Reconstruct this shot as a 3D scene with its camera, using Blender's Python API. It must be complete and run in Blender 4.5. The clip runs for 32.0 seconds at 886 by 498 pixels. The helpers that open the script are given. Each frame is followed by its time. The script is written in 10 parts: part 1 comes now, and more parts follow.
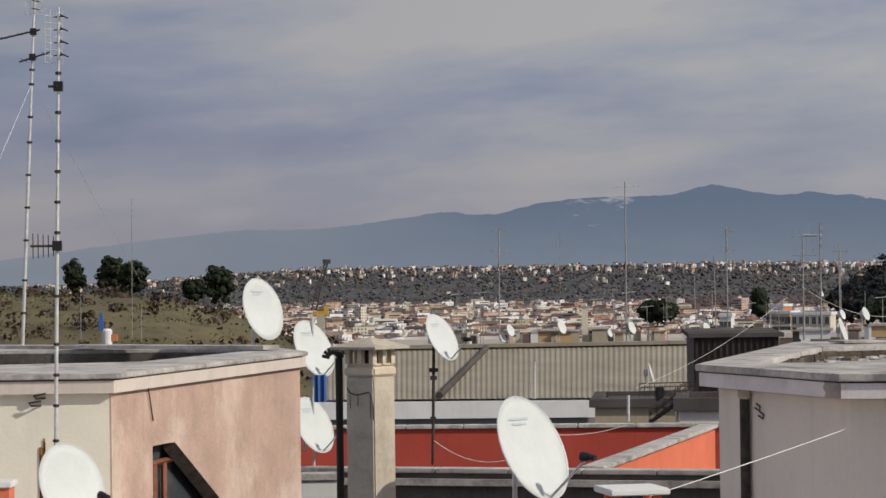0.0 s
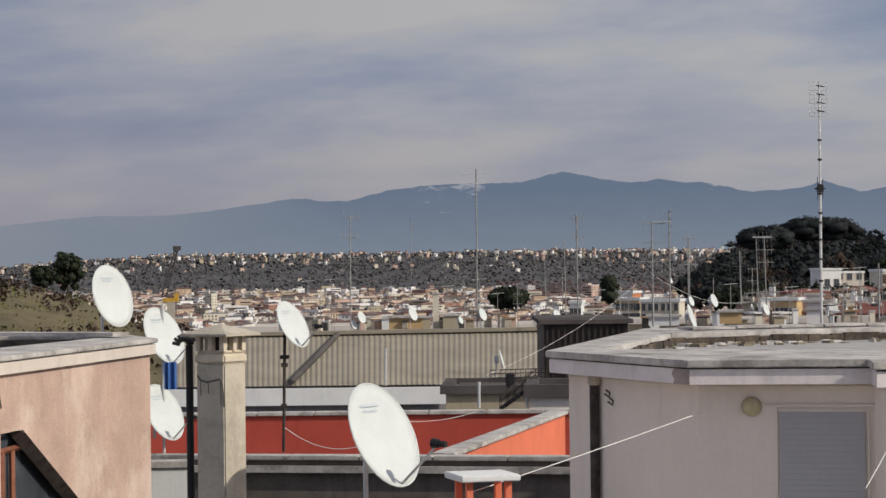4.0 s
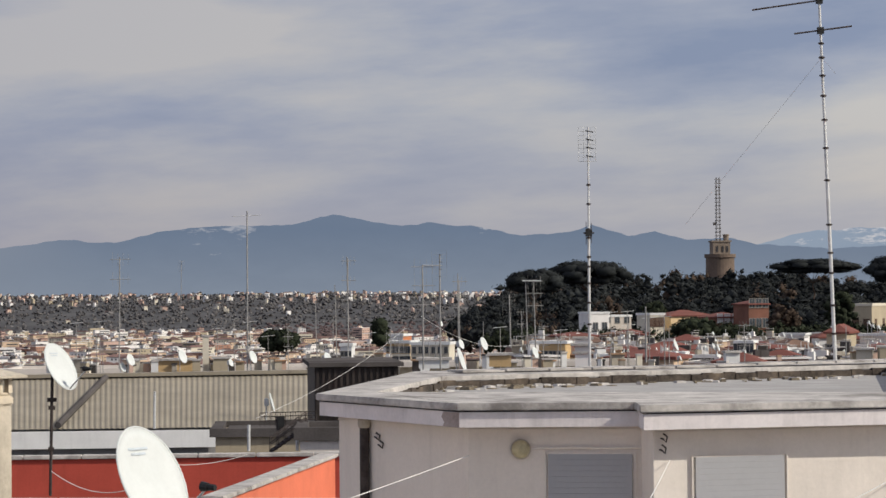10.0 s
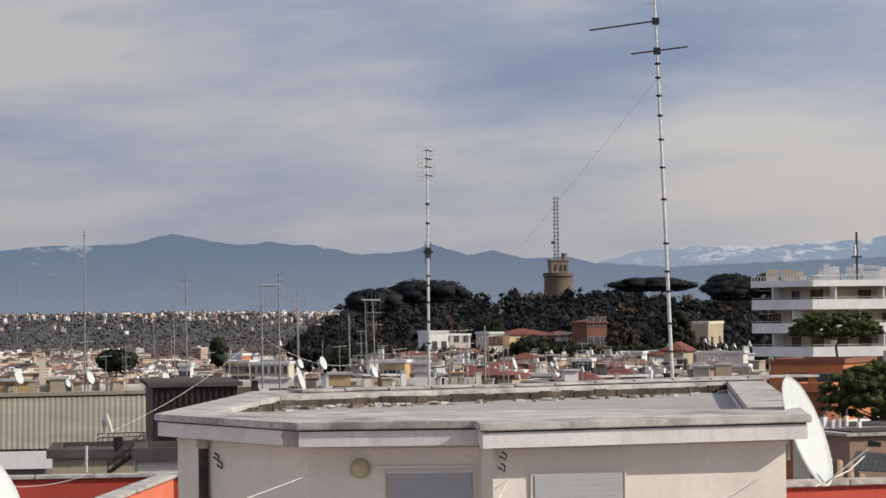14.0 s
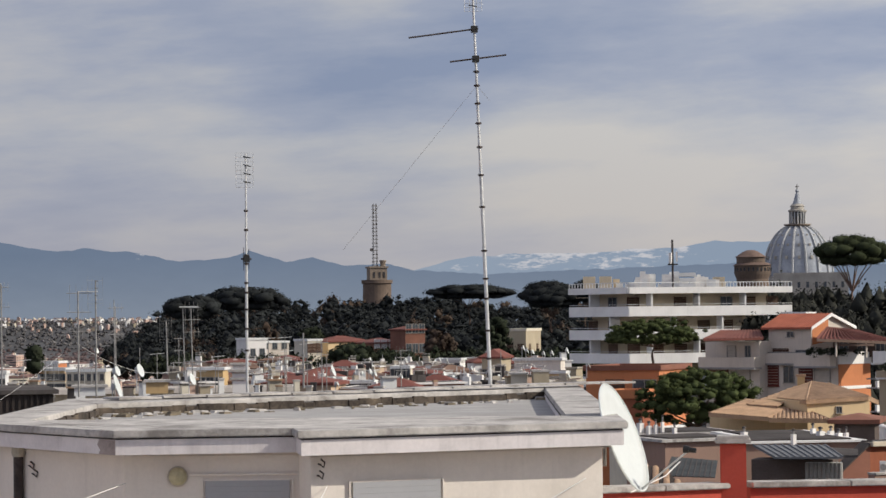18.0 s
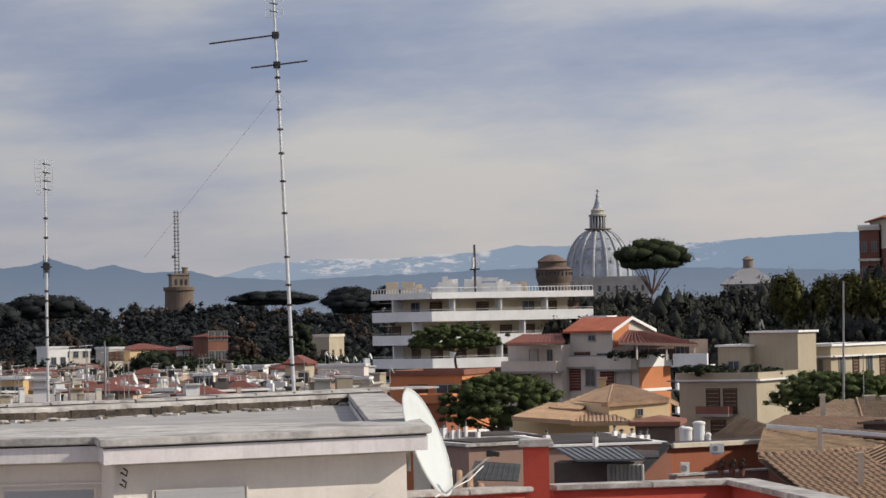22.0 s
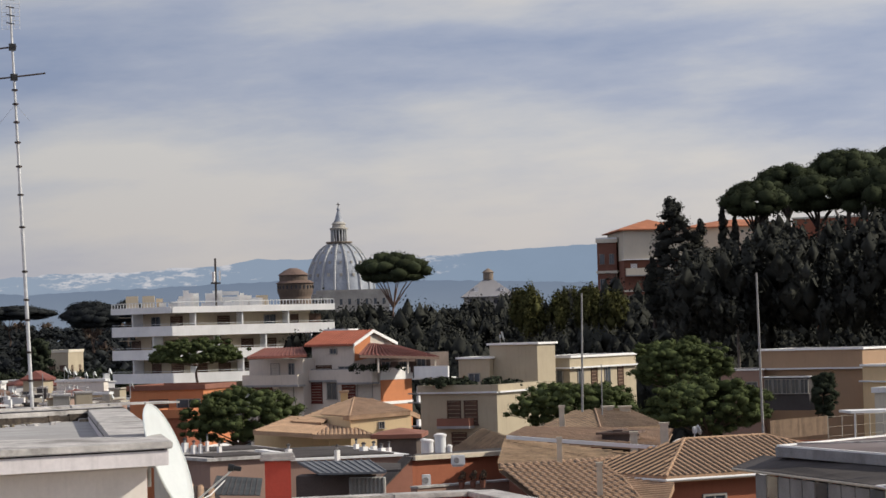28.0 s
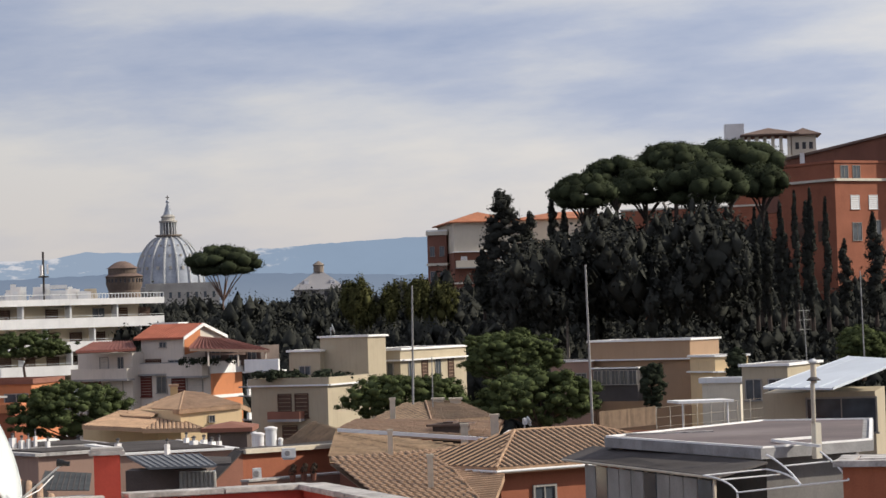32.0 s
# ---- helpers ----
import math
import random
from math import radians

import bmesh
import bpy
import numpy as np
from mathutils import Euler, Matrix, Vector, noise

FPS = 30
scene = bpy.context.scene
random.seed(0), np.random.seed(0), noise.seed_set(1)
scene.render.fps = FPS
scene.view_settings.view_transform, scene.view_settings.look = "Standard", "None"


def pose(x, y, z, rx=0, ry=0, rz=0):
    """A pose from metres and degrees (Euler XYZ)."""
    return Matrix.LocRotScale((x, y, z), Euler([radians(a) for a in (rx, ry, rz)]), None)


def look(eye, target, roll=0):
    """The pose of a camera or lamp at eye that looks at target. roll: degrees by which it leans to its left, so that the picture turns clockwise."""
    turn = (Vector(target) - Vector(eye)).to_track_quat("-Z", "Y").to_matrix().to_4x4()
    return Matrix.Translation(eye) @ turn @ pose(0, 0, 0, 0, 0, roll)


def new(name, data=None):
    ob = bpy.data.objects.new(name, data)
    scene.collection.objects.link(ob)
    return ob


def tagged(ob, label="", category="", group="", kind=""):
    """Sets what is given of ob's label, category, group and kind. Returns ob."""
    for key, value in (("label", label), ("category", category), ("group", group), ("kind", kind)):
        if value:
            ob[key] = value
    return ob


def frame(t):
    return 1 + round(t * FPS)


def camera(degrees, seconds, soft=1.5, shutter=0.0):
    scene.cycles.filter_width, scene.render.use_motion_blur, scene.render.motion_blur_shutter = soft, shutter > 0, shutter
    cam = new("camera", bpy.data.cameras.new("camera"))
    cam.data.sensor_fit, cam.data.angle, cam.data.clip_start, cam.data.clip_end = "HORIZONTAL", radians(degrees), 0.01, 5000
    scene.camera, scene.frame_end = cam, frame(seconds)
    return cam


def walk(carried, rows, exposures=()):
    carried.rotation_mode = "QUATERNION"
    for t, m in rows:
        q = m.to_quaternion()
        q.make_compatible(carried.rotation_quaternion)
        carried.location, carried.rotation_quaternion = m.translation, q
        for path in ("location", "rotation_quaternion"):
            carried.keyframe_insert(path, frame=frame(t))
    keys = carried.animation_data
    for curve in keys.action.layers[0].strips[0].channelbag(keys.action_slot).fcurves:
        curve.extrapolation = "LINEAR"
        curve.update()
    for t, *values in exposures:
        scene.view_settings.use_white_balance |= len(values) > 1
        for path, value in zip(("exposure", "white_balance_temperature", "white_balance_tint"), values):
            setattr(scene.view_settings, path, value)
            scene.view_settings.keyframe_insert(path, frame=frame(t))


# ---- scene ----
EYE = 22.0
cam = camera(20.0, 32.0, soft=1.5)
# seconds, then the turn of the camera, which stands on one spot
ROWS = [
    (0.0, 90.539, 0.754, 0.006),
    (0.5, 90.473, 0.773, -0.382),
    (1.0, 90.395, 0.745, -0.806),
    (1.5, 90.345, 0.732, -1.216),
    (2.0, 90.292, 0.770, -1.670),
    (2.5, 90.256, 0.701, -2.093),
    (3.0, 90.223, 0.748, -2.546),
    (3.5, 90.196, 0.730, -2.970),
    (5.5, 90.286, 0.696, -4.679),
    (6.0, 90.423, 0.690, -5.107),
    (6.5, 90.542, 0.668, -5.492),
    (7.0, 90.646, 0.598, -5.927),
    (7.5, 90.743, 0.581, -6.338),
    (8.0, 90.843, 0.549, -6.797),
    (8.5, 90.926, 0.546, -7.234),
    (9.0, 91.003, 0.479, -7.707),
    (9.5, 91.059, 0.470, -8.142),
    (10.0, 91.115, 0.491, -8.610),
    (10.5, 91.157, 0.550, -9.052),
    (11.0, 91.204, 0.625, -9.518),
    (11.5, 91.249, 0.654, -9.955),
    (12.0, 91.292, 0.660, -10.427),
    (12.5, 91.334, 0.686, -10.871),
    (13.0, 91.393, 0.691, -11.342),
    (13.5, 91.446, 0.686, -11.791),
    (14.0, 91.515, 0.672, -12.272),
    (14.5, 91.575, 0.672, -12.721),
    (16.5, 91.665, 0.646, -14.675),
    (17.0, 91.656, 0.652, -15.240),
    (17.5, 91.647, 0.648, -15.790),
    (18.0, 91.628, 0.681, -16.405),
    (18.5, 91.614, 0.727, -16.987),
    (19.0, 91.590, 0.777, -17.621),
    (19.5, 91.588, 0.846, -18.205),
    (20.0, 91.602, 0.957, -18.807),
    (20.5, 91.617, 1.036, -19.342),
    (21.0, 91.635, 1.141, -19.888),
    (21.5, 91.657, 1.177, -20.383),
    (22.0, 91.688, 1.194, -20.891),
    (22.5, 91.717, 1.182, -21.348),
    (23.0, 91.749, 1.178, -21.838),
    (23.5, 91.774, 1.139, -22.302),
    (24.0, 91.791, 1.188, -22.795),
    (24.5, 91.797, 1.191, -23.254),
    (25.0, 91.805, 1.196, -23.740),
    (25.5, 91.807, 1.275, -24.215),
    (27.5, 91.836, 1.543, -26.251),
    (28.0, 91.853, 1.563, -26.781),
    (28.5, 91.867, 1.533, -27.276),
    (29.0, 91.880, 1.542, -27.799),
    (29.5, 91.887, 1.619, -28.273),
    (30.0, 91.874, 1.725, -28.765),
    (30.5, 91.824, 1.790, -29.224),
    (31.0, 91.721, 1.828, -29.718),
    (31.5, 91.642, 1.860, -30.173),
    (32.0, 91.571, 1.815, -30.644),
]
walk(cam, [(t, pose(0, 0, EYE, rx, ry, rz)) for t, rx, ry, rz in ROWS],
     exposures=[(0.0, -0.14), (6.0, 0.02), (13.0, 0.14), (22.0, 0.12), (25.0, 0.10), (29.0, 0.22), (32.0, 0.36)])

# ---- light ----
SUN_AZ, SUN_EL = 117.0, 33.0
_a, _e = radians(SUN_AZ), radians(SUN_EL)
SUN_DIR = Vector((math.sin(_a) * math.cos(_e), math.cos(_a) * math.cos(_e), math.sin(_e)))
sun_data = bpy.data.lights.new("sun", "SUN")
sun_data.energy, sun_data.angle, sun_data.color = 3.55, radians(0.6), (1.0, 0.93, 0.82)
sun = new("sun", sun_data)
sun.matrix_world = look(SUN_DIR * 300, (0, 0, 0))


class Nodes:
    """Short-hand for building a node tree."""

    def __init__(self, tree):
        self.t = tree
        tree.nodes.clear()

    def add(self, kind, **values):
        n = self.t.nodes.new(kind)
        for k, v in values.items():
            if k == "inputs":
                for i, val in v.items():
                    n.inputs[i].default_value = val
            else:
                setattr(n, k, v)
        return n

    def link(self, a, b):
        self.t.links.new(a, b)

    def math(self, op, a, b=0.0, clamp=False):
        n = self.add("ShaderNodeMath", operation=op, use_clamp=clamp)
        for i, v in enumerate((a, b)):
            if isinstance(v, (int, float)):
                n.inputs[i].default_value = v
            else:
                self.link(v, n.inputs[i])
        return n.outputs[0]

    def noise(self, vec, scale, detail=4.0, rough=0.55):
        n = self.add("ShaderNodeTexNoise", inputs={"Scale": scale, "Detail": detail, "Roughness": rough})
        self.link(vec, n.inputs["Vector"])
        return n.outputs["Fac"]

    def ramp(self, fac, stops):
        n = self.add("ShaderNodeValToRGB")
        el = n.color_ramp.elements
        while len(el) < len(stops):
            el.new(0.5)
        for e, (p, c) in zip(el, stops):
            e.position, e.color = p, (c[0], c[1], c[2], 1)
        self.link(fac, n.inputs[0])
        return n.outputs[0]

    def mix(self, fac, a, b, blend="MIX"):
        n = self.add("ShaderNodeMix", data_type="RGBA", blend_type=blend)
        for s, v in ((n.inputs[0], fac), (n.inputs[6], a), (n.inputs[7], b)):
            if isinstance(v, (int, float)):
                s.default_value = v
            elif isinstance(v, tuple):
                s.default_value = (v[0], v[1], v[2], 1)
            else:
                self.link(v, s)
        return n.outputs[2]


def build_world():
    w = bpy.data.worlds.new("world")
    scene.world = w
    w.use_nodes = True
    n = Nodes(w.node_tree)
    sky = n.add("ShaderNodeTexSky", sky_type="NISHITA", sun_disc=False, sun_elevation=_e, sun_rotation=_a,
                air_density=1.0, dust_density=1.5)
    coord = n.add("ShaderNodeTexCoord").outputs["Generated"]
    sep = n.add("ShaderNodeSeparateXYZ")
    n.link(coord, sep.inputs[0])
    # layers of cloud, drawn out along the horizon and leaning a little
    lean = n.math("ADD", sep.outputs[2], n.math("MULTIPLY", sep.outputs[0], -0.05))
    comb = n.add("ShaderNodeCombineXYZ")
    n.link(n.math("MULTIPLY", sep.outputs[0], 6.0), comb.inputs[0])
    n.link(n.math("MULTIPLY", sep.outputs[1], 6.0), comb.inputs[1])
    n.link(n.math("MULTIPLY", lean, 27.0), comb.inputs[2])
    big = n.noise(comb.outputs[0], 0.55, 3.0, 0.5)
    fine = n.noise(comb.outputs[0], 1.5, 7.0, 0.58)
    cover = n.math("ADD", n.math("MULTIPLY", big, 0.62), n.math("MULTIPLY", fine, 0.38))
    cloud = n.ramp(cover, [(0.38, (0.225, 0.27, 0.40)), (0.47, (0.325, 0.355, 0.455)), (0.53, (0.425, 0.435, 0.485)), (0.61, (0.53, 0.51, 0.505))])
    # a pale warm layer low over the hills
    low = n.add("ShaderNodeMapRange", inputs={1: 0.005, 2: 0.075, 3: 1.0, 4: 0.0})
    n.link(sep.outputs[2], low.inputs[0])
    warm = n.math("MULTIPLY", low.outputs[0], n.math("MULTIPLY", big, 1.25), True)
    cloud = n.mix(warm, cloud, (0.475, 0.432, 0.425))
    # brighter towards the sun; unseen sky opposite and behind is raised as fill
    side = n.math("ADD", n.math("MULTIPLY", n.math("ABSOLUTE", n.math("ADD", sep.outputs[0], 0.22)), 0.50), 0.715)
    back = n.add("ShaderNodeMapRange", inputs={1: 0.3, 2: -0.5, 3: 1.0, 4: 1.3})
    n.link(sep.outputs[1], back.inputs[0])
    side = n.math("MULTIPLY", side, back.outputs[0])
    cs = n.add("ShaderNodeCombineXYZ")
    n.link(side, cs.inputs[0])
    n.link(side, cs.inputs[1])
    cool = n.add("ShaderNodeMapRange", inputs={1: -0.1, 2: 0.25, 3: 1.07, 4: 0.99})
    n.link(sep.outputs[0], cool.inputs[0])
    n.link(n.math("MULTIPLY", side, cool.outputs[0]), cs.inputs[2])
    cloud = n.mix(1.0, cloud, cs.outputs[0], "MULTIPLY")
    bg1 = n.add("ShaderNodeBackground", inputs={"Strength": 0.10})
    n.link(sky.outputs[0], bg1.inputs[0])
    bg2 = n.add("ShaderNodeBackground", inputs={"Strength": 1.0})
    n.link(cloud, bg2.inputs[0])
    mix = n.add("ShaderNodeMixShader", inputs={0: 0.9})
    n.link(bg1.outputs[0], mix.inputs[1])
    n.link(bg2.outputs[0], mix.inputs[2])
    out = n.add("ShaderNodeOutputWorld")
    n.link(mix.outputs[0], out.inputs[0])


build_world()


# ---- materials ----
def mat(name, color, rough=0.8, metal=0.0, var=0.12, scale=2.0, fine=25.0, bump=0.2, tint=None, streak=0.0, stain=None,
        island=0.0, rand=0.0, dist=0.01, spec=0.3, board=None):
    """A weathered surface: two scales of tone, streaks down the face, stains and a fine relief, in metres."""
    m = bpy.data.materials.new(name)
    m.use_nodes = True
    n = Nodes(m.node_tree)
    bsdf = n.add("ShaderNodeBsdfPrincipled", inputs={"Roughness": rough, "Metallic": metal, "Specular IOR Level": spec})
    out = n.add("ShaderNodeOutputMaterial")
    n.link(bsdf.outputs[0], out.inputs[0])
    co = n.add("ShaderNodeTexCoord").outputs["Object"]
    a = n.noise(co, scale, 5.0, 0.6)
    b = n.noise(co, fine, 4.0, 0.6)
    dark = tuple(c * (1 - var * 2.2) for c in color)
    light = tuple(min(1, c * (1 + var * 1.3)) for c in (tint or color))
    tone = n.math("ADD", n.math("MULTIPLY", a, 0.7), n.math("MULTIPLY", b, 0.3))
    col = n.ramp(tone, [(0.32, dark), (0.68, light)])
    if streak:
        mp = n.add("ShaderNodeMapping", inputs={"Scale": (4.0, 4.0, 0.35)})
        n.link(co, mp.inputs[0])
        s = n.noise(mp.outputs[0], 1.6, 4.0, 0.65)
        sm = n.math("MULTIPLY", n.ramp(s, [(0.52, (0, 0, 0)), (0.72, (1, 1, 1))]), streak)
        col = n.mix(sm, col, tuple(c * 0.42 for c in color))
    if board:
        # long streaks along one way of the surface
        mp = n.add("ShaderNodeMapping", inputs={"Scale": (board[0], board[1], 1.0), "Rotation": (0, 0, radians(-14))})
        n.link(co, mp.inputs[0])
        s = n.noise(mp.outputs[0], 1.3, 6.0, 0.65)
        col = n.mix(n.math("MULTIPLY", n.ramp(s, [(0.42, (0, 0, 0)), (0.62, (1, 1, 1))]), board[2]), col, tuple(c * 0.55 for c in color))
    if stain:
        s = n.noise(co, scale * 0.45, 6.0, 0.7)
        sm = n.math("MULTIPLY", n.ramp(s, [(0.5, (0, 0, 0)), (0.64, (1, 1, 1))]), stain[1])
        col = n.mix(sm, col, stain[0])
    if island:
        r = n.add("ShaderNodeNewGeometry").outputs["Random Per Island"]
        col = n.mix(island, col, n.ramp(r, [(0.0, tuple(c * 0.35 for c in color)), (0.5, color), (1.0, tuple(min(1, c * 1.7) for c in color))]))
    if rand:
        r = n.add("ShaderNodeObjectInfo").outputs["Random"]
        col = n.mix(rand, col, n.ramp(r, [(0.0, tuple(c * 0.45 for c in color)), (0.6, color), (1.0, tuple(min(1, c * 1.5) for c in color))]))
    n.link(col, bsdf.inputs["Base Color"])
    if bump:
        bp = n.add("ShaderNodeBump", inputs={"Strength": bump, "Distance": dist})
        n.link(b, bp.inputs["Height"])
        n.link(bp.outputs[0], bsdf.inputs["Normal"])
    return m


def glass_mat(name, color=(0.06, 0.07, 0.08)):
    m = bpy.data.materials.new(name)
    m.use_nodes = True
    n = Nodes(m.node_tree)
    bsdf = n.add("ShaderNodeBsdfPrincipled", inputs={"Roughness": 0.12, "Base Color": (*color, 1)})
    out = n.add("ShaderNodeOutputMaterial")
    n.link(bsdf.outputs[0], out.inputs[0])
    co = n.add("ShaderNodeTexCoord").outputs["Object"]
    r = n.noise(co, 0.8, 3.0)
    n.link(n.ramp(r, [(0.3, tuple(c * 0.4 for c in color)), (0.7, tuple(c * 1.8 for c in color))]), bsdf.inputs["Base Color"])
    return m


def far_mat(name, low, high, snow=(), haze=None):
    """Glowing distant mountains, with the haze of the air painted into their colour."""
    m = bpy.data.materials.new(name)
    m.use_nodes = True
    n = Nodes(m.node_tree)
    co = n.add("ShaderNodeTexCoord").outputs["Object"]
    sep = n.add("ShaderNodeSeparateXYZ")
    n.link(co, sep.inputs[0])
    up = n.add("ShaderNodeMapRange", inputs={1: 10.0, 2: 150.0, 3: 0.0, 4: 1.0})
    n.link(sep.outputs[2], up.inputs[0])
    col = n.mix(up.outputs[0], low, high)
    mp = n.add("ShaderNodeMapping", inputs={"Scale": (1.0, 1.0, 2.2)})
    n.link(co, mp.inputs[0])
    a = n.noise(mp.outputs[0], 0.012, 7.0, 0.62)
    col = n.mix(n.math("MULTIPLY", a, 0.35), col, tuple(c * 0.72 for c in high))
    # thicker painted haze towards one end of the chain, most round its crest
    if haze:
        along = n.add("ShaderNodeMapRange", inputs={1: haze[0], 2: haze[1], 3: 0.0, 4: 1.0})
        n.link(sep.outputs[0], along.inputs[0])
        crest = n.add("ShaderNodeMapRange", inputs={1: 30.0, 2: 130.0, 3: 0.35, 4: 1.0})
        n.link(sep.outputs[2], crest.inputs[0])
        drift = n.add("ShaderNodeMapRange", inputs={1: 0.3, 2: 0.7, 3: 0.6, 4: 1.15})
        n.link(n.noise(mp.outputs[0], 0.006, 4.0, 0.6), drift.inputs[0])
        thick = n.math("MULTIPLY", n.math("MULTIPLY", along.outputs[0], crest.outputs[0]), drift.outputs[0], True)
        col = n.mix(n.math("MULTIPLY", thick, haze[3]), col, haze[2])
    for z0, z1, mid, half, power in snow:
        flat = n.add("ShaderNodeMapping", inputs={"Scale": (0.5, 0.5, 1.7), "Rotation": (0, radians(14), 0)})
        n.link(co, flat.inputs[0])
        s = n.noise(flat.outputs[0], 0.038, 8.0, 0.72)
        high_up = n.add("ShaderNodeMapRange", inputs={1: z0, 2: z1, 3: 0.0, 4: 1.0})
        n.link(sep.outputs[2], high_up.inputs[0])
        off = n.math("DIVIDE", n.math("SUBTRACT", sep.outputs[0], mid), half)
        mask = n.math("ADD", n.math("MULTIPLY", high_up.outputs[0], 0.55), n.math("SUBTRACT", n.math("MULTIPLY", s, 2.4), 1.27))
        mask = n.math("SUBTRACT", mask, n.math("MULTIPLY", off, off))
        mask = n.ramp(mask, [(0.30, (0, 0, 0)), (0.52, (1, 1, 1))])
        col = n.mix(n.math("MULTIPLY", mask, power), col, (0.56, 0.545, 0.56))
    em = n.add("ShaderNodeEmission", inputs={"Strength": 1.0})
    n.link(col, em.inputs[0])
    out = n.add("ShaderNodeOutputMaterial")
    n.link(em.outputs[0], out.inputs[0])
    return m


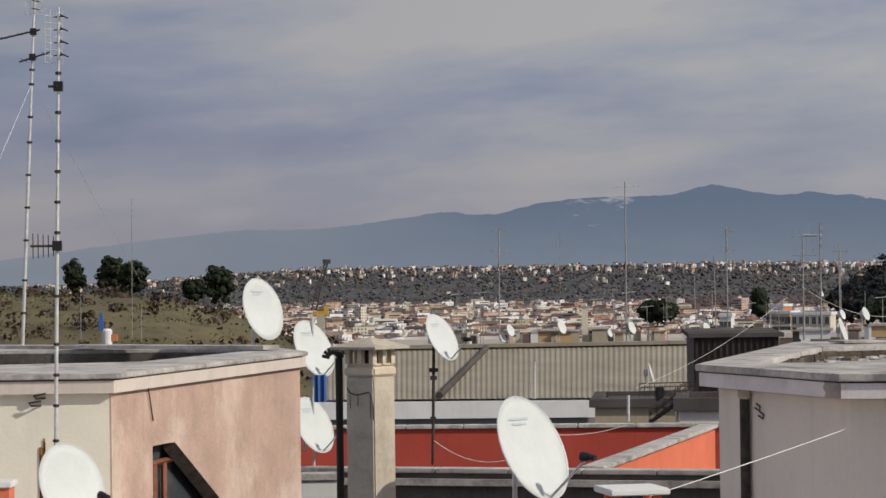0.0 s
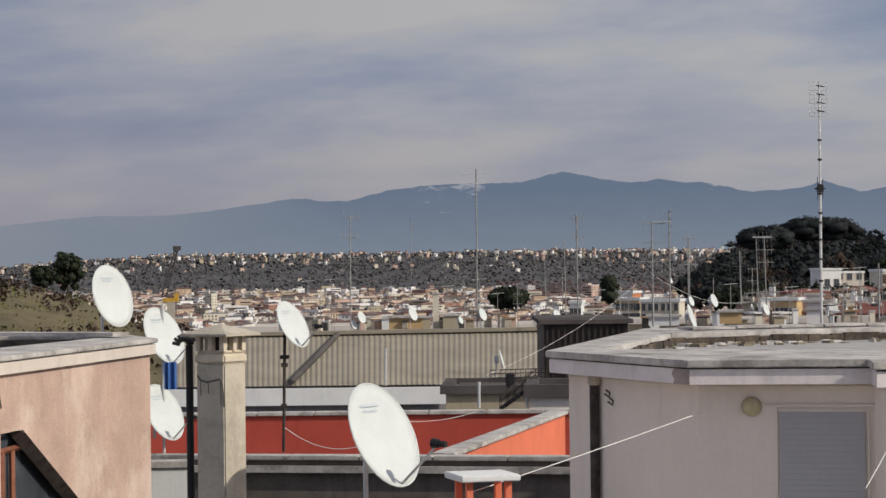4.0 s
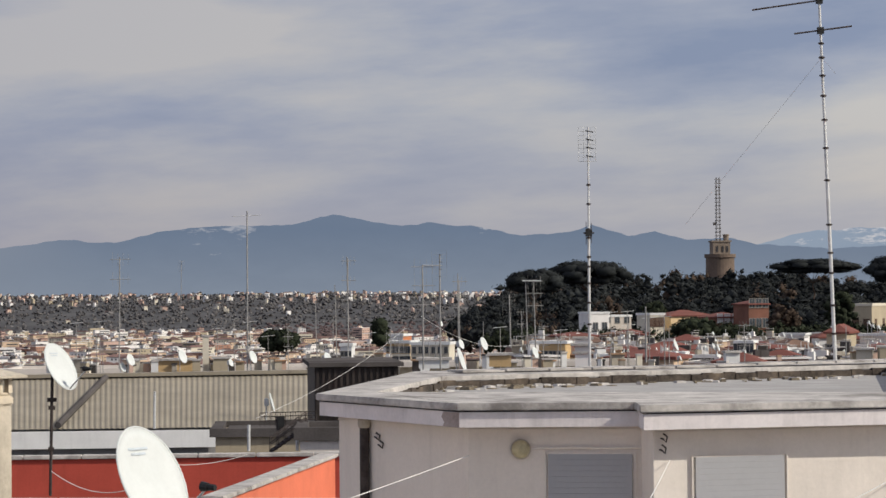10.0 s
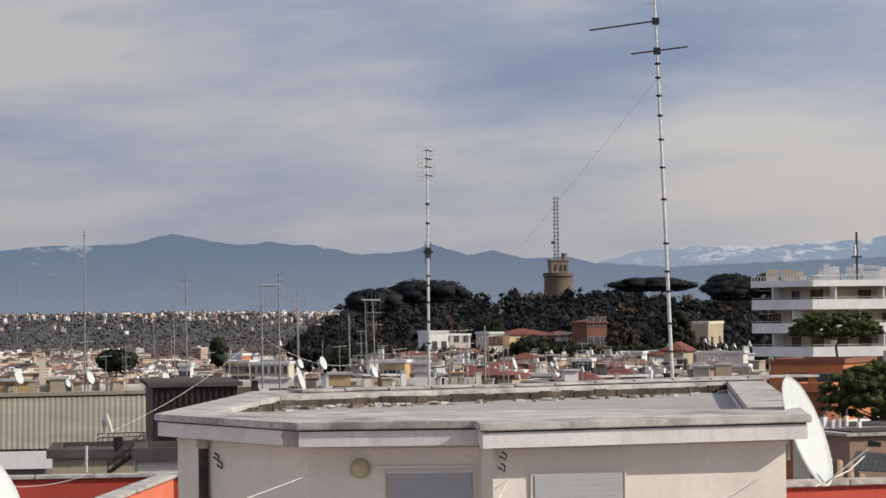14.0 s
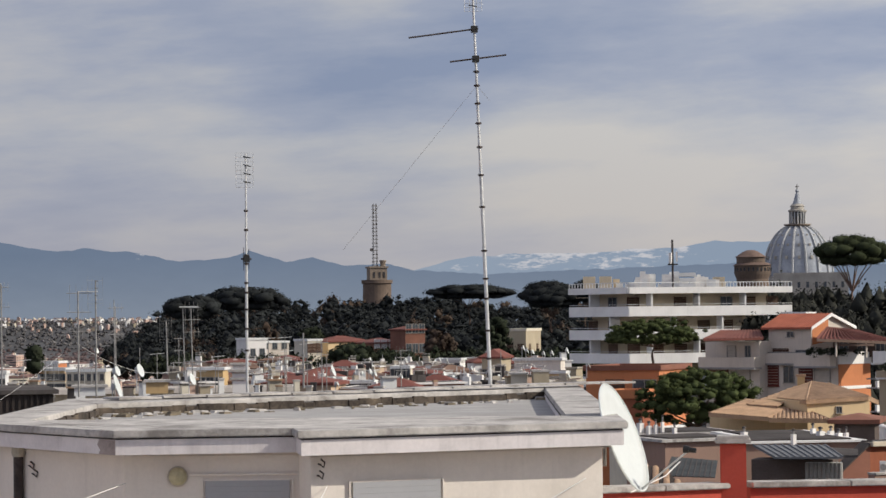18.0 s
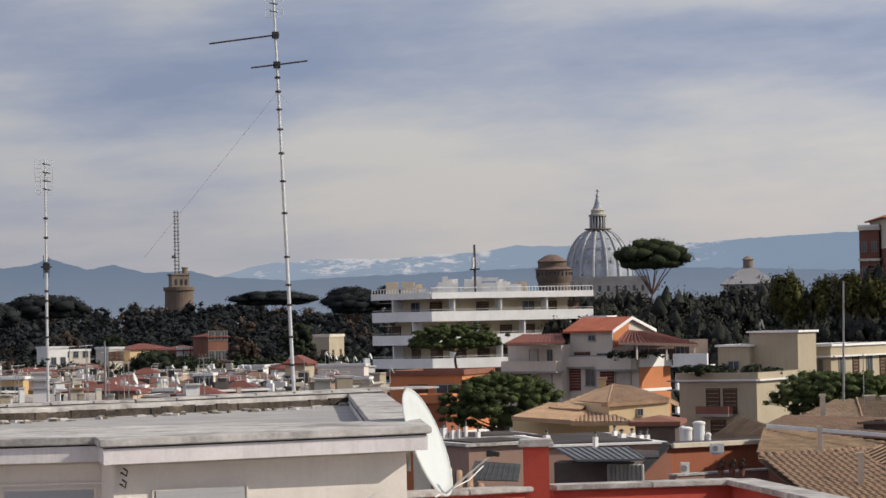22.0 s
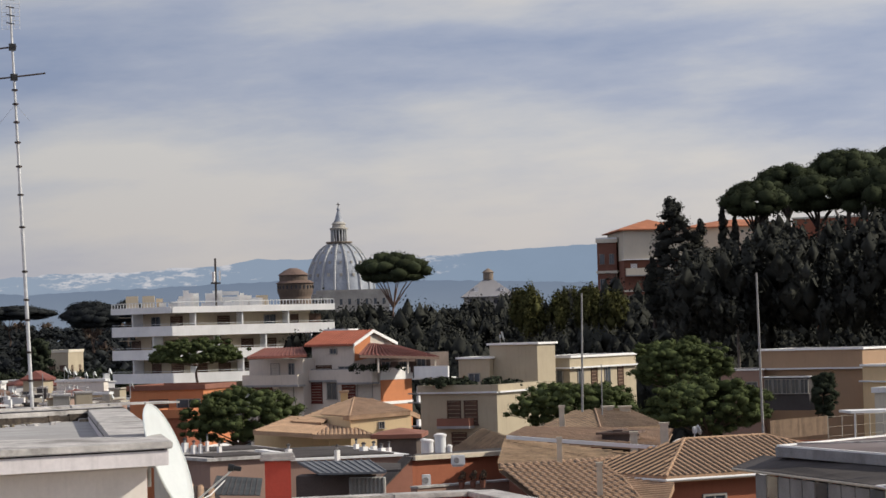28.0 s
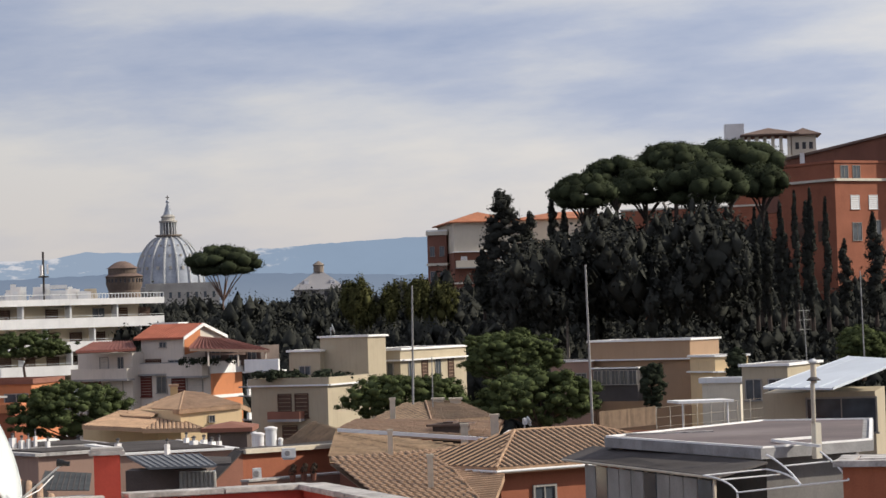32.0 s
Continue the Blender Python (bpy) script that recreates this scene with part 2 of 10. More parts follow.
M = {
    "cream": mat("cream_render", (0.66, 0.60, 0.48), 0.85, var=0.06, scale=1.2, streak=0.15),
    "greywall": mat("pale_grey_render", (0.73, 0.665, 0.59), 0.85, var=0.05, scale=0.8, streak=0.12, stain=((0.47, 0.43, 0.37), 0.35)),
    "pinkwall": mat("pinkish_render", (0.53, 0.375, 0.30), 0.9, var=0.12, scale=1.4, streak=0.18, stain=((0.66, 0.53, 0.44), 0.85), bump=0.6),
    "slab": mat("weathered_slab", (0.50, 0.47, 0.435), 0.9, var=0.2, scale=3.0, fine=14.0, stain=((0.17, 0.155, 0.14), 0.75), bump=0.7),
    "fascia": mat("painted_fascia", (0.70, 0.65, 0.635), 0.8, var=0.08, scale=2.0, streak=0.25),
    "felt": mat("roofing_felt", (0.40, 0.385, 0.37), 0.9, var=0.18, scale=1.6, stain=((0.62, 0.60, 0.57), 0.5), bump=0.5),
    "feltdark": mat("dark_roofing_felt", (0.19, 0.175, 0.165), 0.95, spec=0.05, var=0.2, scale=0.8, stain=((0.36, 0.34, 0.32), 0.4), bump=0.5),
    "poledull": mat("dull_pole", (0.33, 0.32, 0.30), 0.6, 0.2, var=0.15, scale=4.0),
    # pans kept near black, shade between cover rows put into their colour
    "panshade": mat("shaded_pan_tile", (0.042, 0.028, 0.020), 0.9, var=0.3, scale=1.0, fine=8.0),
    "flash": mat("dark_flashing", (0.10, 0.09, 0.085), 0.7, var=0.3, scale=4.0),
    "dish": mat("dish_enamel", (0.60, 0.625, 0.605), 0.5, var=0.03, scale=3.0, bump=0.05),
    "steel": mat("galvanised_steel", (0.62, 0.62, 0.60), 0.5, 0.25, var=0.12, scale=9.0),
    "darksteel": mat("rusty_dark_steel", (0.07, 0.055, 0.05), 0.7, 0.3, var=0.3, scale=8.0),
    "concrete": mat("chimney_concrete", (0.45, 0.40, 0.32), 0.9, var=0.12, scale=3.0, streak=0.35, stain=((0.62, 0.56, 0.44), 0.5), bump=0.5),
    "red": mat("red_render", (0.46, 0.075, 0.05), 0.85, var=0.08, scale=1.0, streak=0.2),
    # red render again, with the sun on the side parapet put into its colour
    "redlight": mat("lit_red_render", (0.70, 0.185, 0.10), 0.85, var=0.06, scale=1.2, streak=0.1),
    "corr": mat("corrugated_sheet", (0.29, 0.255, 0.195), 0.75, var=0.10, scale=0.5, streak=0.15),
    "blacksheet": mat("black_corrugated_sheet", (0.045, 0.035, 0.03), 0.6, var=0.3, scale=0.6),
    "white": mat("white_paint", (0.74, 0.735, 0.71), 0.7, var=0.05, scale=1.0, streak=0.12),
    "tile": mat("clay_tile", (0.42, 0.27, 0.165), 0.85, var=0.18, scale=1.2, fine=12.0, stain=((0.22, 0.16, 0.105), 0.4), island=0.14),
    "redtile": mat("red_clay_tile", (0.36, 0.115, 0.07), 0.85, var=0.2, scale=0.6, stain=((0.15, 0.075, 0.06), 0.5), island=0.2),
    "grass": mat("dry_grass", (0.115, 0.095, 0.05), 0.95, var=0.35, scale=0.03, fine=0.6, stain=((0.06, 0.065, 0.03), 0.7)),
    "soil": mat("town_ground", (0.080, 0.078, 0.078), 0.95, var=0.3, scale=0.01, fine=0.2),
    "leaf": mat("pine_foliage", (0.070, 0.086, 0.034), 0.85, var=0.25, scale=0.5, fine=3.0, island=0.45, spec=0.04),
    "leafdark": mat("dark_foliage", (0.036, 0.043, 0.027), 0.85, var=0.3, scale=0.1, fine=1.5, island=0.4, spec=0.04),
    "leafbrown": mat("bare_twigs", (0.075, 0.055, 0.042), 0.9, var=0.25, scale=0.1, fine=1.5, island=0.5, spec=0.04),
    "bark": mat("bark", (0.14, 0.095, 0.07), 0.95, var=0.3, scale=2.0, fine=12.0, bump=0.6),
    "glass": glass_mat("window_glass"),
    "shutter": mat("roller_shutter", (0.375, 0.375, 0.381), 0.6, var=0.04, scale=1.0),
    "ochre": mat("ochre_render", (0.58, 0.40, 0.20), 0.85, var=0.08, scale=0.4, streak=0.15),
    "yellow": mat("yellow_render", (0.70, 0.52, 0.30), 0.85, var=0.06, scale=0.4, streak=0.15),
    "beige": mat("beige_render", (0.44, 0.37, 0.26), 0.85, var=0.08, scale=0.3, streak=0.2),
    "orange": mat("orange_render", (0.56, 0.215, 0.095), 0.85, var=0.08, scale=0.4, streak=0.15),
    "brick": mat("brick_red_render", (0.34, 0.115, 0.06), 0.85, var=0.12, scale=0.4, streak=0.2),
    "villa": mat("villa_render", (0.60, 0.53, 0.45), 0.85, var=0.08, scale=0.3, streak=0.2),
    # lead lightened, with the haze before the dome put into its colour
    "lead": mat("hazy_dome_lead", (0.33, 0.35, 0.38), 0.6, 0.1, var=0.16, scale=0.12, fine=0.8, streak=0.0),
    "travertine": mat("travertine", (0.40, 0.37, 0.32), 0.85, var=0.14, scale=0.1, fine=1.0, streak=0.2),
    "oldbrick": mat("old_brick", (0.16, 0.118, 0.09), 0.9, var=0.18, scale=0.1, fine=1.2, streak=0.25),
    "slate": mat("dark_roof", (0.10, 0.09, 0.085), 0.95, var=0.25, scale=0.4, spec=0.04),
    "greyroof": mat("grey_roof", (0.30, 0.29, 0.28), 0.85, var=0.18, scale=0.4, stain=((0.15, 0.14, 0.13), 0.5)),
    "blue": mat("blue_plastic", (0.05, 0.13, 0.36), 0.5, var=0.1),
    "yellowpaint": mat("yellow_machine_paint", (0.60, 0.36, 0.05), 0.5, var=0.15),
    "black": mat("black_plastic", (0.02, 0.02, 0.02), 0.5, var=0.1),
    "cable": mat("white_cable", (0.72, 0.70, 0.66), 0.6, var=0.05),
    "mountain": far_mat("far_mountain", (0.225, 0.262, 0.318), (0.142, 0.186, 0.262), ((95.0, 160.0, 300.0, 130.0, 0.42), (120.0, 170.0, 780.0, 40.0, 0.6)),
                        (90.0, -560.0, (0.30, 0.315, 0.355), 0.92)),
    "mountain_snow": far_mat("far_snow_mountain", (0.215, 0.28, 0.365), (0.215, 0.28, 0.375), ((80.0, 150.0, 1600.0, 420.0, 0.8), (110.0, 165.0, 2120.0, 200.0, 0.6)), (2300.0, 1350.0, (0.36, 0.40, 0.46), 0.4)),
}


# ---- building blocks ----
class Geo:
    """Collects the corners and faces of one mesh."""

    def __init__(self):
        self.v, self.f, self.m = [], [], []

    def add(self, verts, faces, mi=0):
        o = len(self.v)
        self.v += [tuple(p) for p in verts]
        self.f += [tuple(i + o for i in f) for f in faces]
        self.m += [mi] * len(faces)
        return self

    def box(self, c, s, rz=0.0, mi=0, taper=1.0):
        """c: the middle of the base; s: width, depth, height."""
        ca, sa = math.cos(radians(rz)), math.sin(radians(rz))
        vs = []
        for z, k in ((0, 1.0), (s[2], taper)):
            for x, y in ((-0.5, -0.5), (0.5, -0.5), (0.5, 0.5), (-0.5, 0.5)):
                a, b = x * s[0] * k, y * s[1] * k
                vs.append((c[0] + a * ca - b * sa, c[1] + a * sa + b * ca, c[2] + z))
        return self.add(vs, [(3, 2, 1, 0), (4, 5, 6, 7), (0, 1, 5, 4), (1, 2, 6, 5), (2, 3, 7, 6), (3, 0, 4, 7)], mi)

    def prism(self, poly, z0, z1, mi=0):
        n = len(poly)
        if sum(poly[i][0] * poly[(i + 1) % n][1] - poly[(i + 1) % n][0] * poly[i][1] for i in range(n)) < 0:
            poly = poly[::-1]
        vs = [(p[0], p[1], z0) for p in poly] + [(p[0], p[1], z1) for p in poly]
        return self.add(vs, [tuple(range(n))[::-1], tuple(range(n, 2 * n))] + [(i, (i + 1) % n, n + (i + 1) % n, n + i) for i in range(n)], mi)

    def tube(self, p0, p1, r0, r1=None, n=8, mi=0, caps=True):
        p0, p1 = Vector(p0), Vector(p1)
        r1 = r0 if r1 is None else r1
        d = (p1 - p0).normalized()
        u = d.cross(Vector((0, 0, 1)) if abs(d.z) < 0.9 else Vector((1, 0, 0))).normalized()
        w = d.cross(u)
        vs = []
        for p, r in ((p0, r0), (p1, r1)):
            for i in range(n):
                a = 2 * math.pi * i / n
                vs.append(p + u * (r * math.cos(a)) + w * (r * math.sin(a)))
        fs = [(i, (i + 1) % n, n + (i + 1) % n, n + i) for i in range(n)]
        if caps:
            fs += [tuple(range(n))[::-1], tuple(range(n, 2 * n))]
        return self.add(vs, fs, mi)

    def path(self, pts, r, n=6, mi=0):
        """One bent tube through the points."""
        ps = [Vector(p) for p in pts]
        rings = []
        side = None
        for i, p in enumerate(ps):
            d = (ps[min(i + 1, len(ps) - 1)] - ps[max(i - 1, 0)]).normalized()
            ref = side if side is not None else (Vector((0, 0, 1)) if abs(d.z) < 0.9 else Vector((1, 0, 0)))
            side = (ref - d * ref.dot(d)).normalized()
            o = d.cross(side)
            rings += [p + side * (r * math.cos(2 * math.pi * k / n)) + o * (r * math.sin(2 * math.pi * k / n)) for k in range(n)]
        m = len(ps)
        fs = [(j * n + k, j * n + (k + 1) % n, (j + 1) * n + (k + 1) % n, (j + 1) * n + k) for j in range(m - 1) for k in range(n)]
        fs += [tuple(range(n))[::-1], tuple(range((m - 1) * n, m * n))]
        return self.add(rings, fs, mi)

    def lathe(self, prof, c=(0, 0, 0), n=24, mi=0):
        vs = [(c[0] + r * math.cos(2 * math.pi * i / n), c[1] + r * math.sin(2 * math.pi * i / n), c[2] + z) for r, z in prof for i in range(n)]
        fs = [(j * n + i, j * n + (i + 1) % n, (j + 1) * n + (i + 1) % n, (j + 1) * n + i) for j in range(len(prof) - 1) for i in range(n)]
        fs.append(tuple(range((len(prof) - 1) * n, len(prof) * n)))
        return self.add(vs, fs, mi)

    def hip(self, c, s, rz, h, over=0.4, mi=0):
        """A hipped roof over a plan s, its eaves at c's height."""
        w, d = s[0] / 2 + over, s[1] / 2 + over
        r = max(0.0, w - d) if w > d else 0.0
        rd = max(0.0, d - w) if d > w else 0.0
        pts = [(-w, -d, 0), (w, -d, 0), (w, d, 0), (-w, d, 0), (-r, -rd, h), (r, rd, h)]
        t = 0.18
        pts += [(x, y, z - t) for x, y, z in pts[:4]]
        ca, sa = math.cos(radians(rz)), math.sin(radians(rz))
        vs = [(c[0] + x * ca - y * sa, c[1] + x * sa + y * ca, c[2] + z) for x, y, z in pts]
        if w > d:
            fs = [(0, 1, 5, 4), (1, 2, 5), (2, 3, 4, 5), (3, 0, 4)]
        else:
            fs = [(0, 1, 4), (1, 2, 5, 4), (2, 3, 5), (3, 0, 4, 5)]
        fs += [(0, 6, 7, 1), (1, 7, 8, 2), (2, 8, 9, 3), (3, 9, 6, 0), (6, 9, 8, 7)]
        return self.add(vs, fs, mi)


def mesh_of(name, g, mats, smooth=False, bevel=0.0):
    me = bpy.data.meshes.new(name)
    me.from_pydata(g.v, [], g.f)
    for m in mats if isinstance(mats, (list, tuple)) else [mats]:
        me.materials.append(M[m])
    me.polygons.foreach_set("material_index", g.m)
    if bevel:
        bm = bmesh.new()
        bm.from_mesh(me)
        bmesh.ops.recalc_face_normals(bm, faces=bm.faces)
        bmesh.ops.bevel(bm, geom=[e for e in bm.edges if e.is_manifold and e.calc_face_angle() > 0.6], offset=bevel, segments=2, affect="EDGES")
        bm.to_mesh(me)
        bm.free()
    if smooth:
        me.polygons.foreach_set("use_smooth", [True] * len(me.polygons))
    me.update()
    return me


def thing(name, place, rz, label, category, group="", kind=""):
    """A top-level thing: an Empty at its base, whose parts are built in its own metres."""
    ob = new(name)
    ob.empty_display_size = 0.2
    ob.matrix_world = pose(*place[:3], 0, 0, rz)
    return tagged(ob, label, category, group, kind)


def part(name, g, mats, parent, label="", smooth=False, bevel=0.0, kind=""):
    ob = new(name, mesh_of(name, g, mats, smooth, bevel))
    ob.parent = parent
    return tagged(ob, label, kind=kind)


def solid(name, g, mats, label, category, kind="", smooth=False, bevel=0.0, group=""):
    """A thing, or a piece of the setting, that is one mesh in world metres."""
    return tagged(new(name, mesh_of(name, g, mats, smooth, bevel)), label, category, group, kind)


def step(a, b, x):
    x = min(1.0, max(0.0, (x - a) / (b - a)))
    return x * x * (3 - 2 * x)


def ground_z(x, y):
    """The lie of the land: a town on a spur, a wide low plain, hills beyond it and wooded rises to one side."""
    d, az = math.hypot(x, y), math.degrees(math.atan2(x, y))
    z = -13.0 * step(150, 700, d) - 19.0 * step(900, 1700, d)
    z += 61.0 * step(3250, 4350, d) * (1 - 0.25 * step(8, 16, az)) * (0.62 + 0.38 * step(-9, -2, az))
    z += 24.0 * step(10.0, 15.0, az) * step(420, 800, d) * (1 - step(1000, 1500, d))
    z += 22.0 * step(24.0, 31.0, az) * step(170, 330, d)
    z += 13.0 * (1 - step(-3.6, -1.2, az)) * step(120, 230, d) * (1 - step(300, 420, d))
    return z + 1.5 * noise.noise((x * 0.004, y * 0.004, 0))


def build_ground():
    rings = [4 * 1.09 ** i for i in range(86)]
    rings = [r for r in rings if r < 4900] + [4900]
    g, cols = Geo(), 180
    vs = [(r * math.sin(2 * math.pi * k / cols), r * math.cos(2 * math.pi * k / cols)) for r in rings for k in range(cols)]
    vs = [(x, y, ground_z(x, y)) for x, y in vs]
    fs, n = [], len(rings)
    for j in range(n - 1):
        for k in range(cols):
            a, b = j * cols + k, j * cols + (k + 1) % cols
            fs.append((a, a + cols, b + cols, b))
    g.add(vs, fs)
    g.f.append(tuple(range(cols))[::-1])
    g.m.append(0)
    solid("ground", g, "soil", "dark ground of the town and the plain", "ground", "structure", smooth=True)


build_ground()


# ---- mountains ----
def ridge(name, mname, prof, dist, base, label, seed):
    """A chain of mountains as a strip with relief; prof: bearing and elevation of its crest, in degrees."""
    azs = np.arange(prof[0][0], prof[-1][0], 0.06)
    els = np.interp(azs, [p[0] for p in prof], [p[1] for p in prof])
    g, rowsn = Geo(), 12
    vs = []
    for a, e in zip(azs, els):
        e += 0.035 * noise.fractal((a * 2.2, seed, 0), 1.0, 2.0, 5)
        for j in range(rowsn):
            k = j / (rowsn - 1)
            d = dist - 160 * (1 - k) + 25 * noise.noise((a * 1.5, k * 3, seed))
            top = EYE + dist * math.tan(radians(e))
            z = base + (top - base) * k
            vs.append((d * math.sin(radians(a)), d * math.cos(radians(a)), z))
    fs = [(i * rowsn + j, (i + 1) * rowsn + j, (i + 1) * rowsn + j + 1, i * rowsn + j + 1) for i in range(len(azs) - 1) for j in range(rowsn - 1)]
    g.add(vs, fs)
    return solid(name, g, mname, label, "mountain", "structure", smooth=True)


FRONT = [(-40, 0.5), (-16, 0.5), (-10.003, 0.395), (-6.974, 0.793), (-4.674, 1.022), (-2.877, 1.026),
         (-1.846, 1.129), (-0.04, 1.377), (1.184, 1.296), (2.153, 1.553),
         (3.441, 1.676), (5.171, 1.688), (5.748, 1.832), (6.132, 1.928),
         (6.766, 1.802), (7.652, 1.647), (8.22, 1.712), (9.505, 1.608),
         (10.405, 1.404), (11.566, 1.481), (12.019, 1.63), (12.853, 1.374),
         (13.434, 1.47), (14.139, 1.28), (15.103, 1.306), (15.807, 1.155),
         (17.339, 1.044), (19.245, 1.106), (24, 1.246), (33, 0.9), (60, 0.6)]
BACK = [(10, 0.6), (15.419, 1.07), (16.064, 1.229), (16.962, 1.447), (18.364, 1.503),
        (19.63, 1.496), (20.512, 1.532), (19.91, 1.571), (21.709, 1.582),
        (22.609, 1.735), (23.758, 1.69), (26.671, 1.69), (27.607, 1.763),
        (30.001, 1.866), (34, 1.7), (60, 1.2)]
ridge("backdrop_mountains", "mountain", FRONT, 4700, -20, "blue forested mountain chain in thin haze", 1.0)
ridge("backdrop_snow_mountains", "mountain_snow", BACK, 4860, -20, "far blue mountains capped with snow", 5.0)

# ---- kinds of things ----
def inset(poly, d):
    """The plan drawn in by d on every side."""
    n = len(poly)
    area = sum(poly[i][0] * poly[(i + 1) % n][1] - poly[(i + 1) % n][0] * poly[i][1] for i in range(n))
    if area < 0:
        poly = poly[::-1]
    lines = []
    for i in range(n):
        (x0, y0), (x1, y1) = poly[i], poly[(i + 1) % n]
        l = math.hypot(x1 - x0, y1 - y0)
        nx, ny = -(y1 - y0) / l, (x1 - x0) / l
        lines.append((nx, ny, nx * (x0 + nx * d) + ny * (y0 + ny * d)))
    out = []
    for i in range(n):
        a, b = lines[i - 1], lines[i]
        det = a[0] * b[1] - b[0] * a[1]
        out.append(((a[2] * b[1] - b[2] * a[1]) / det, (a[0] * b[2] - b[0] * a[2]) / det))
    return out


def shift(poly, o):
    return [(p[0] - o[0], p[1] - o[1]) for p in poly]


def beam(g, a, b, w, h, mi=0):
    """A bar of section w by h along a line, a and b in the middle of its top."""
    a, b = Vector(a), Vector(b)
    d = (b - a).normalized()
    s = d.cross(Vector((0, 0, 1))).normalized() * (w / 2)
    u = Vector((0, 0, -h))
    vs = [a - s + u, a + s + u, b + s + u, b - s + u, a - s, a + s, b + s, b - s]
    return g.add(vs, [(0, 1, 2, 3), (7, 6, 5, 4), (1, 0, 4, 5), (2, 1, 5, 6), (3, 2, 6, 7), (0, 3, 7, 4)], mi)


def dish(place, height, az, tilt, pole=0.0, arm=True, mark=True, label="white satellite dish on a steel pole", group="satellite dishes", roll=0.0, back=0.0):
    """An offset dish; place: its middle; it looks towards bearing az. pole: how far its pole runs below the middle."""
    t = thing("satellite_dish", place, 180 - az, label, "satellite dish", group)
    ra, rb, n, m = height / 2 * 0.91, height / 2, 32, 5
    tl = -radians(tilt)
    cr, sr = math.cos(radians(roll)), math.sin(radians(roll))

    def q(x, y, z):
        y, z = y * math.cos(tl) - z * math.sin(tl), y * math.sin(tl) + z * math.cos(tl)
        return (x * cr - z * sr, y, x * sr + z * cr)

    g = Geo()
    vs = []
    for k, off in ((0, 0.0), (1, 0.012)):
        vs.append(q(0, 0.07 * height + off, 0))
        for j in range(1, m + 1):
            r = j / m
            for i in range(n):
                a = 2 * math.pi * i / n
                vs.append(q(ra * r * math.cos(a), 0.07 * height * (1 - r * r) + off * (1 if j < m else 1.0), rb * r * math.sin(a)))
    o = 1 + m * n
    fs = []
    for k in (0, 1):
        b = k * o
        for i in range(n):
            tri = (b, b + 1 + i, b + 1 + (i + 1) % n)
            fs.append(tri if k == 0 else tri[::-1])
        for j in range(m - 1):
            for i in range(n):
                qd = (b + 1 + j * n + i, b + 1 + (j + 1) * n + i, b + 1 + (j + 1) * n + (i + 1) % n, b + 1 + j * n + (i + 1) % n)
                fs.append(qd if k == 0 else qd[::-1])
    for i in range(n):
        a, b = 1 + (m - 1) * n + i, 1 + (m - 1) * n + (i + 1) % n
        fs.append((a, a + o, b + o, b))
    g.add(vs, fs)
    part("reflector", g, "dish", t, smooth=True)
    rim = Geo()
    pts = [q(ra * math.cos(2 * math.pi * i / n), 0.003, rb * math.sin(2 * math.pi * i / n)) for i in range(n + 1)]
    rim.path(pts, 0.007 * height + 0.002, 5)
    part("rim", rim, "dish", t)
    if mark:
        g = Geo()
        for dz, w in ((0.30, 0.30), (0.255, 0.22)):
            z = rb * 2 * dz
            x0 = -0.02 * height
            rr = ((x0 / ra) ** 2 + (z / rb) ** 2)
            y = 0.07 * height * (1 - rr) - 0.004
            a, b, hh = x0 - w * height / 2, x0 + w * height / 2, 0.012 * height
            yy = [0.07 * height * (1 - ((xx / ra) ** 2 + (z / rb) ** 2)) - 0.004 for xx in (a, b)]
            g.add([q(a, yy[0], z - hh), q(b, yy[1], z - hh), q(b, yy[1], z + hh), q(a, yy[0], z + hh)], [(0, 1, 2, 3)])
        part("maker_mark", g, "marks", t, "faint grey-blue printed bars")
    if arm:
        g = Geo()
        lnb = Vector(q(0, -0.52 * height, -0.30 * height))
        g.tube(q(0, 0.02, -rb * 0.96), lnb, 0.012, 0.010, 6)
        part("arm", g, "steel", t)
        g = Geo()
        d = (Vector(q(0, 0.05, 0)) - lnb).normalized()
        g.tube(lnb, lnb + d * 0.06, 0.035, 0.042, 10).tube(lnb - d * 0.07, lnb, 0.025, 0.028, 8)
        part("feed_horn", g, "black", t, "dark receiver head")
    g = Geo()
    g.box((0, 0.07 * height + 0.12, -0.10), (0.12, 0.12, 0.2))
    part("bracket", g, "steel", t, bevel=0.01)
    if pole:
        g = Geo()
        g.tube((0, 0.07 * height + 0.13 + back, -pole), (0, 0.07 * height + 0.13 + back, 0.12), 0.021, n=8)
        part("pole", g, "darksteel" if label.find("dark") >= 0 else "steel", t)
    return t


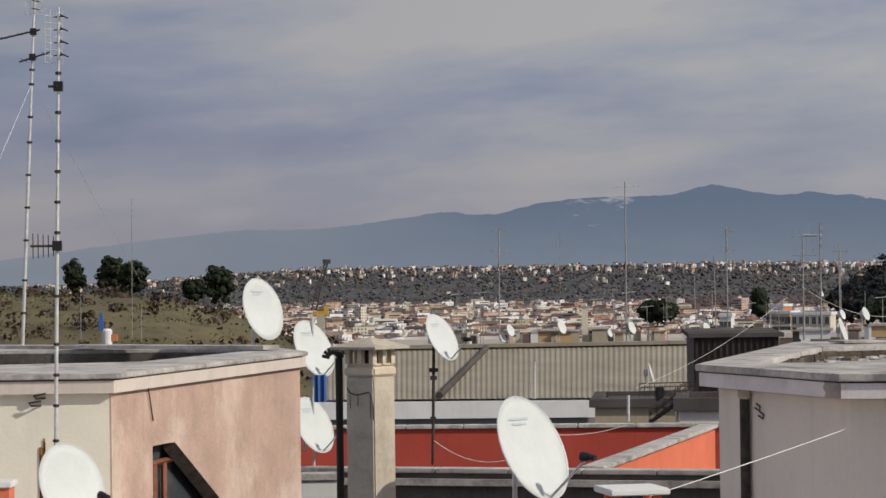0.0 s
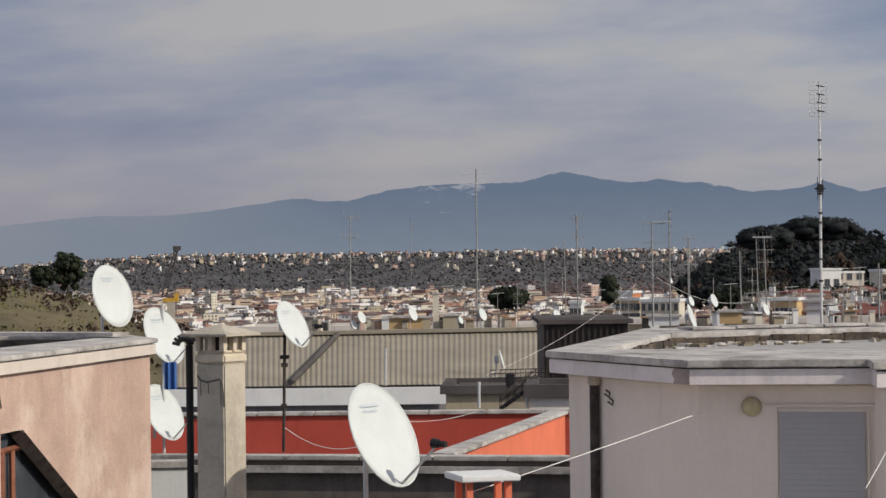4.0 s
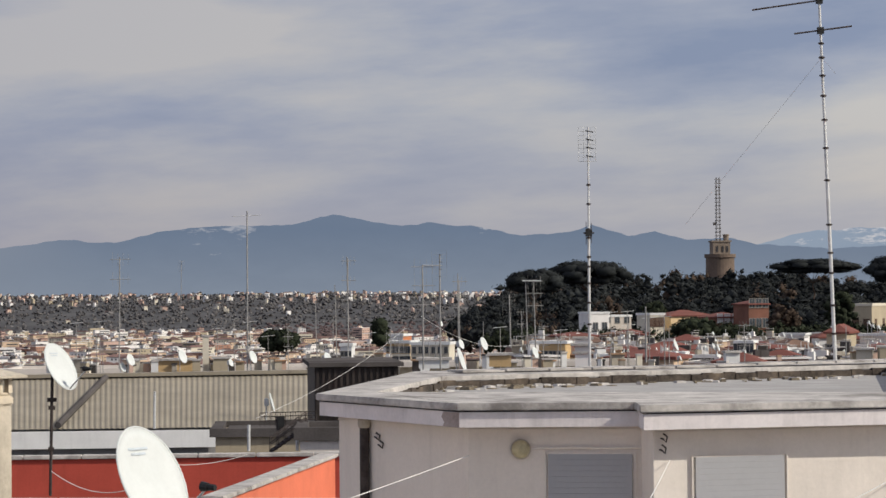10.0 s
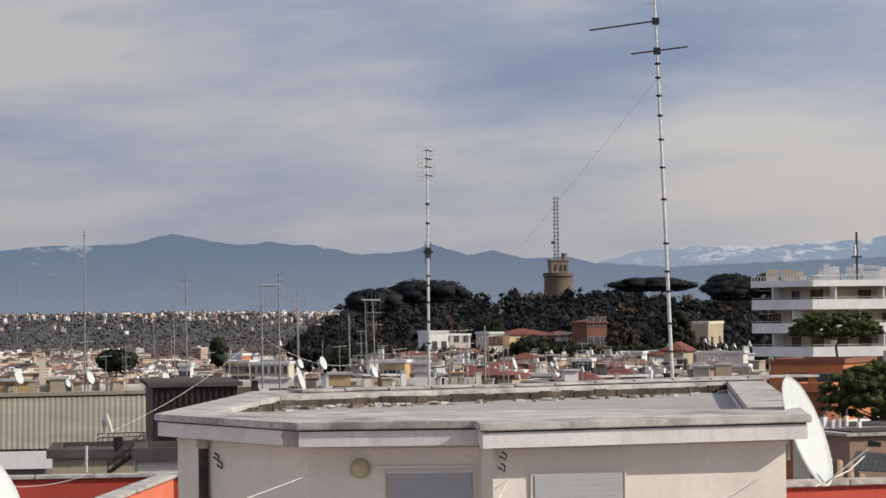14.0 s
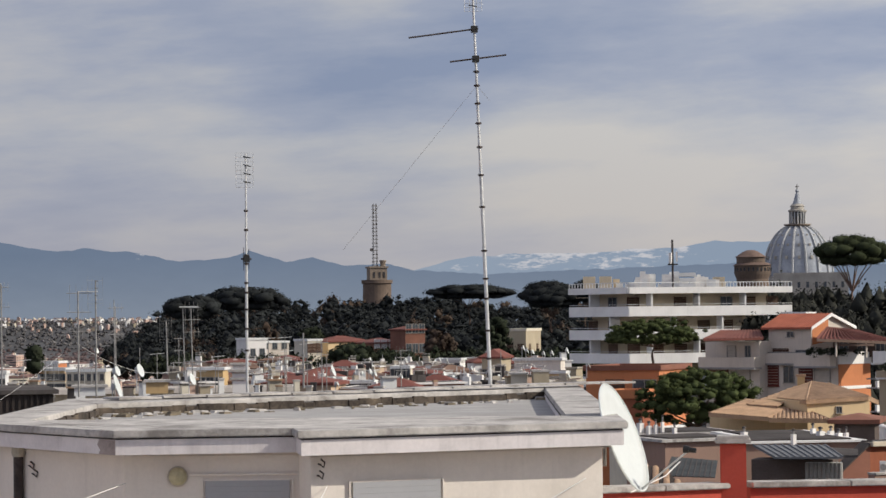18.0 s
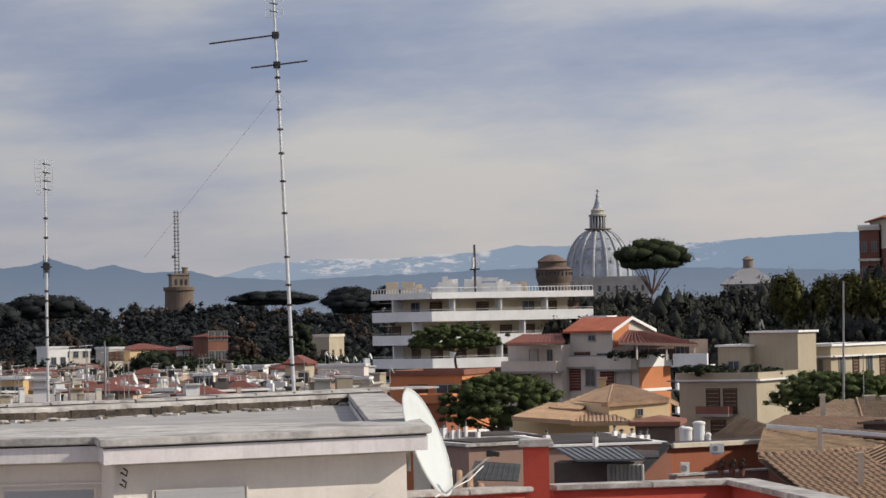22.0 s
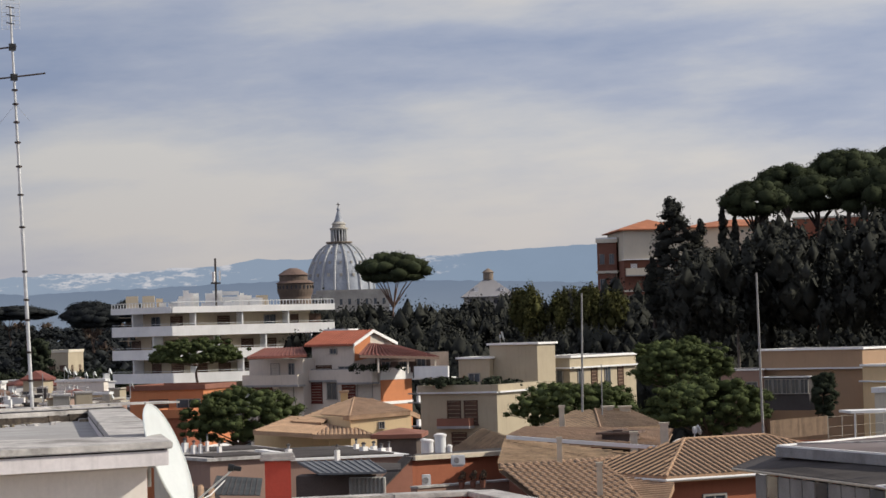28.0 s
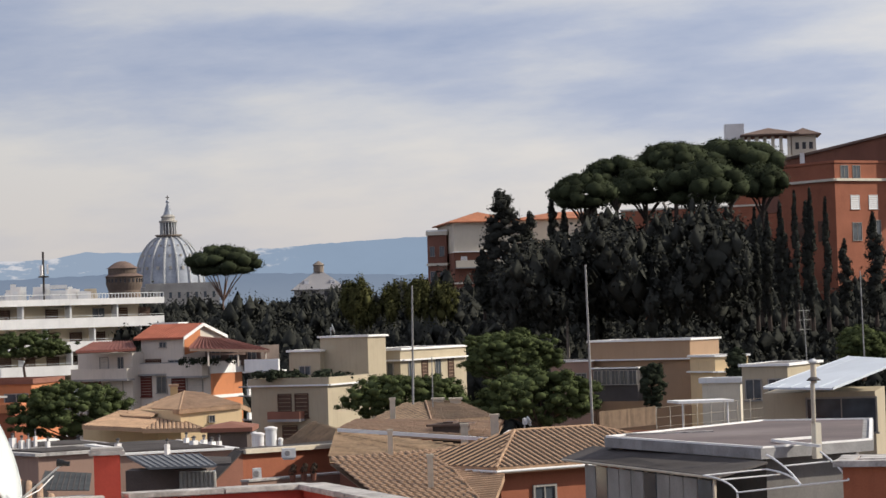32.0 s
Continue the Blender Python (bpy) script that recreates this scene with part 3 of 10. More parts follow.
def panel_antenna(g, gd, x, z, s, ang):
    """A grid panel with four crossed dipoles, s high, on a mast at height z."""
    ca, sa = math.cos(radians(ang)), math.sin(radians(ang))

    def at(u, v, w):
        return (x[0] + u * ca - v * sa, x[1] + u * sa + v * ca, z + w)

    w = s * 0.52
    g.path([at(-w / 2, 0.06, -s / 2), at(w / 2, 0.06, -s / 2), at(w / 2, 0.06, s / 2), at(-w / 2, 0.06, s / 2), at(-w / 2, 0.06, -s / 2)], 0.0035, 4)
    rods = [Geo().tube(at(-w / 2, 0.06, -s / 2 + s * i / 8), at(w / 2, 0.06, -s / 2 + s * i / 8), 0.003, n=4) for i in range(1, 8)]
    rods += [Geo().tube(at(u, 0.06, -s / 2), at(u, 0.06, s / 2), 0.003, n=4) for u in (-w * 0.2, w * 0.2)]
    for i in range(4):
        h = s * (-0.36 + 0.24 * i)
        gd.append(Geo().tube(at(-0.06, -0.07, h + 0.012), at(0.06, -0.07, h - 0.012), 0.008, n=4).tube(at(0, 0.06, h), at(0, -0.07, h), 0.006, n=4))
    return rods


def yagi(parent, m, a, b, n, l, up=False):
    """A boom from a to b with n elements of length l across it."""
    a, b = Vector(a), Vector(b)
    boom = part("yagi_aerial", Geo().tube(a, b, 0.014, n=6), m, parent)
    d = (b - a).normalized()
    c = Vector((0, 0, 1)) if up else d.cross(Vector((0, 0, 1))).normalized()
    for i in range(n):
        p = a.lerp(b, (i + 0.5) / n)
        k = l * (1.15 - 0.3 * i / n)
        part("element", Geo().tube(p - c * k / 2, p + c * k / 2, 0.005, n=4), m, boom)
    return boom


def mast(foot, top, r, joints, label, parts=(), guys=(), mats="steel"):
    """An aerial mast from foot to top, with clamps at the shares of its height in joints; parts: (kind, share, data)."""
    foot, top = Vector(foot), Vector(top)
    t = thing("aerial_mast", foot, 0, label, "aerial mast", "aerial masts")
    v = top - foot
    r *= 0.78
    g = Geo()
    g.tube((0, 0, 0), v * 0.55, r, r * 0.92, 10).tube(v * 0.55, v, r * 0.78, r * 0.6, 10)
    part("pole", g, mats, t, smooth=False)
    for j in joints:
        g = Geo()
        p = v * j
        g.tube(p - Vector((0, 0, 0.016)), p + Vector((0, 0, 0.016)), r * 1.25, n=8)
        g.box((p.x, p.y, p.z - 0.01), (r * 3.0, r * 1.4, 0.02))
        part("clamp", g, "darksteel", t)
    for kind, share, data in parts:
        p = v * share
        if kind == "panel":
            g, gd = Geo(), []
            rods = panel_antenna(g, gd, (p.x, p.y), p.z, data[0], data[1])
            a = part("grid_panel_aerial", g, "steel", t)
            for one in rods:
                part("rod", one, "steel", a)
            for one in gd:
                part("dipole", one, "black", a)
        elif kind == "yagi":
            off0, off1, n, l, up = data
            a = yagi(t, "darksteel", p + Vector(off0), p + Vector(off1), n, l, up)
            g = Geo().box((p.x, p.y, p.z - 0.05), (0.09, 0.07, 0.1))
            part("junction_box", g, "black", a)
    for share, end in guys:
        g = Geo()
        g.tube(v * share, Vector(end) - foot, 0.0028, n=4)
        part("guy_wire", g, "steel", t)
    return t


def ball(lumps, rng, n=8, m=5):
    """Uneven closed lumps of quads, one for each (x, y, z, rx, ry, rz)."""
    ls = np.asarray(lumps, dtype=np.float64)
    if len(ls) > 60 and n > 5:
        n, m = 6, 3
    th = np.linspace(0.12, math.pi - 0.12, m + 1)
    ph = np.arange(n) * 2 * math.pi / n
    d = np.stack([np.outer(np.sin(th), np.cos(ph)), np.outer(np.sin(th), np.sin(ph)), np.outer(np.cos(th), np.ones(n))], -1).reshape(-1, 3)
    r = rng.uniform(0.42, 0.66, (len(ls), len(d), 1))
    v = ls[:, None, :3] + d[None] * ls[:, None, 3:] * r
    f = np.array([(i * n + j, (i + 1) * n + j, (i + 1) * n + (j + 1) % n, i * n + (j + 1) % n) for i in range(m) for j in range(n)])
    faces = (f[None] + (np.arange(len(ls)) * len(d))[:, None, None]).reshape(-1, 4)
    return v.reshape(-1, 3), faces, np.tile(d, (len(ls), 1))


def leaves(name, cs, size, mname, parent=None, seed=0, normals=None, label="", jitter=0.4, cores=None, rough=0.0):
    """Many small leaf tufts in one mesh; cores: lumps (x, y, z, rx, ry, rz) of dense foliage under them, rough ones of few uneven faces."""
    rng = np.random.default_rng(seed)
    cs = np.asarray(cs, dtype=np.float64)
    n = len(cs)
    if normals is None:
        nm = rng.normal(size=(n, 3))
    else:
        nm = normals + rng.normal(size=(n, 3)) * jitter
    nm /= np.linalg.norm(nm, axis=1)[:, None] + 1e-9
    t = np.cross(nm, rng.normal(size=(n, 3)))
    t /= np.linalg.norm(t, axis=1)[:, None] + 1e-9
    b = np.cross(nm, t)
    s = size * rng.uniform(0.5, 1.35, n)[:, None]
    k = rng.uniform(0.45, 1.0, (n, 1))
    lift = nm * s * 0.18
    v = np.stack([cs - t * s - b * s * k * 0.4, cs - b * s * 0.9 * k + lift, cs + t * s + lift * 0.4, cs + b * s * k + lift], 1).reshape(-1, 3)
    idx = np.arange(4 * n, dtype=np.int32)
    smooth = np.full(n, normals is not None)
    if cores is not None:
        cv, cf, cn = ball(cores, rng, 5, 2) if rough else ball(cores, rng)
        cn = cn + rng.normal(size=cn.shape) * rough
        idx = np.concatenate([idx, cf.ravel() + 4 * n]).astype(np.int32)
        v = np.concatenate([v, cv])
        smooth = np.concatenate([smooth, np.ones(len(cf), dtype=bool)])
    nf = len(smooth)
    me = bpy.data.meshes.new(name)
    me.vertices.add(len(v))
    me.vertices.foreach_set("co", v.astype(np.float32).ravel())
    me.loops.add(4 * nf)
    me.loops.foreach_set("vertex_index", idx)
    me.polygons.add(nf)
    me.polygons.foreach_set("loop_start", np.arange(0, 4 * nf, 4, dtype=np.int32))
    me.polygons.foreach_set("loop_total", np.full(nf, 4, dtype=np.int32))
    me.polygons.foreach_set("use_smooth", smooth)
    me.materials.append(M[mname])
    me.update(calc_edges=True)
    if normals is not None:
        # each leaf takes most of its shading from the side of the clump on which it sits
        own = np.repeat(np.asarray(normals) + 0.7 * nm * np.sign((nm * normals).sum(1))[:, None], 4, axis=0)
        if cores is not None:
            own = np.concatenate([own, cn])
        own /= np.linalg.norm(own, axis=1)[:, None] + 1e-9
        me.normals_split_custom_set_from_vertices(own.astype(np.float32))
    ob = new(name, me)
    if parent is not None:
        ob.parent = parent
    return tagged(ob, label)


def clumps(rng, lumps, k, size):
    """Smaller clumps of foliage over the upper and outer side of each lump."""
    lumps = np.asarray(lumps, dtype=np.float64)
    idx = np.repeat(np.arange(len(lumps)), k)
    d = rng.normal(size=(len(idx), 3))
    d[:, 2] = d[:, 2] * 0.8 + 0.35
    d /= np.linalg.norm(d, axis=1)[:, None]
    p = lumps[idx, :3] + d * lumps[idx, 3:] * rng.uniform(0.5, 0.95, (len(idx), 1))
    r = lumps[idx, 3:] * size * rng.uniform(0.6, 1.4, (len(idx), 1)) * rng.uniform(0.8, 1.2, (len(idx), 3))
    return np.concatenate([p, r], 1)


def tufts(rng, lumps, per, jitter=0.25):
    """Points and outward directions over a heap of lumps (x, y, z, rx, ry, rz)."""
    lumps = np.asarray(lumps, dtype=np.float64)
    idx = np.repeat(np.arange(len(lumps)), per)
    d = rng.normal(size=(len(idx), 3))
    d[:, 2] += 0.25
    d /= np.linalg.norm(d, axis=1)[:, None]
    r = 1 - jitter * rng.random(len(idx)) ** 1.5
    p = lumps[idx, :3] + d * lumps[idx, 3:] * r[:, None]
    return p, d


def crown_lumps(rng, w, dp, h, n, size, flat=0.0, seed=0):
    """Many small lumps over the shell of a crown of that width, depth and height, its foot at z 0; flat: how level its underside is."""
    out = []
    while len(out) < n:
        p = rng.normal(size=3)
        p /= np.linalg.norm(p)
        if flat and p[2] < -0.25 and rng.random() < 0.7:
            continue
        swell = 1 + 0.26 * noise.noise((p[0] * 1.7 + seed, p[1] * 1.7, p[2] * 1.7)) + 0.10 * noise.noise((p[0] * 4 + seed, p[1] * 4, p[2] * 4))
        r = rng.uniform(0.72, 0.98) * swell
        z = p[2] * (1 - flat * 0.75) if p[2] < 0 else abs(p[2]) ** (0.8 if flat else 1.0)
        k = size * rng.uniform(0.55, 1.25)
        foot = h * (0.5 - 0.28 * flat)
        out.append((p[0] * r * (w / 2 - k * 0.5), p[1] * r * (dp / 2 - k * 0.5), foot + z * r * (h - foot - k * 0.3 if z > 0 else foot), k, k, k * (0.6 if flat else 0.8)))
    return out


def tree(name, foot, trunk, w, h, label, category="tree", lumps=34, per=110, leaf=0.16, mname="leaf", flat=0.7, seed=1, lump=1.0, lean=(0, 0), group="", bark="bark"):
    """A tree: trunk up to the crown's foot, limbs into the crown, and a crown of leaf tufts in uneven lumps."""
    rng = np.random.default_rng(seed)
    t = thing(name, foot, 0, label, category, group)
    g = Geo()
    r = max(0.12, trunk * 0.028 + 0.08)
    last = Vector((0, 0, -0.5))
    for i in range(1, 6):
        k = i / 5
        p = Vector((lean[0] * k * k + 0.12 * math.sin(k * 5 + seed), lean[1] * k * k, trunk * k))
        g.tube(last, p, r * (1.15 - 0.1 * i), r * (1.05 - 0.1 * i), 8)
        last = p
    part("trunk", g, bark, t)
    ls = crown_lumps(rng, w, w * 0.9, h, int(lumps * 2.3), lump * 0.62, flat, seed)
    ls = [(x + last.x, y + last.y, z + trunk - h * 0.12, a, b, c) for x, y, z, a, b, c in ls]
    g = Geo()
    for x, y, z, a, b, c in ls[: max(6, lumps // 6)]:
        m = last.lerp(Vector((x, y, z)), 0.5) + Vector((0, 0, -0.05 * h))
        g.tube(last - Vector((0, 0, 0.2)), m, r * 0.42, r * 0.26, 6).tube(m, (x, y, z), r * 0.26, r * 0.08, 6)
    part("limb", g, bark, t)
    # denser lumps inside the shell, so that no sky shows through the middle
    heart = [(x + last.x, y + last.y, z + trunk + h * 0.02, a * 1.5, b * 1.5, c * 1.4) for x, y, z, a, b, c in crown_lumps(rng, w * 0.78, w * 0.7, h * 0.78, int(lumps * 0.8), lump * 0.9, flat, seed)]
    p, d = tufts(rng, ls, max(36, per // 5), 0.35)
    leaves("crown", p, leaf, mname, t, seed, d, cores=[(x, y, z, a * 1.3, b * 1.3, c * 1.3) for x, y, z, a, b, c in ls] + heart)
    return t


WIN = {}


def umbrella(foot, trunk, w, h, label, mname="leafpine", leaf=0.10, per=230, pads=30, seed=1, group="", bark="barkdark", spread=0.5):
    """An umbrella pine: a bare trunk that forks into rising limbs under a broad crown of flat overlapping pads."""
    rng = np.random.default_rng(seed)
    t = thing("umbrella_pine", foot, 0, label, "pine tree", group)
    r = max(0.2, trunk * 0.035)
    fork = trunk * (1 - spread)
    g = Geo()
    last = Vector((0, 0, -0.5))
    for i in range(1, 5):
        p = Vector((0.25 * math.sin(i * 1.3 + seed), 0, fork * i / 4))
        g.tube(last, p, r * (1.1 - 0.1 * i), r * (1.0 - 0.1 * i), 8)
        last = p
    part("trunk", g, bark, t)
    ls = []
    for i in range(pads):
        q = math.sqrt((i + 0.5) / pads)
        a = i * 2.39996 + rng.uniform(-0.3, 0.3)
        k = w * 0.5 * rng.uniform(0.26, 0.38) * (12 / pads) ** 0.15
        rr = q * (w / 2 - k * 0.85)
        z = trunk + h * (0.30 + 0.50 * (1 - q * q) ** 0.6 + rng.uniform(-0.08, 0.08))
        ls.append((last.x + math.cos(a) * rr, last.y + math.sin(a) * rr, z, k, k, h * rng.uniform(0.20, 0.28)))
    low = [(x * 0.72 + last.x * 0.28, y * 0.72, trunk + h * 0.22, a, b, c * 0.8) for x, y, z, a, b, c in ls[::2]]
    g = Geo()
    for x, y, z, a, b, c in low[-9:]:
        m = last.lerp(Vector((x, y, z)), 0.5) + Vector((0, 0, 0.05 * h))
        g.tube(last - Vector((0, 0, 0.1)), m, r * 0.6, r * 0.4, 6).tube(m, (x, y, z), r * 0.4, r * 0.18, 6)
    part("limb", g, bark, t)
    both = ls + low
    p, d = tufts(rng, both, per, 0.22)
    leaves("crown", p, leaf, mname, t, seed, d, jitter=0.5, cores=[(x, y, z, a * 1.45, b * 1.45, c * 1.4) for x, y, z, a, b, c in both])
    return t


def window(parent, face, u, z, w, h, style, dep=0.0, bw=0.0):
    """A window or shutter on the front (f) or side (s) of a block; u from the near corner along the face, z its sill."""
    key = (round(w, 2), round(h, 2), style)
    if key not in WIN:
        fr, pn = Geo(), Geo()
        b = min(0.06, w * 0.08)
        fr.box((-w / 2 + b / 2, -0.02, 0), (b, 0.09, h)).box((w / 2 - b / 2, -0.02, 0), (b, 0.09, h))
        fr.box((0, -0.02, h - b), (w - 2 * b, 0.09, b)).box((0, -0.05, -b), (w + 0.1, 0.16, b))
        if style == "glass":
            pn.box((0, -0.005, 0), (w - 2 * b, 0.03, h - b))
            fr.box((0, -0.025, 0), (b * 0.7, 0.05, h - b))
        else:
            nl = max(3, int(h / 0.22))
            for i in range(nl):
                pn.box((0, -0.01, (h - b) * i / nl), (w - 2 * b, 0.04, (h - b) / nl * 0.86))
        mt = {"red": "shutterred", "glass": "glass", "shutter": "shutterbrown", "grey": "shutter", "white": "white", "plain": "greycurtain"}[style]
        WIN[key] = (mesh_of("window_frame", fr, {"shutter": "shutterbrown", "red": "shutterred", "white": "white"}.get(style, "framegrey")), mesh_of("pane", pn, mt))
    a = new("window", WIN[key][0])
    a.parent = parent
    a.matrix_basis = pose(-u, 0, z) if face == "f" else pose(0, u, z, 0, 0, 90)
    c = new("pane", WIN[key][1])
    c.parent = a
    return a


def block(name, B, wallm, label, category="house", roof="flat", roofm="greyroof", wins=(), bands=(), balconies=(), over=0.35, rise=1.6, rim=0.35, skirt=6.0, capm="white", group=""):
    """A building from its near corner B = (x, y, foot, turn, width, depth, height); its front runs to -x, its side to +y.
    wins: (face, u, z, w, h, style); bands: (z, height, out, material); balconies: (face, u0, u1, z, out, height, material)."""
    x, y, z, rz, w, dp, h = B
    t = thing(name, (x, y, z - skirt), rz, label, category, group)
    k = skirt
    part("wall", Geo().box((-w / 2, dp / 2, 0), (w, dp, h + k)), wallm, t)
    if roof == "flat":
        g = Geo()
        for c, s in (((-w / 2, 0.02), (w + 0.3, 0.3)), ((-w / 2, dp - 0.02), (w + 0.3, 0.3)), ((-w + 0.02, dp / 2), (0.3, dp - 0.27)), ((-0.02, dp / 2), (0.3, dp - 0.27))):
            g.box((c[0], c[1], h + k - 0.06), (s[0], s[1], rim))
        part("parapet", g, capm, t)
        part("roof", Geo().box((-w / 2, dp / 2, h + k + 0.004), (w - 0.5, dp - 0.5, 0.05)), roofm, t)
    elif roof == "hip":
        g = Geo().hip((-w / 2, dp / 2, h + k + 0.18), (w, dp), 0, rise, over)
        part("roof", g, roofm, t)
    for bz, bh, out, bm_ in bands:
        g = Geo()
        g.box((-w / 2, -out / 2, bz + k), (w + out, out, bh)).box((out / 2, dp / 2, bz + k), (out, dp, bh))
        part("string_course", g, bm_, t)
    for face, u0, u1, bz, out, bh, bmat in balconies:
        g, fl = Geo(), Geo()
        l = u1 - u0
        m = (u0 + u1) / 2
        if face == "f":
            fl.box((-m, -out / 2, bz + k - 0.16), (l, out, 0.16))
            g.box((-m, -out + 0.05, bz + k), (l, 0.1, bh)).box((-u0 - 0.05, -out / 2, bz + k), (0.1, out - 0.2, bh)).box((-u1 + 0.05, -out / 2, bz + k), (0.1, out - 0.2, bh))
        else:
            fl.box((out / 2, m, bz + k - 0.16), (out, l, 0.16))
            g.box((out - 0.05, m, bz + k), (0.1, l, bh)).box((out / 2, u0 + 0.05, bz + k), (out - 0.2, 0.1, bh)).box((out / 2, u1 - 0.05, bz + k), (out - 0.2, 0.1, bh))
        b = part("balcony", fl, "greyroof", t)
        part("railing_wall", g, bmat, b)
    for face, u, wz, ww, wh, st in wins:
        window(t, face, u, wz + k, ww, wh, st)
    return t


def tiled(g, e0, e1, r1, r0, pitch=0.28, rad=0.085, course=0.42, mi=0, rows=0.0, each=None):
    """Clay tiles over a roof plane: e0 to e1 the eave, r0 to r1 the ridge; rows of overlapping cover tiles up the slope."""
    e0, e1, r0, r1 = Vector(e0), Vector(e1), Vector(r0), Vector(r1)
    along = (e1 - e0)
    L = along.length
    ax = along.normalized()
    nrm = ax.cross((r0 - e0) if (r0 - e0).length > (r1 - e1).length else (r1 - e1)).normalized()
    if nrm.z < 0:
        nrm = -nrm
    up = nrm.cross(ax)
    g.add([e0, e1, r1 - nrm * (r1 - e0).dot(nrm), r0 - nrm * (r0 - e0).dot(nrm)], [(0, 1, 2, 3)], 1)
    r0, r1 = r0 - nrm * (r0 - e0).dot(nrm), r1 - nrm * (r1 - e0).dot(nrm)
    # bounds of the plane in (along, up) terms
    def uv(p):
        d = p - e0
        return d.dot(ax), d.dot(up)
    if rows == "edge":
        s, v = uv(r0)
        rows = -s / v
    poly = [(s + rows * v, v) for s, v in (uv(p) for p in (e0, e1, r1, r0))]
    us = [p[0] for p in poly]
    u = min(us) + pitch / 2
    while u < max(us):
        vs = []
        for i in range(4):
            (a, b), (c, d) = poly[i], poly[(i + 1) % 4]
            if (a - u) * (c - u) < 0:
                vs.append(b + (d - b) * (u - a) / (c - a))
        if len(vs) >= 2:
            v0, v1 = min(vs), max(vs)
            v = v0
            while v < v1 - 0.05:
                w = min(v + course, v1)
                if each is not None and w - v > course - 1e-6:
                    row = (up - ax * rows).normalized()
                    if each(Matrix((ax, row, nrm)).transposed().to_4x4(), e0 + ax * (u - rows * v) + up * v):
                        v = w
                        continue
                pts = []
                for vv, rr in ((v, rad * 1.02), (w + 0.04, rad * 0.98)):
                    c = e0 + ax * (u - rows * vv) + up * vv
                    for k in range(5):
                        a = math.pi * k / 4
                        pts.append(c + ax * (rr * math.cos(a)) + nrm * (rr * math.sin(a) * 0.6 + (0.004 if vv == v else 0.0)))
                g.add(pts, [(k, k + 1, 6 + k, 5 + k) for k in range(4)] + [(4, 3, 2, 1, 0)], mi)
                v = w
        u += pitch
    return r1, r0


M["marks"] = mat("faint_print", (0.50, 0.55, 0.58), 0.6, var=0.1)
M["framegrey"] = mat("grey_window_frames", (0.30, 0.28, 0.25), 0.7, var=0.12)
M["greycurtain"] = mat("pale_roller_blind", (0.50, 0.46, 0.40), 0.85, var=0.1)
M["shutterbrown"] = mat("brown_shutters", (0.10, 0.055, 0.035), 0.6, var=0.2, scale=2.0)
M["shutterred"] = mat("dark_red_shutters", (0.13, 0.032, 0.022), 0.6, var=0.15, scale=2.0)
M["balconyred"] = mat("dull_red_balcony", (0.25, 0.11, 0.075), 0.9, var=0.12, scale=0.6)
M["dullred"] = mat("dull_red_roof", (0.185, 0.066, 0.05), 0.85, var=0.2, scale=0.5, stain=((0.12, 0.07, 0.055), 0.5), island=0.2)
M["brickdull"] = mat("dull_brick_render", (0.21, 0.095, 0.065), 0.9, var=0.15, scale=0.4)
# foliage lifted a little, haze before the garden hill included in its colour
M["hillleaf"] = mat("hazy_hill_foliage", (0.031, 0.034, 0.034), 0.9, var=0.25, scale=0.06, fine=0.8, island=0.3, spec=0.03)
M["wood"] = mat("reddish_wood", (0.24, 0.09, 0.05), 0.6, var=0.2, scale=6.0)
M["rust"] = mat("rust_streak", (0.42, 0.19, 0.04), 0.9, var=0.3, scale=6.0)
M["cyp"] = mat("cypress_foliage", (0.044, 0.045, 0.038), 0.9, var=0.2, scale=0.15, fine=1.5, island=0.1, spec=0.03)
M["willow"] = mat("yellowing_foliage", (0.085, 0.085, 0.032), 0.8, var=0.25, scale=0.3, fine=2.0, island=0.5, spec=0.04)

WALLS = ["cream", "cityochre", "citypink", "citywhite", "beige", "cityterra"]
M["cityochre"] = mat("city_ochre", (0.57, 0.425, 0.30), 0.9, var=0.15, scale=0.05, fine=0.6)
M["citypink"] = mat("city_pink", (0.58, 0.41, 0.33), 0.9, var=0.15, scale=0.05, fine=0.6)
M["citywhite"] = mat("city_white", (0.80, 0.77, 0.73), 0.9, var=0.1, scale=0.05, fine=0.6)
M["cityterra"] = mat("city_terracotta", (0.40, 0.225, 0.16), 0.9, var=0.15, scale=0.05, fine=0.6)
M["citywin"] = mat("city_windows_and_shade", (0.05, 0.048, 0.05), 0.4, var=0.2, scale=0.2, fine=2.0)
M["cityroof"] = mat("city_roofs", (0.15, 0.092, 0.078), 0.9, var=0.2, scale=0.05, fine=0.5, island=0.6)
M["cityflat"] = mat("city_flat_roofs", (0.245, 0.235, 0.235), 0.9, var=0.2, scale=0.05, fine=0.5, island=0.7)


# paler foliage, the haze over the far hills mixed into its colour
M["farleaf"] = mat("hazy_far_woods", (0.135, 0.128, 0.126), 0.9, var=0.25, scale=0.02, fine=0.3, island=0.4, spec=0.03)
# crumbling mortar, darkened to hold the shade under the coping
M["mortardark"] = mat("crumbling_shaded_mortar", (0.075, 0.06, 0.048), 0.95, var=0.35, scale=2.5, fine=20.0, stain=((0.26, 0.20, 0.14), 0.45), bump=0.6)
# ---- the near roof, with its two stair houses ----
# pale colour of an unseen floor, chosen to bounce light onto the stair houses
M["palefloor"] = mat("pale_bounce_floor", (0.55, 0.51, 0.455), 0.9, var=0.12, scale=1.0)

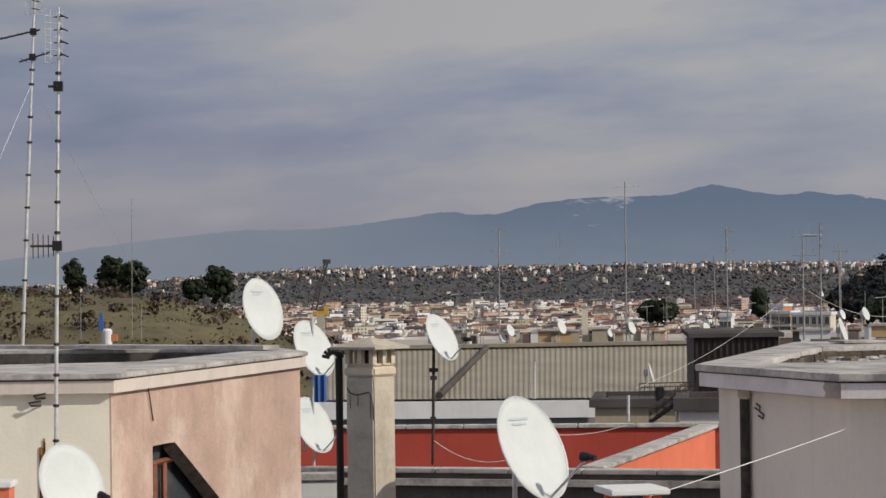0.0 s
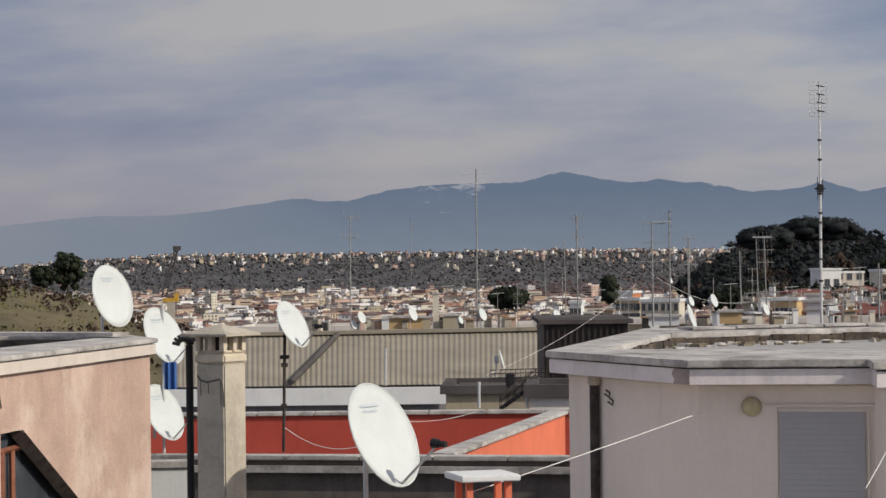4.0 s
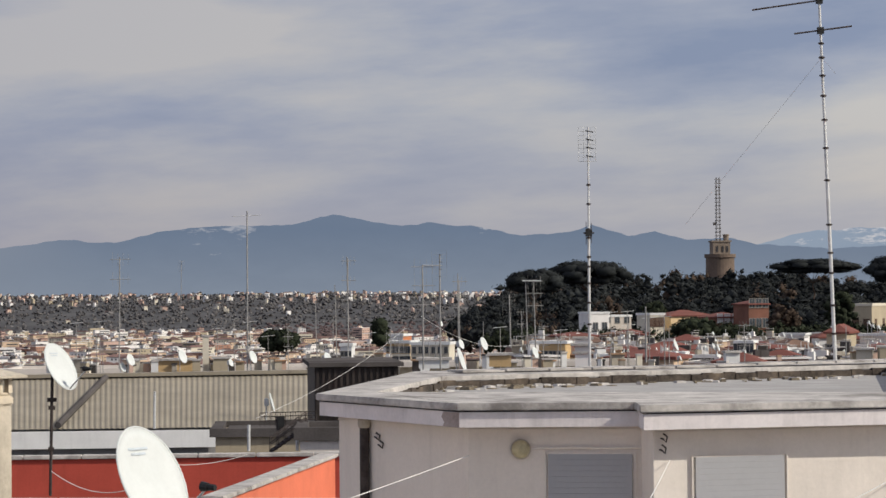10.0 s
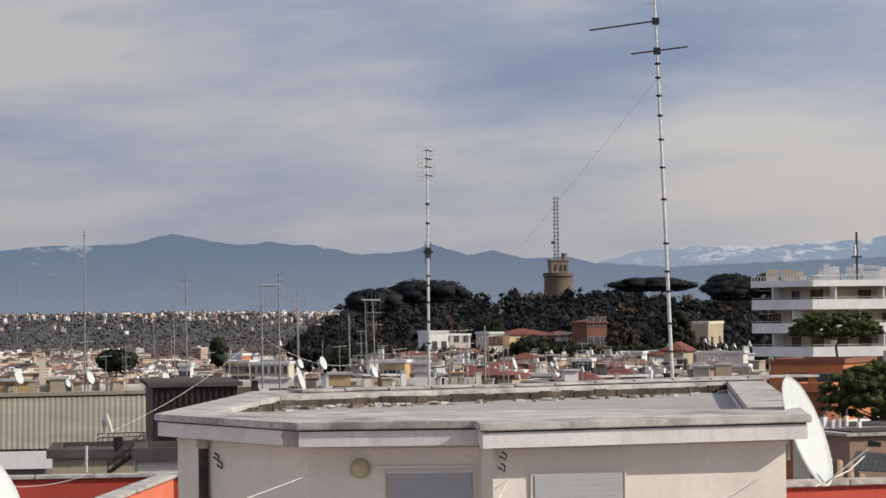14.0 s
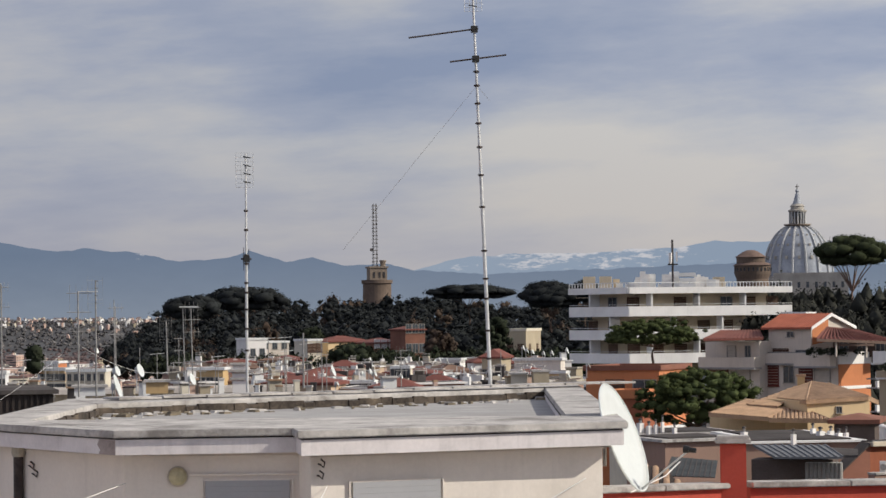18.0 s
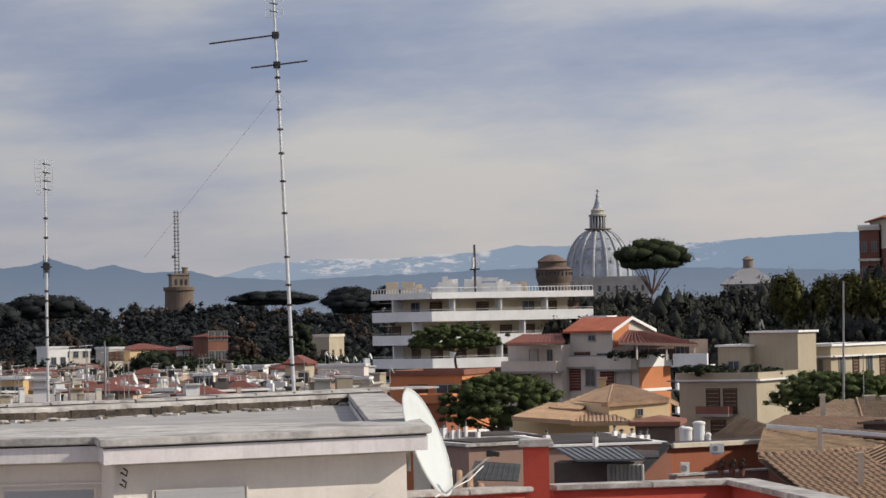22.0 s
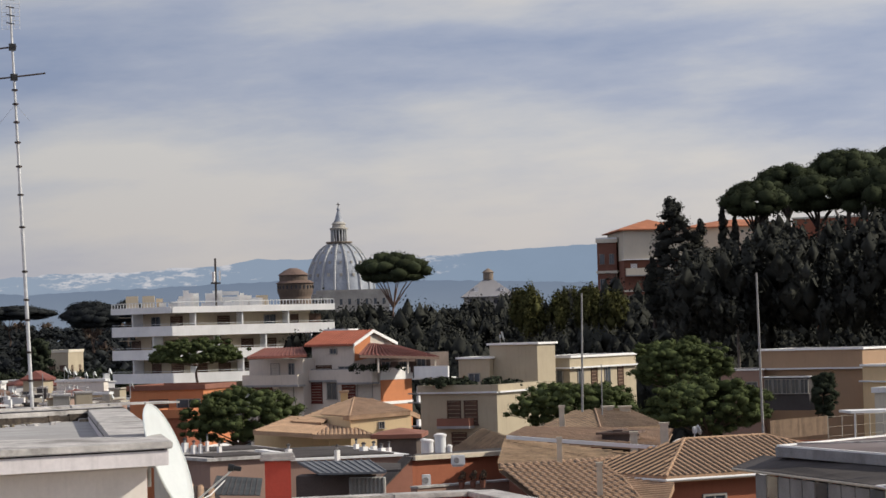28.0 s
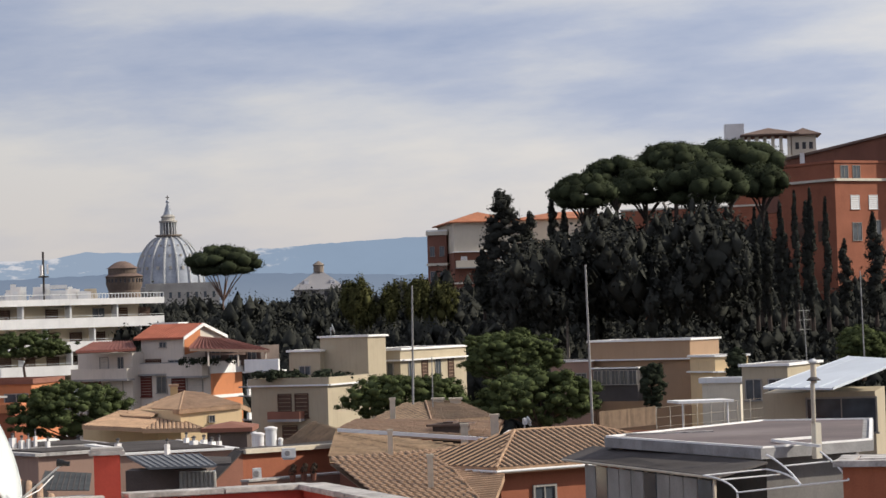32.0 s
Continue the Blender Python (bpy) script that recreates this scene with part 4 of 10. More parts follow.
def near_roof():
    g = Geo().prism([(-16, 20.0), (16, 20.0), (18, 27.2), (-16, 27.2)], 0.0, 18.2)
    solid("apartment_building", g, "palefloor", "flat-roofed apartment block that carries the stair houses", "building")
    g = Geo().prism([(-9, -8), (9, -8), (9, 7), (-9, 7)], 0.0, 20.3)
    solid("viewing_terrace", g, "felt", "high flat roof terrace of a neighbouring house", "building")


near_roof()


def coping_ring(t, o, polys, z0, z1, mname):
    for p in polys:
        part("coping", Geo().prism(shift(p, o), z0, z1), mname, t, "weathered grey coping slab", bevel=0.01)


def stair_house_right():
    A, B, C, C2, D, E2, F2 = (2.64, 26.5), (3.68, 23.5), (5.33, 23.2), (5.22, 22.5), (8.60, 22.9), (12.843, 36.362), (4.743, 34.063)
    FL, BL, BR, FR_ = (3.314, 26.712), (4.765, 31.683), (11.706, 34.596), (8.568, 24.653)
    o = (5.5, 25.0)
    t = thing("stair_house", (5.5, 25.0, 18.2), 0, "pale grey rendered stair house with a flat roof and white fascia", "building")
    out = inset([A, B, C, C2, D, E2, F2], 0.04)
    deep = inset([A, B, C, C2, D, E2, F2], 0.075)
    coping_ring(t, o, ([A, B, FL, BL, F2], [B, C, C2, D, FR_, FL], [D, E2, BR, FR_], [E2, F2, BL, BR]), 2.73, 2.8, "slab")
    for ring, z0, z1, m, name in ((out, 2.57, 2.714, "fascia", "fascia"), (deep, 2.714, 2.73, "flash", "shadow_gap")):
        a, b, c, c2, d, e, f = ring
        for p in ([a, b, FL, BL, f], [b, c, c2, d, FR_, FL], [d, e, BR, FR_], [e, f, BL, BR]):
            part(name, Geo().prism(shift(p, o), z0, z1), m, t)
    # a patch where the paint has come off the fascia, and a few flakes of render lost from the wall
    ub = (Vector((A[0], A[1], 0)) - Vector((B[0], B[1], 0))).normalized()
    pb = Vector((out[1][0] - o[0], out[1][1] - o[1], 0))
    nb = Vector((-0.945, -0.327, 0)) * 0.004
    g = Geo()
    edge = [(0.0, 2.572), (0.0, 2.712), (0.32, 2.712), (0.36, 2.66), (0.30, 2.61), (0.33, 2.572)]
    vs = [pb + ub * u + nb + Vector((0, 0, z)) for u, z in edge]
    g.add(vs, [tuple(range(len(vs)))])
    part("bare_patch", g, "barepatch", t, "brown bare patch on the fascia")
    part("roof_felt", Geo().prism(shift([FL, BL, BR, FR_], o), 2.57, 2.645), "feltboard", t, "grey bleached roofing felt")
    # crumbling upstand along the back and the far side
    g = Geo()
    for a, b, n in ((BL, BR, 40), (FL, BL, 16)):
        for i in range(n):
            k = (i + 0.5) / n
            p = (a[0] + (b[0] - a[0]) * k - o[0], a[1] + (b[1] - a[1]) * k - o[1])
            w = 0.05 + 0.05 * random.random()
            g.box((p[0], p[1], 2.645), (math.hypot(b[0] - a[0], b[1] - a[1]) / n * 1.02, w, 0.075 + 0.035 * random.random()), math.degrees(math.atan2(b[1] - a[1], b[0] - a[0])))
    part("upstand", g, "mortardark", t, "crumbling mortar upstand", kind="stuff")
    # rubble and flakes of mortar lying along the upstand
    g = Geo()
    rr = random.Random(77)
    for i in range(150):
        k = rr.random() ** (1.6 if i % 3 else 1.0)
        a, b = (BL, BR) if i % 4 else (FL, BL)
        px, py = a[0] + (b[0] - a[0]) * k - o[0], a[1] + (b[1] - a[1]) * k - o[1]
        off = 0.1 + 0.7 * rr.random() ** 2
        w = rr.uniform(0.03, 0.16)
        g.box((px + (off if i % 4 == 0 else 0.3 * off), py - (0.2 * off if i % 4 == 0 else off), 2.645), (w, w * rr.uniform(0.5, 1.2), rr.uniform(0.008, 0.04)), rr.uniform(0, 90), rr.choice((0, 0, 1)), 0.8)
    part("rubble", g, ["mortar", "slab"], t, "loose mortar rubble on the felt", kind="stuff")
    # thin capping stones along the back, chipped and lifting in places
    n = 13
    for i in range(n):
        u0, u1 = i / n + 0.002, (i + 1) / n - 0.002
        lift = 0.012 * rr.random() + (0.02 if i > 6 else 0.0)
        a, b = Vector((F2[0] - o[0], F2[1] - o[1], 2.835 + lift)), Vector((E2[0] - o[0], E2[1] - o[1], 2.835 + lift))
        back = Vector((0.35, -1.0, 0)) * 1.1
        part("capping_stone", beam(Geo(), a.lerp(b, u0) + back, a.lerp(b, u1) + back + Vector((0, 0, rr.uniform(-0.008, 0.008))), 0.5, 0.03), "slab", t)
    wall = shift([(2.88, 26.42), (3.853, 23.89), (5.44, 23.39), (5.42, 22.82), (8.44, 23.2), (12.6, 36.2), (4.9, 33.8)], o)
    part("wall", Geo().prism(wall, 0, 2.57), "greywall", t)
    band = inset([(p[0], p[1]) for p in wall], -0.012)
    part("string_course", Geo().prism(band, 2.525, 2.54), "greywall", t)
    # roller shutters, each with its reveal, slats and bottom rail
    for a, b in (((4.589, 23.658, 20.5), (5.355, 23.417, 20.508)), ((5.826, 22.871, 20.493), (6.713, 22.983, 20.482))):
        ang = math.degrees(math.atan2(b[1] - a[1], b[0] - a[0]))
        w = math.hypot(b[0] - a[0], b[1] - a[1])
        ux, uy = (b[0] - a[0]) / w, (b[1] - a[1]) / w
        mx, my, top = (a[0] + b[0]) / 2 - o[0], (a[1] + b[1]) / 2 - o[1], a[2] - 18.2
        g = Geo()
        for s in (-1, 1):
            g.box((mx + ux * s * (w / 2 + 0.03) + uy * 0.012, my + uy * s * (w / 2 + 0.03) - ux * 0.012, 0.15), (0.014, 0.028, top - 0.15), ang)
        g.box((mx + uy * 0.012, my - ux * 0.012, top), (w + 0.07, 0.028, 0.012), ang)
        wf = part("shutter_frame", g, "greywall", t)
        g = Geo()
        nsl = 40
        for i in range(nsl):
            g.box((mx + uy * 0.012, my - ux * 0.012, 0.15 + (top - 0.15) * i / nsl), (w, 0.03, (top - 0.15) / nsl * 0.985), ang)
        part("roller_shutter", g, "shutter", wf, "closed grey roller shutter")
    # bulkhead lamp with its conduit
    l = (4.335, 23.686, 20.545)
    lamp = part("bulkhead_lamp", Geo().lathe([(0.098, 0), (0.098, 0.03), (0.085, 0.035)], n=28), "concrete", t, "round glass bulkhead lamp, unlit")
    lamp.matrix_basis = pose(l[0] - o[0], l[1] - o[1] + 0.05, l[2] - 18.2, 90, 0, -10)
    globe = part("globe", Geo().lathe([(0.085, 0.034), (0.08, 0.052), (0.062, 0.068), (0.035, 0.078), (0.005, 0.081)], n=28), "lampglass", lamp, smooth=True)
    a, b = (4.44, 23.689, 20.555), (5.567, 23.334, 20.561)
    part("conduit", Geo().tube((a[0] - o[0], a[1] - o[1], a[2] - 18.2), (b[0] - o[0], b[1] - o[1], b[2] - 18.2), 0.011), "greywall", t)
    # downpipe with a mortar collar
    p = (3.069, 25.762, 20.676)
    g = Geo().tube((p[0] - o[0], p[1] - o[1], 0.0), (p[0] - o[0], p[1] - o[1], p[2] - 18.2), 0.05, n=14)
    dp = part("downpipe", g, "darksteel", t, "dark brown downpipe")
    part("collar", Geo().lathe([(0.055, -0.01), (0.07, 0.02), (0.066, 0.09), (0.05, 0.1)], (p[0] - o[0], p[1] - o[1], p[2] - 18.2), 12), "concrete", dp)
    # wrought hooks in the wall
    for h in ((3.162, 25.602, 20.578), (3.188, 25.535, 20.501), (5.496, 22.799, 20.676), (5.483, 22.798, 20.571)):
        x, y, z = h[0] - o[0], h[1] - o[1], h[2] - 18.2
        g = Geo().path([(x, y + 0.06, z), (x, y - 0.04, z), (x + 0.03, y - 0.05, z - 0.03), (x + 0.04, y - 0.05, z + 0.02), (x, y - 0.06, z + 0.05)], 0.009)
        part("wall_hook", g, "darksteel", t)
    return t


M["mortar"] = mat("crumbling_mortar", (0.20, 0.165, 0.115), 0.95, var=0.3, scale=3.0, fine=30.0, stain=((0.09, 0.08, 0.07), 0.6))
M["barepatch"] = mat("bare_render", (0.36, 0.30, 0.275), 0.9, var=0.2, scale=4.0)
M["feltboard"] = mat("streaked_felt", (0.42, 0.405, 0.385), 0.9, var=0.12, scale=1.2, stain=((0.30, 0.28, 0.26), 0.5), bump=0.4, board=(0.7, 7.0, 0.55))
M["lampglass"] = mat("ribbed_lamp_glass", (0.50, 0.44, 0.27), 0.15, var=0.1, scale=20)
stair_house_right()


def stair_house_left():
    Lc, Lr = (-3.39, 25.93), (-1.77, 32.7)
    poly = [(-10.5, 25.8), Lc, Lr, (-2.51, 35.3), (-10.5, 36.5)]
    o = (-4.0, 28.0)
    t = thing("stair_house", (-4.0, 28.0, 18.2), 0, "stair house with a cream front and pinkish side", "building")
    inner = [(-10.0, 27.5), (-3.573, 29.624), (-2.352, 34.167), (-3.0, 34.4), (-10.0, 35.3)]
    coping_ring(t, o, ([poly[0], Lc, inner[1], inner[0]], [Lc, Lr, inner[2], inner[1]], [Lr, poly[3], inner[3], inner[2]], [poly[3], poly[4], inner[4], inner[3]]), 2.745, 2.8, "slab")
    out = inset(poly, 0.02)
    hole = inset(inner, 0.0)
    for i in range(len(hole)):
        q = (i + 1) % len(hole)
        part("upstand", beam(Geo(), (hole[i][0] - o[0], hole[i][1] - o[1], 2.744), (hole[q][0] - o[0], hole[q][1] - o[1], 2.744), 0.05, 0.36), "parapetdark", t)
    ring = inset(poly, 0.035)
    for p in ([ring[0], ring[1], inner[1], inner[0]], [ring[1], ring[2], inner[2], inner[1]], [ring[2], ring[3], inner[3], inner[2]], [ring[3], ring[4], inner[4], inner[3]]):
        part("fascia", Geo().prism(shift(p, o), 2.60, 2.73), "fascialeft", t)
    gap = inset(poly, 0.07)
    for p in ([gap[0], gap[1], inner[1], inner[0]], [gap[1], gap[2], inner[2], inner[1]], [gap[2], gap[3], inner[3], inner[2]], [gap[3], gap[4], inner[4], inner[3]]):
        part("shadow_gap", Geo().prism(shift(p, o), 2.73, 2.745), "flash", t)
    part("roof_felt", Geo().prism(shift(inset(inner, -0.02), o), 2.3, 2.42), "felt", t)
    # raised coping at the back with dark gaps below
    g = Geo()
    for a, b, dz in (((-5.128, 34.757), (-2.287, 33.224), 0.07), ((-7.143, 36.257), (-4.765, 34.959), 0.05)):
        beam(g, (a[0] - o[0], a[1] - o[1], 2.8 + dz), (b[0] - o[0], b[1] - o[1], 2.8 + dz), 0.4, 0.05)
    part("rear_coping", g, "slab", t)
    body = [(-10.4, 25.95), (-3.46, 26.05), (-1.88, 32.65), (-2.55, 35.1), (-10.4, 36.3)]
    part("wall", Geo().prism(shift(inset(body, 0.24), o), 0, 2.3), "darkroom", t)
    # front wall, cream
    c = Vector((-3.46, 26.05, 0))
    u1 = (Vector((-10.4, 25.95, 0)) - c).normalized()
    u2 = (Vector((-1.88, 32.65, 0)) - c)
    L2 = u2.length
    u2.normalize()
    n1, n2 = Vector((-u1.y, u1.x, 0)), Vector((u2.y, -u2.x, 0))
    if n1.y > 0:
        n1 = -n1
    off = Vector((o[0], o[1], 0))

    def face(pts, u, nn, th):
        """A wall piece from (along, up) corners, th thick, its outer side in the wall's plane."""
        g = Geo()
        k = len(pts)
        outer = [c - off + u * s + Vector((0, 0, z)) for s, z in pts]
        inn = [p - nn * th for p in outer]
        g.add(outer + inn, [tuple(range(k)), tuple(range(k, 2 * k))[::-1]] + [(i, k + i, k + (i + 1) % k, (i + 1) % k) for i in range(k)])
        return g

    part("front_wall", face([(0.02, 0), (7.0, 0), (7.0, 2.62), (0.02, 2.62)], u1, n1, 0.2), "creamwall", t, "bright cream rendered front")
    w1, w2, w3 = (1.226, 20.161), (1.878, 20.134), (3.396, 19.402)
    z1 = w1[1] - 18.2
    s0, s1, s3, z3 = w1[0], w2[0], w3[0], w3[1] - 18.2
    s4 = s3 + (s3 - s1) / max(0.1, z1 - z3) * z3
    g = face([(0.0, 0), (s0, 0), (s0, z1), (0.0, z1)], u2, n2, 0.2)
    g2 = face([(0.0, z1), (s0, z1), (s1, z1), (L2, z1), (L2, 2.62), (0.0, 2.62)], u2, n2, 0.2)
    g3 = face([(s1, z1), (s4, 0), (L2, 0), (L2, z1)], u2, n2, 0.2)
    for q in (g2, g3):
        g.add(q.v, q.f)
    part("side_wall", g, "pinkwall", t, "patchy pinkish rendered side")
    # the sloping stair window
    P = lambda s, z, dp: c - off + u2 * s + Vector((0, 0, z)) - n2 * dp
    wf = Geo()
    for (a, b) in (((s0 + 0.05, 0.0), (s0 + 0.05, z1)), ((s0 + 0.30, 0.0), (s0 + 0.30, z1 - 0.22)), ((s0 + 0.62, 0.0), (s0 + 0.62, z1 - 0.22))):
        wf.tube(P(*a, 0.1), P(*b, 0.1), 0.035, n=4)
    wf.tube(P(s0, z1 - 0.22, 0.1), P(s1 + 0.32, z1 - 0.2, 0.1), 0.035, n=4)
    win = part("stair_window", wf, "wood", t, "reddish wooden window frame")
    g = Geo()
    g.add([P(s0, 0, 0.16), P(s4, 0, 0.16), P(s1, z1, 0.16), P(s0, z1, 0.16)], [(0, 1, 2, 3)])
    part("pane", g, "glass", win)
    g = Geo()
    g.tube(P(s1 + 0.02, z1 - 0.03, 0.06), P(s4, 0, 0.06), 0.10, n=4)
    part("sloping_lintel", g, "darksteel", win)
    # wall fittings: a thin hanging cable, hooks, the cream corner bead, a rust run
    a, b, d = (-3.198, 27.058, 20.94), (-3.195, 27.071, 20.812), (-3.161, 27.212, 20.438)
    part("hanging_cable", Geo().path([(p[0] - o[0], p[1] - o[1], p[2] - 18.2) for p in (a, b, d)], 0.008), "darksteel", t)
    for h in ((-4.14, 25.99, 20.754), (-4.188, 25.99, 20.678)):
        x, y, z = h[0] - o[0], h[1] - o[1], h[2] - 18.2
        part("wall_hook", Geo().path([(x, y + 0.05, z), (x - 0.08, y - 0.04, z), (x - 0.11, y - 0.04, z + 0.03), (x + 0.02, y - 0.05, z + 0.05)], 0.011), "darksteel", t)
    a, b = (-4.204, 26.033, 20.345), (-4.166, 26.034, 19.614)
    g = Geo()
    for i in range(7):
        x = a[0] + (b[0] - a[0]) * i / 6 + 0.02 * math.sin(i * 2.1) - o[0]
        g.box((x + 0.01, a[1] - o[1] - 0.004, b[2] - 18.2), (0.018, 0.006, (a[2] - b[2]) * (0.45 + 0.55 * abs(math.sin(i * 1.7 + 0.6)))))
    part("rust_run", g, "rust", t)
    return t


# weathered upstand whose dark colour carries the shade inside the sunken roof
M["parapetdark"] = mat("shaded_weathered_upstand", (0.10, 0.09, 0.08), 0.95, var=0.3, scale=2.0, stain=((0.2, 0.18, 0.15), 0.5))
M["creamwall"] = mat("cream_front_render", (0.80, 0.76, 0.63), 0.85, var=0.04, scale=1.0, streak=0.1)
M["fascialeft"] = mat("cream_fascia", (0.64, 0.56, 0.49), 0.85, var=0.06, scale=1.5, streak=0.15)
# dark colour stands in for the unlit inside of stairwell and flue
M["darkroom"] = mat("unlit_interior", (0.06, 0.05, 0.045), 0.9, var=0.2)
stair_house_left()


# ---- the red roof terrace behind ----
def red_terrace():
    farL, farR, cor, nearR, nearL, end = (-2.904, 48.199, 19.1), (5.771, 47.373, 19.1), (4.925, 47.029, 19.1), (2.158, 37.229, 19.1), (-2.253, 37.982, 19.1), (4.162, 36.254, 19.1)
    g = Geo().prism([(-4.5, 38.5), (9, 38.5), (9, 49), (-4.5, 49)], 0, 17.9)
    solid("terrace_building", g, "feltdark", "lower roof terrace between red parapets", "building")
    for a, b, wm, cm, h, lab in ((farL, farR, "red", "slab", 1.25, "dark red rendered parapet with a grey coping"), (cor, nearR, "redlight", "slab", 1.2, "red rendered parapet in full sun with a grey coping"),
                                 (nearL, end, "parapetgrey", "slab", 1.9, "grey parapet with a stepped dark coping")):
        t = thing("parapet_wall", ((a[0] + b[0]) / 2, (a[1] + b[1]) / 2, 19.1 - h), 0, lab, "parapet", "terrace parapets")
        o = Vector(((a[0] + b[0]) / 2, (a[1] + b[1]) / 2, 19.1 - h))
        A, B = Vector(a) - o, Vector(b) - o
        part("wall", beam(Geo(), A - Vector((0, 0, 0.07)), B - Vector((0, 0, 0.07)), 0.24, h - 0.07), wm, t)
        n = max(2, int((B - A).length / 1.0))
        for i in range(n):
            p, q = A.lerp(B, i / n + 0.001), A.lerp(B, (i + 1) / n - 0.001)
            part("coping_stone", beam(Geo(), p, q, 0.36, 0.07), cm, t, bevel=0.012)
        if wm == "parapetgrey":
            part("string_course", beam(Geo(), A - Vector((0, 0.06, 0.15)), B - Vector((0, 0.06, 0.15)), 0.3, 0.1), "slab", t)
    # pale block at the end of the grey parapet
    p = (-1.897, 37.152, 19.026)
    t = thing("parapet_end", (p[0], p[1], 17.6), 0, "pale painted parapet end with a grey top", "parapet")
    part("wall", Geo().box((0, 0, 0), (0.619, 0.35, p[2] - 17.6 - 0.06)), "white", t)
    part("coping_stone", Geo().box((0, 0, p[2] - 17.6 - 0.06), (0.669, 0.42, 0.1)), "slab", t, bevel=0.01)


M["parapetgrey"] = mat("dark_grey_render", (0.16, 0.14, 0.125), 0.9, var=0.2, scale=1.5, streak=0.4)
red_terrace()


def chimney():
    p = (-0.621, 20.991, 20.125)
    t = thing("chimney", (p[0], p[1], 18.2), -36, "square concrete chimney with a louvred cap, cracked", "chimney")
    zt = 21.148 - 18.2
    w = 0.298
    g = Geo().box((0, 0, 0), (w, w, zt), taper=0.985)
    part("shaft", g, "concrete", t, bevel=0.012)
    part("collar", Geo().box((0, 0, zt), (w * 1.07, w * 1.07, 0.075)).box((0, 0, zt + 0.075), (w * 1.0, w * 1.0, 0.03)), "concretepale", t, bevel=0.014)
    zl = zt + 0.1
    for sx in (-0.42, 0.0, 0.42):
        for sy in (-0.42, 0.42):
            part("louvre_post", Geo().box((sx * w, sy * w, zl), (0.045, 0.05, 0.125)), "concretepale", t)
    for sy in (0.0,):
        for sx in (-0.42, 0.42):
            part("louvre_post", Geo().box((sx * w, sy * w, zl), (0.05, 0.045, 0.125)), "concretepale", t)
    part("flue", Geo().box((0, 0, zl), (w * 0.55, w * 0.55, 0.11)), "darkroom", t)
    g = Geo()
    c = w * 0.80
    g.add([(-c, -c, zl + 0.125), (c, -c, zl + 0.125), (c, c, zl + 0.125), (-c, c, zl + 0.125), (-c, -c, zl + 0.145), (c, -c, zl + 0.145), (c, c, zl + 0.145), (-c, c, zl + 0.145), (0, 0, zl + 0.225)],
          [(3, 2, 1, 0), (0, 1, 5, 4), (1, 2, 6, 5), (2, 3, 7, 6), (3, 0, 4, 7), (4, 5, 8), (5, 6, 8), (6, 7, 8), (7, 4, 8)])
    part("cap", g, "concrete", t, "shallow pyramid cap slab")
    # cracks in the render of the shaft
    g = Geo()
    pts = [(-0.13, -0.1), (-0.10, -0.14), (-0.03, -0.155), (0.05, -0.14), (0.10, -0.13), (0.125, -0.17), (0.14, -0.25), (0.146, -0.36)]
    for a, b in zip(pts, pts[1:]):
        g.tube((a[0], -w / 2 - 0.001, zt + a[1]), (b[0], -w / 2 - 0.001, zt + b[1]), 0.006, n=4)
    for x, l in ((-0.1, 0.12), (-0.02, 0.1), (0.11, 0.2)):
        g.tube((x, -w / 2 - 0.001, zt - 0.15), (x + 0.004, -w / 2 - 0.001, zt - 0.15 - l), 0.003, n=4)
    part("crack", g, "flash", t)
    # the dark flue pipe beside it
    q = (-0.889, 21.181, 20.112)
    t = thing("flue_pipe", (q[0], q[1], 18.2), 0, "black sheet-metal flue pipe with a curved cowl", "pipe")
    zt = 21.291 - 18.2
    part("pipe", Geo().tube((0, 0, 0), (0, 0, zt), 0.032, n=14), "black", t)
    g = Geo()
    last = (0.012, 0, zt)
    for i in range(1, 8):
        a = math.pi * i / 7
        nx = (-0.05 + 0.062 * math.cos(a), 0, zt + 0.062 * math.sin(a))
        g.tube(last, nx, 0.034, n=12)
        last = nx
    part("cowl", g, "black", t)


M["concretepale"] = mat("pale_concrete", (0.60, 0.52, 0.40), 0.9, var=0.08, scale=4.0, streak=0.2)
chimney()


# ---- dishes and aerials on the near roof ----
dish((-2.435, 33.913, 21.542), 0.856, 126, 16, 0.5, arm=False, label="white satellite dish on the stair house roof")
dish((-1.964, 37.949, 20.881), 0.923, 126, 24, 0.0, label="upper white satellite dish of a pair on one pole")
dish((-1.979, 37.948, 19.73), 0.906, 126, 24, 0.4, label="lower white satellite dish of a pair on one pole")
dish((-0.026, 38.0, 21.025), 0.769, 124, 26, 0.0, label="white satellite dish on a dark steel pole")
dish((0.712, 20.388, 20.569), 0.899, 128, 24, 1.5, label="large white satellite dish with a long feed arm")
dish((-3.646, 24.531, 19.98), 0.837, 134, 20, 0.7, label="speckled white satellite dish below the cream wall", mark=False)
dish((9.171, 24.543, 20.763), 1.179, 127, 20, 0.3, label="white satellite dish on the end wall, seen from its edge", mark=False)


def pole_thing(name, a, b, r, mname, label, category, extras=()):
    t = thing(name, a, 0, label, category)
    v = Vector(b) - Vector(a)
    part("pole", Geo().tube((0, 0, 0), v, r, n=10), mname, t)
    for k, w in extras:
        part("clamp", Geo().box((v.x * k, v.y * k, v.z * k - 0.03), (w, 0.05, 0.06)), mname, t)
    return t


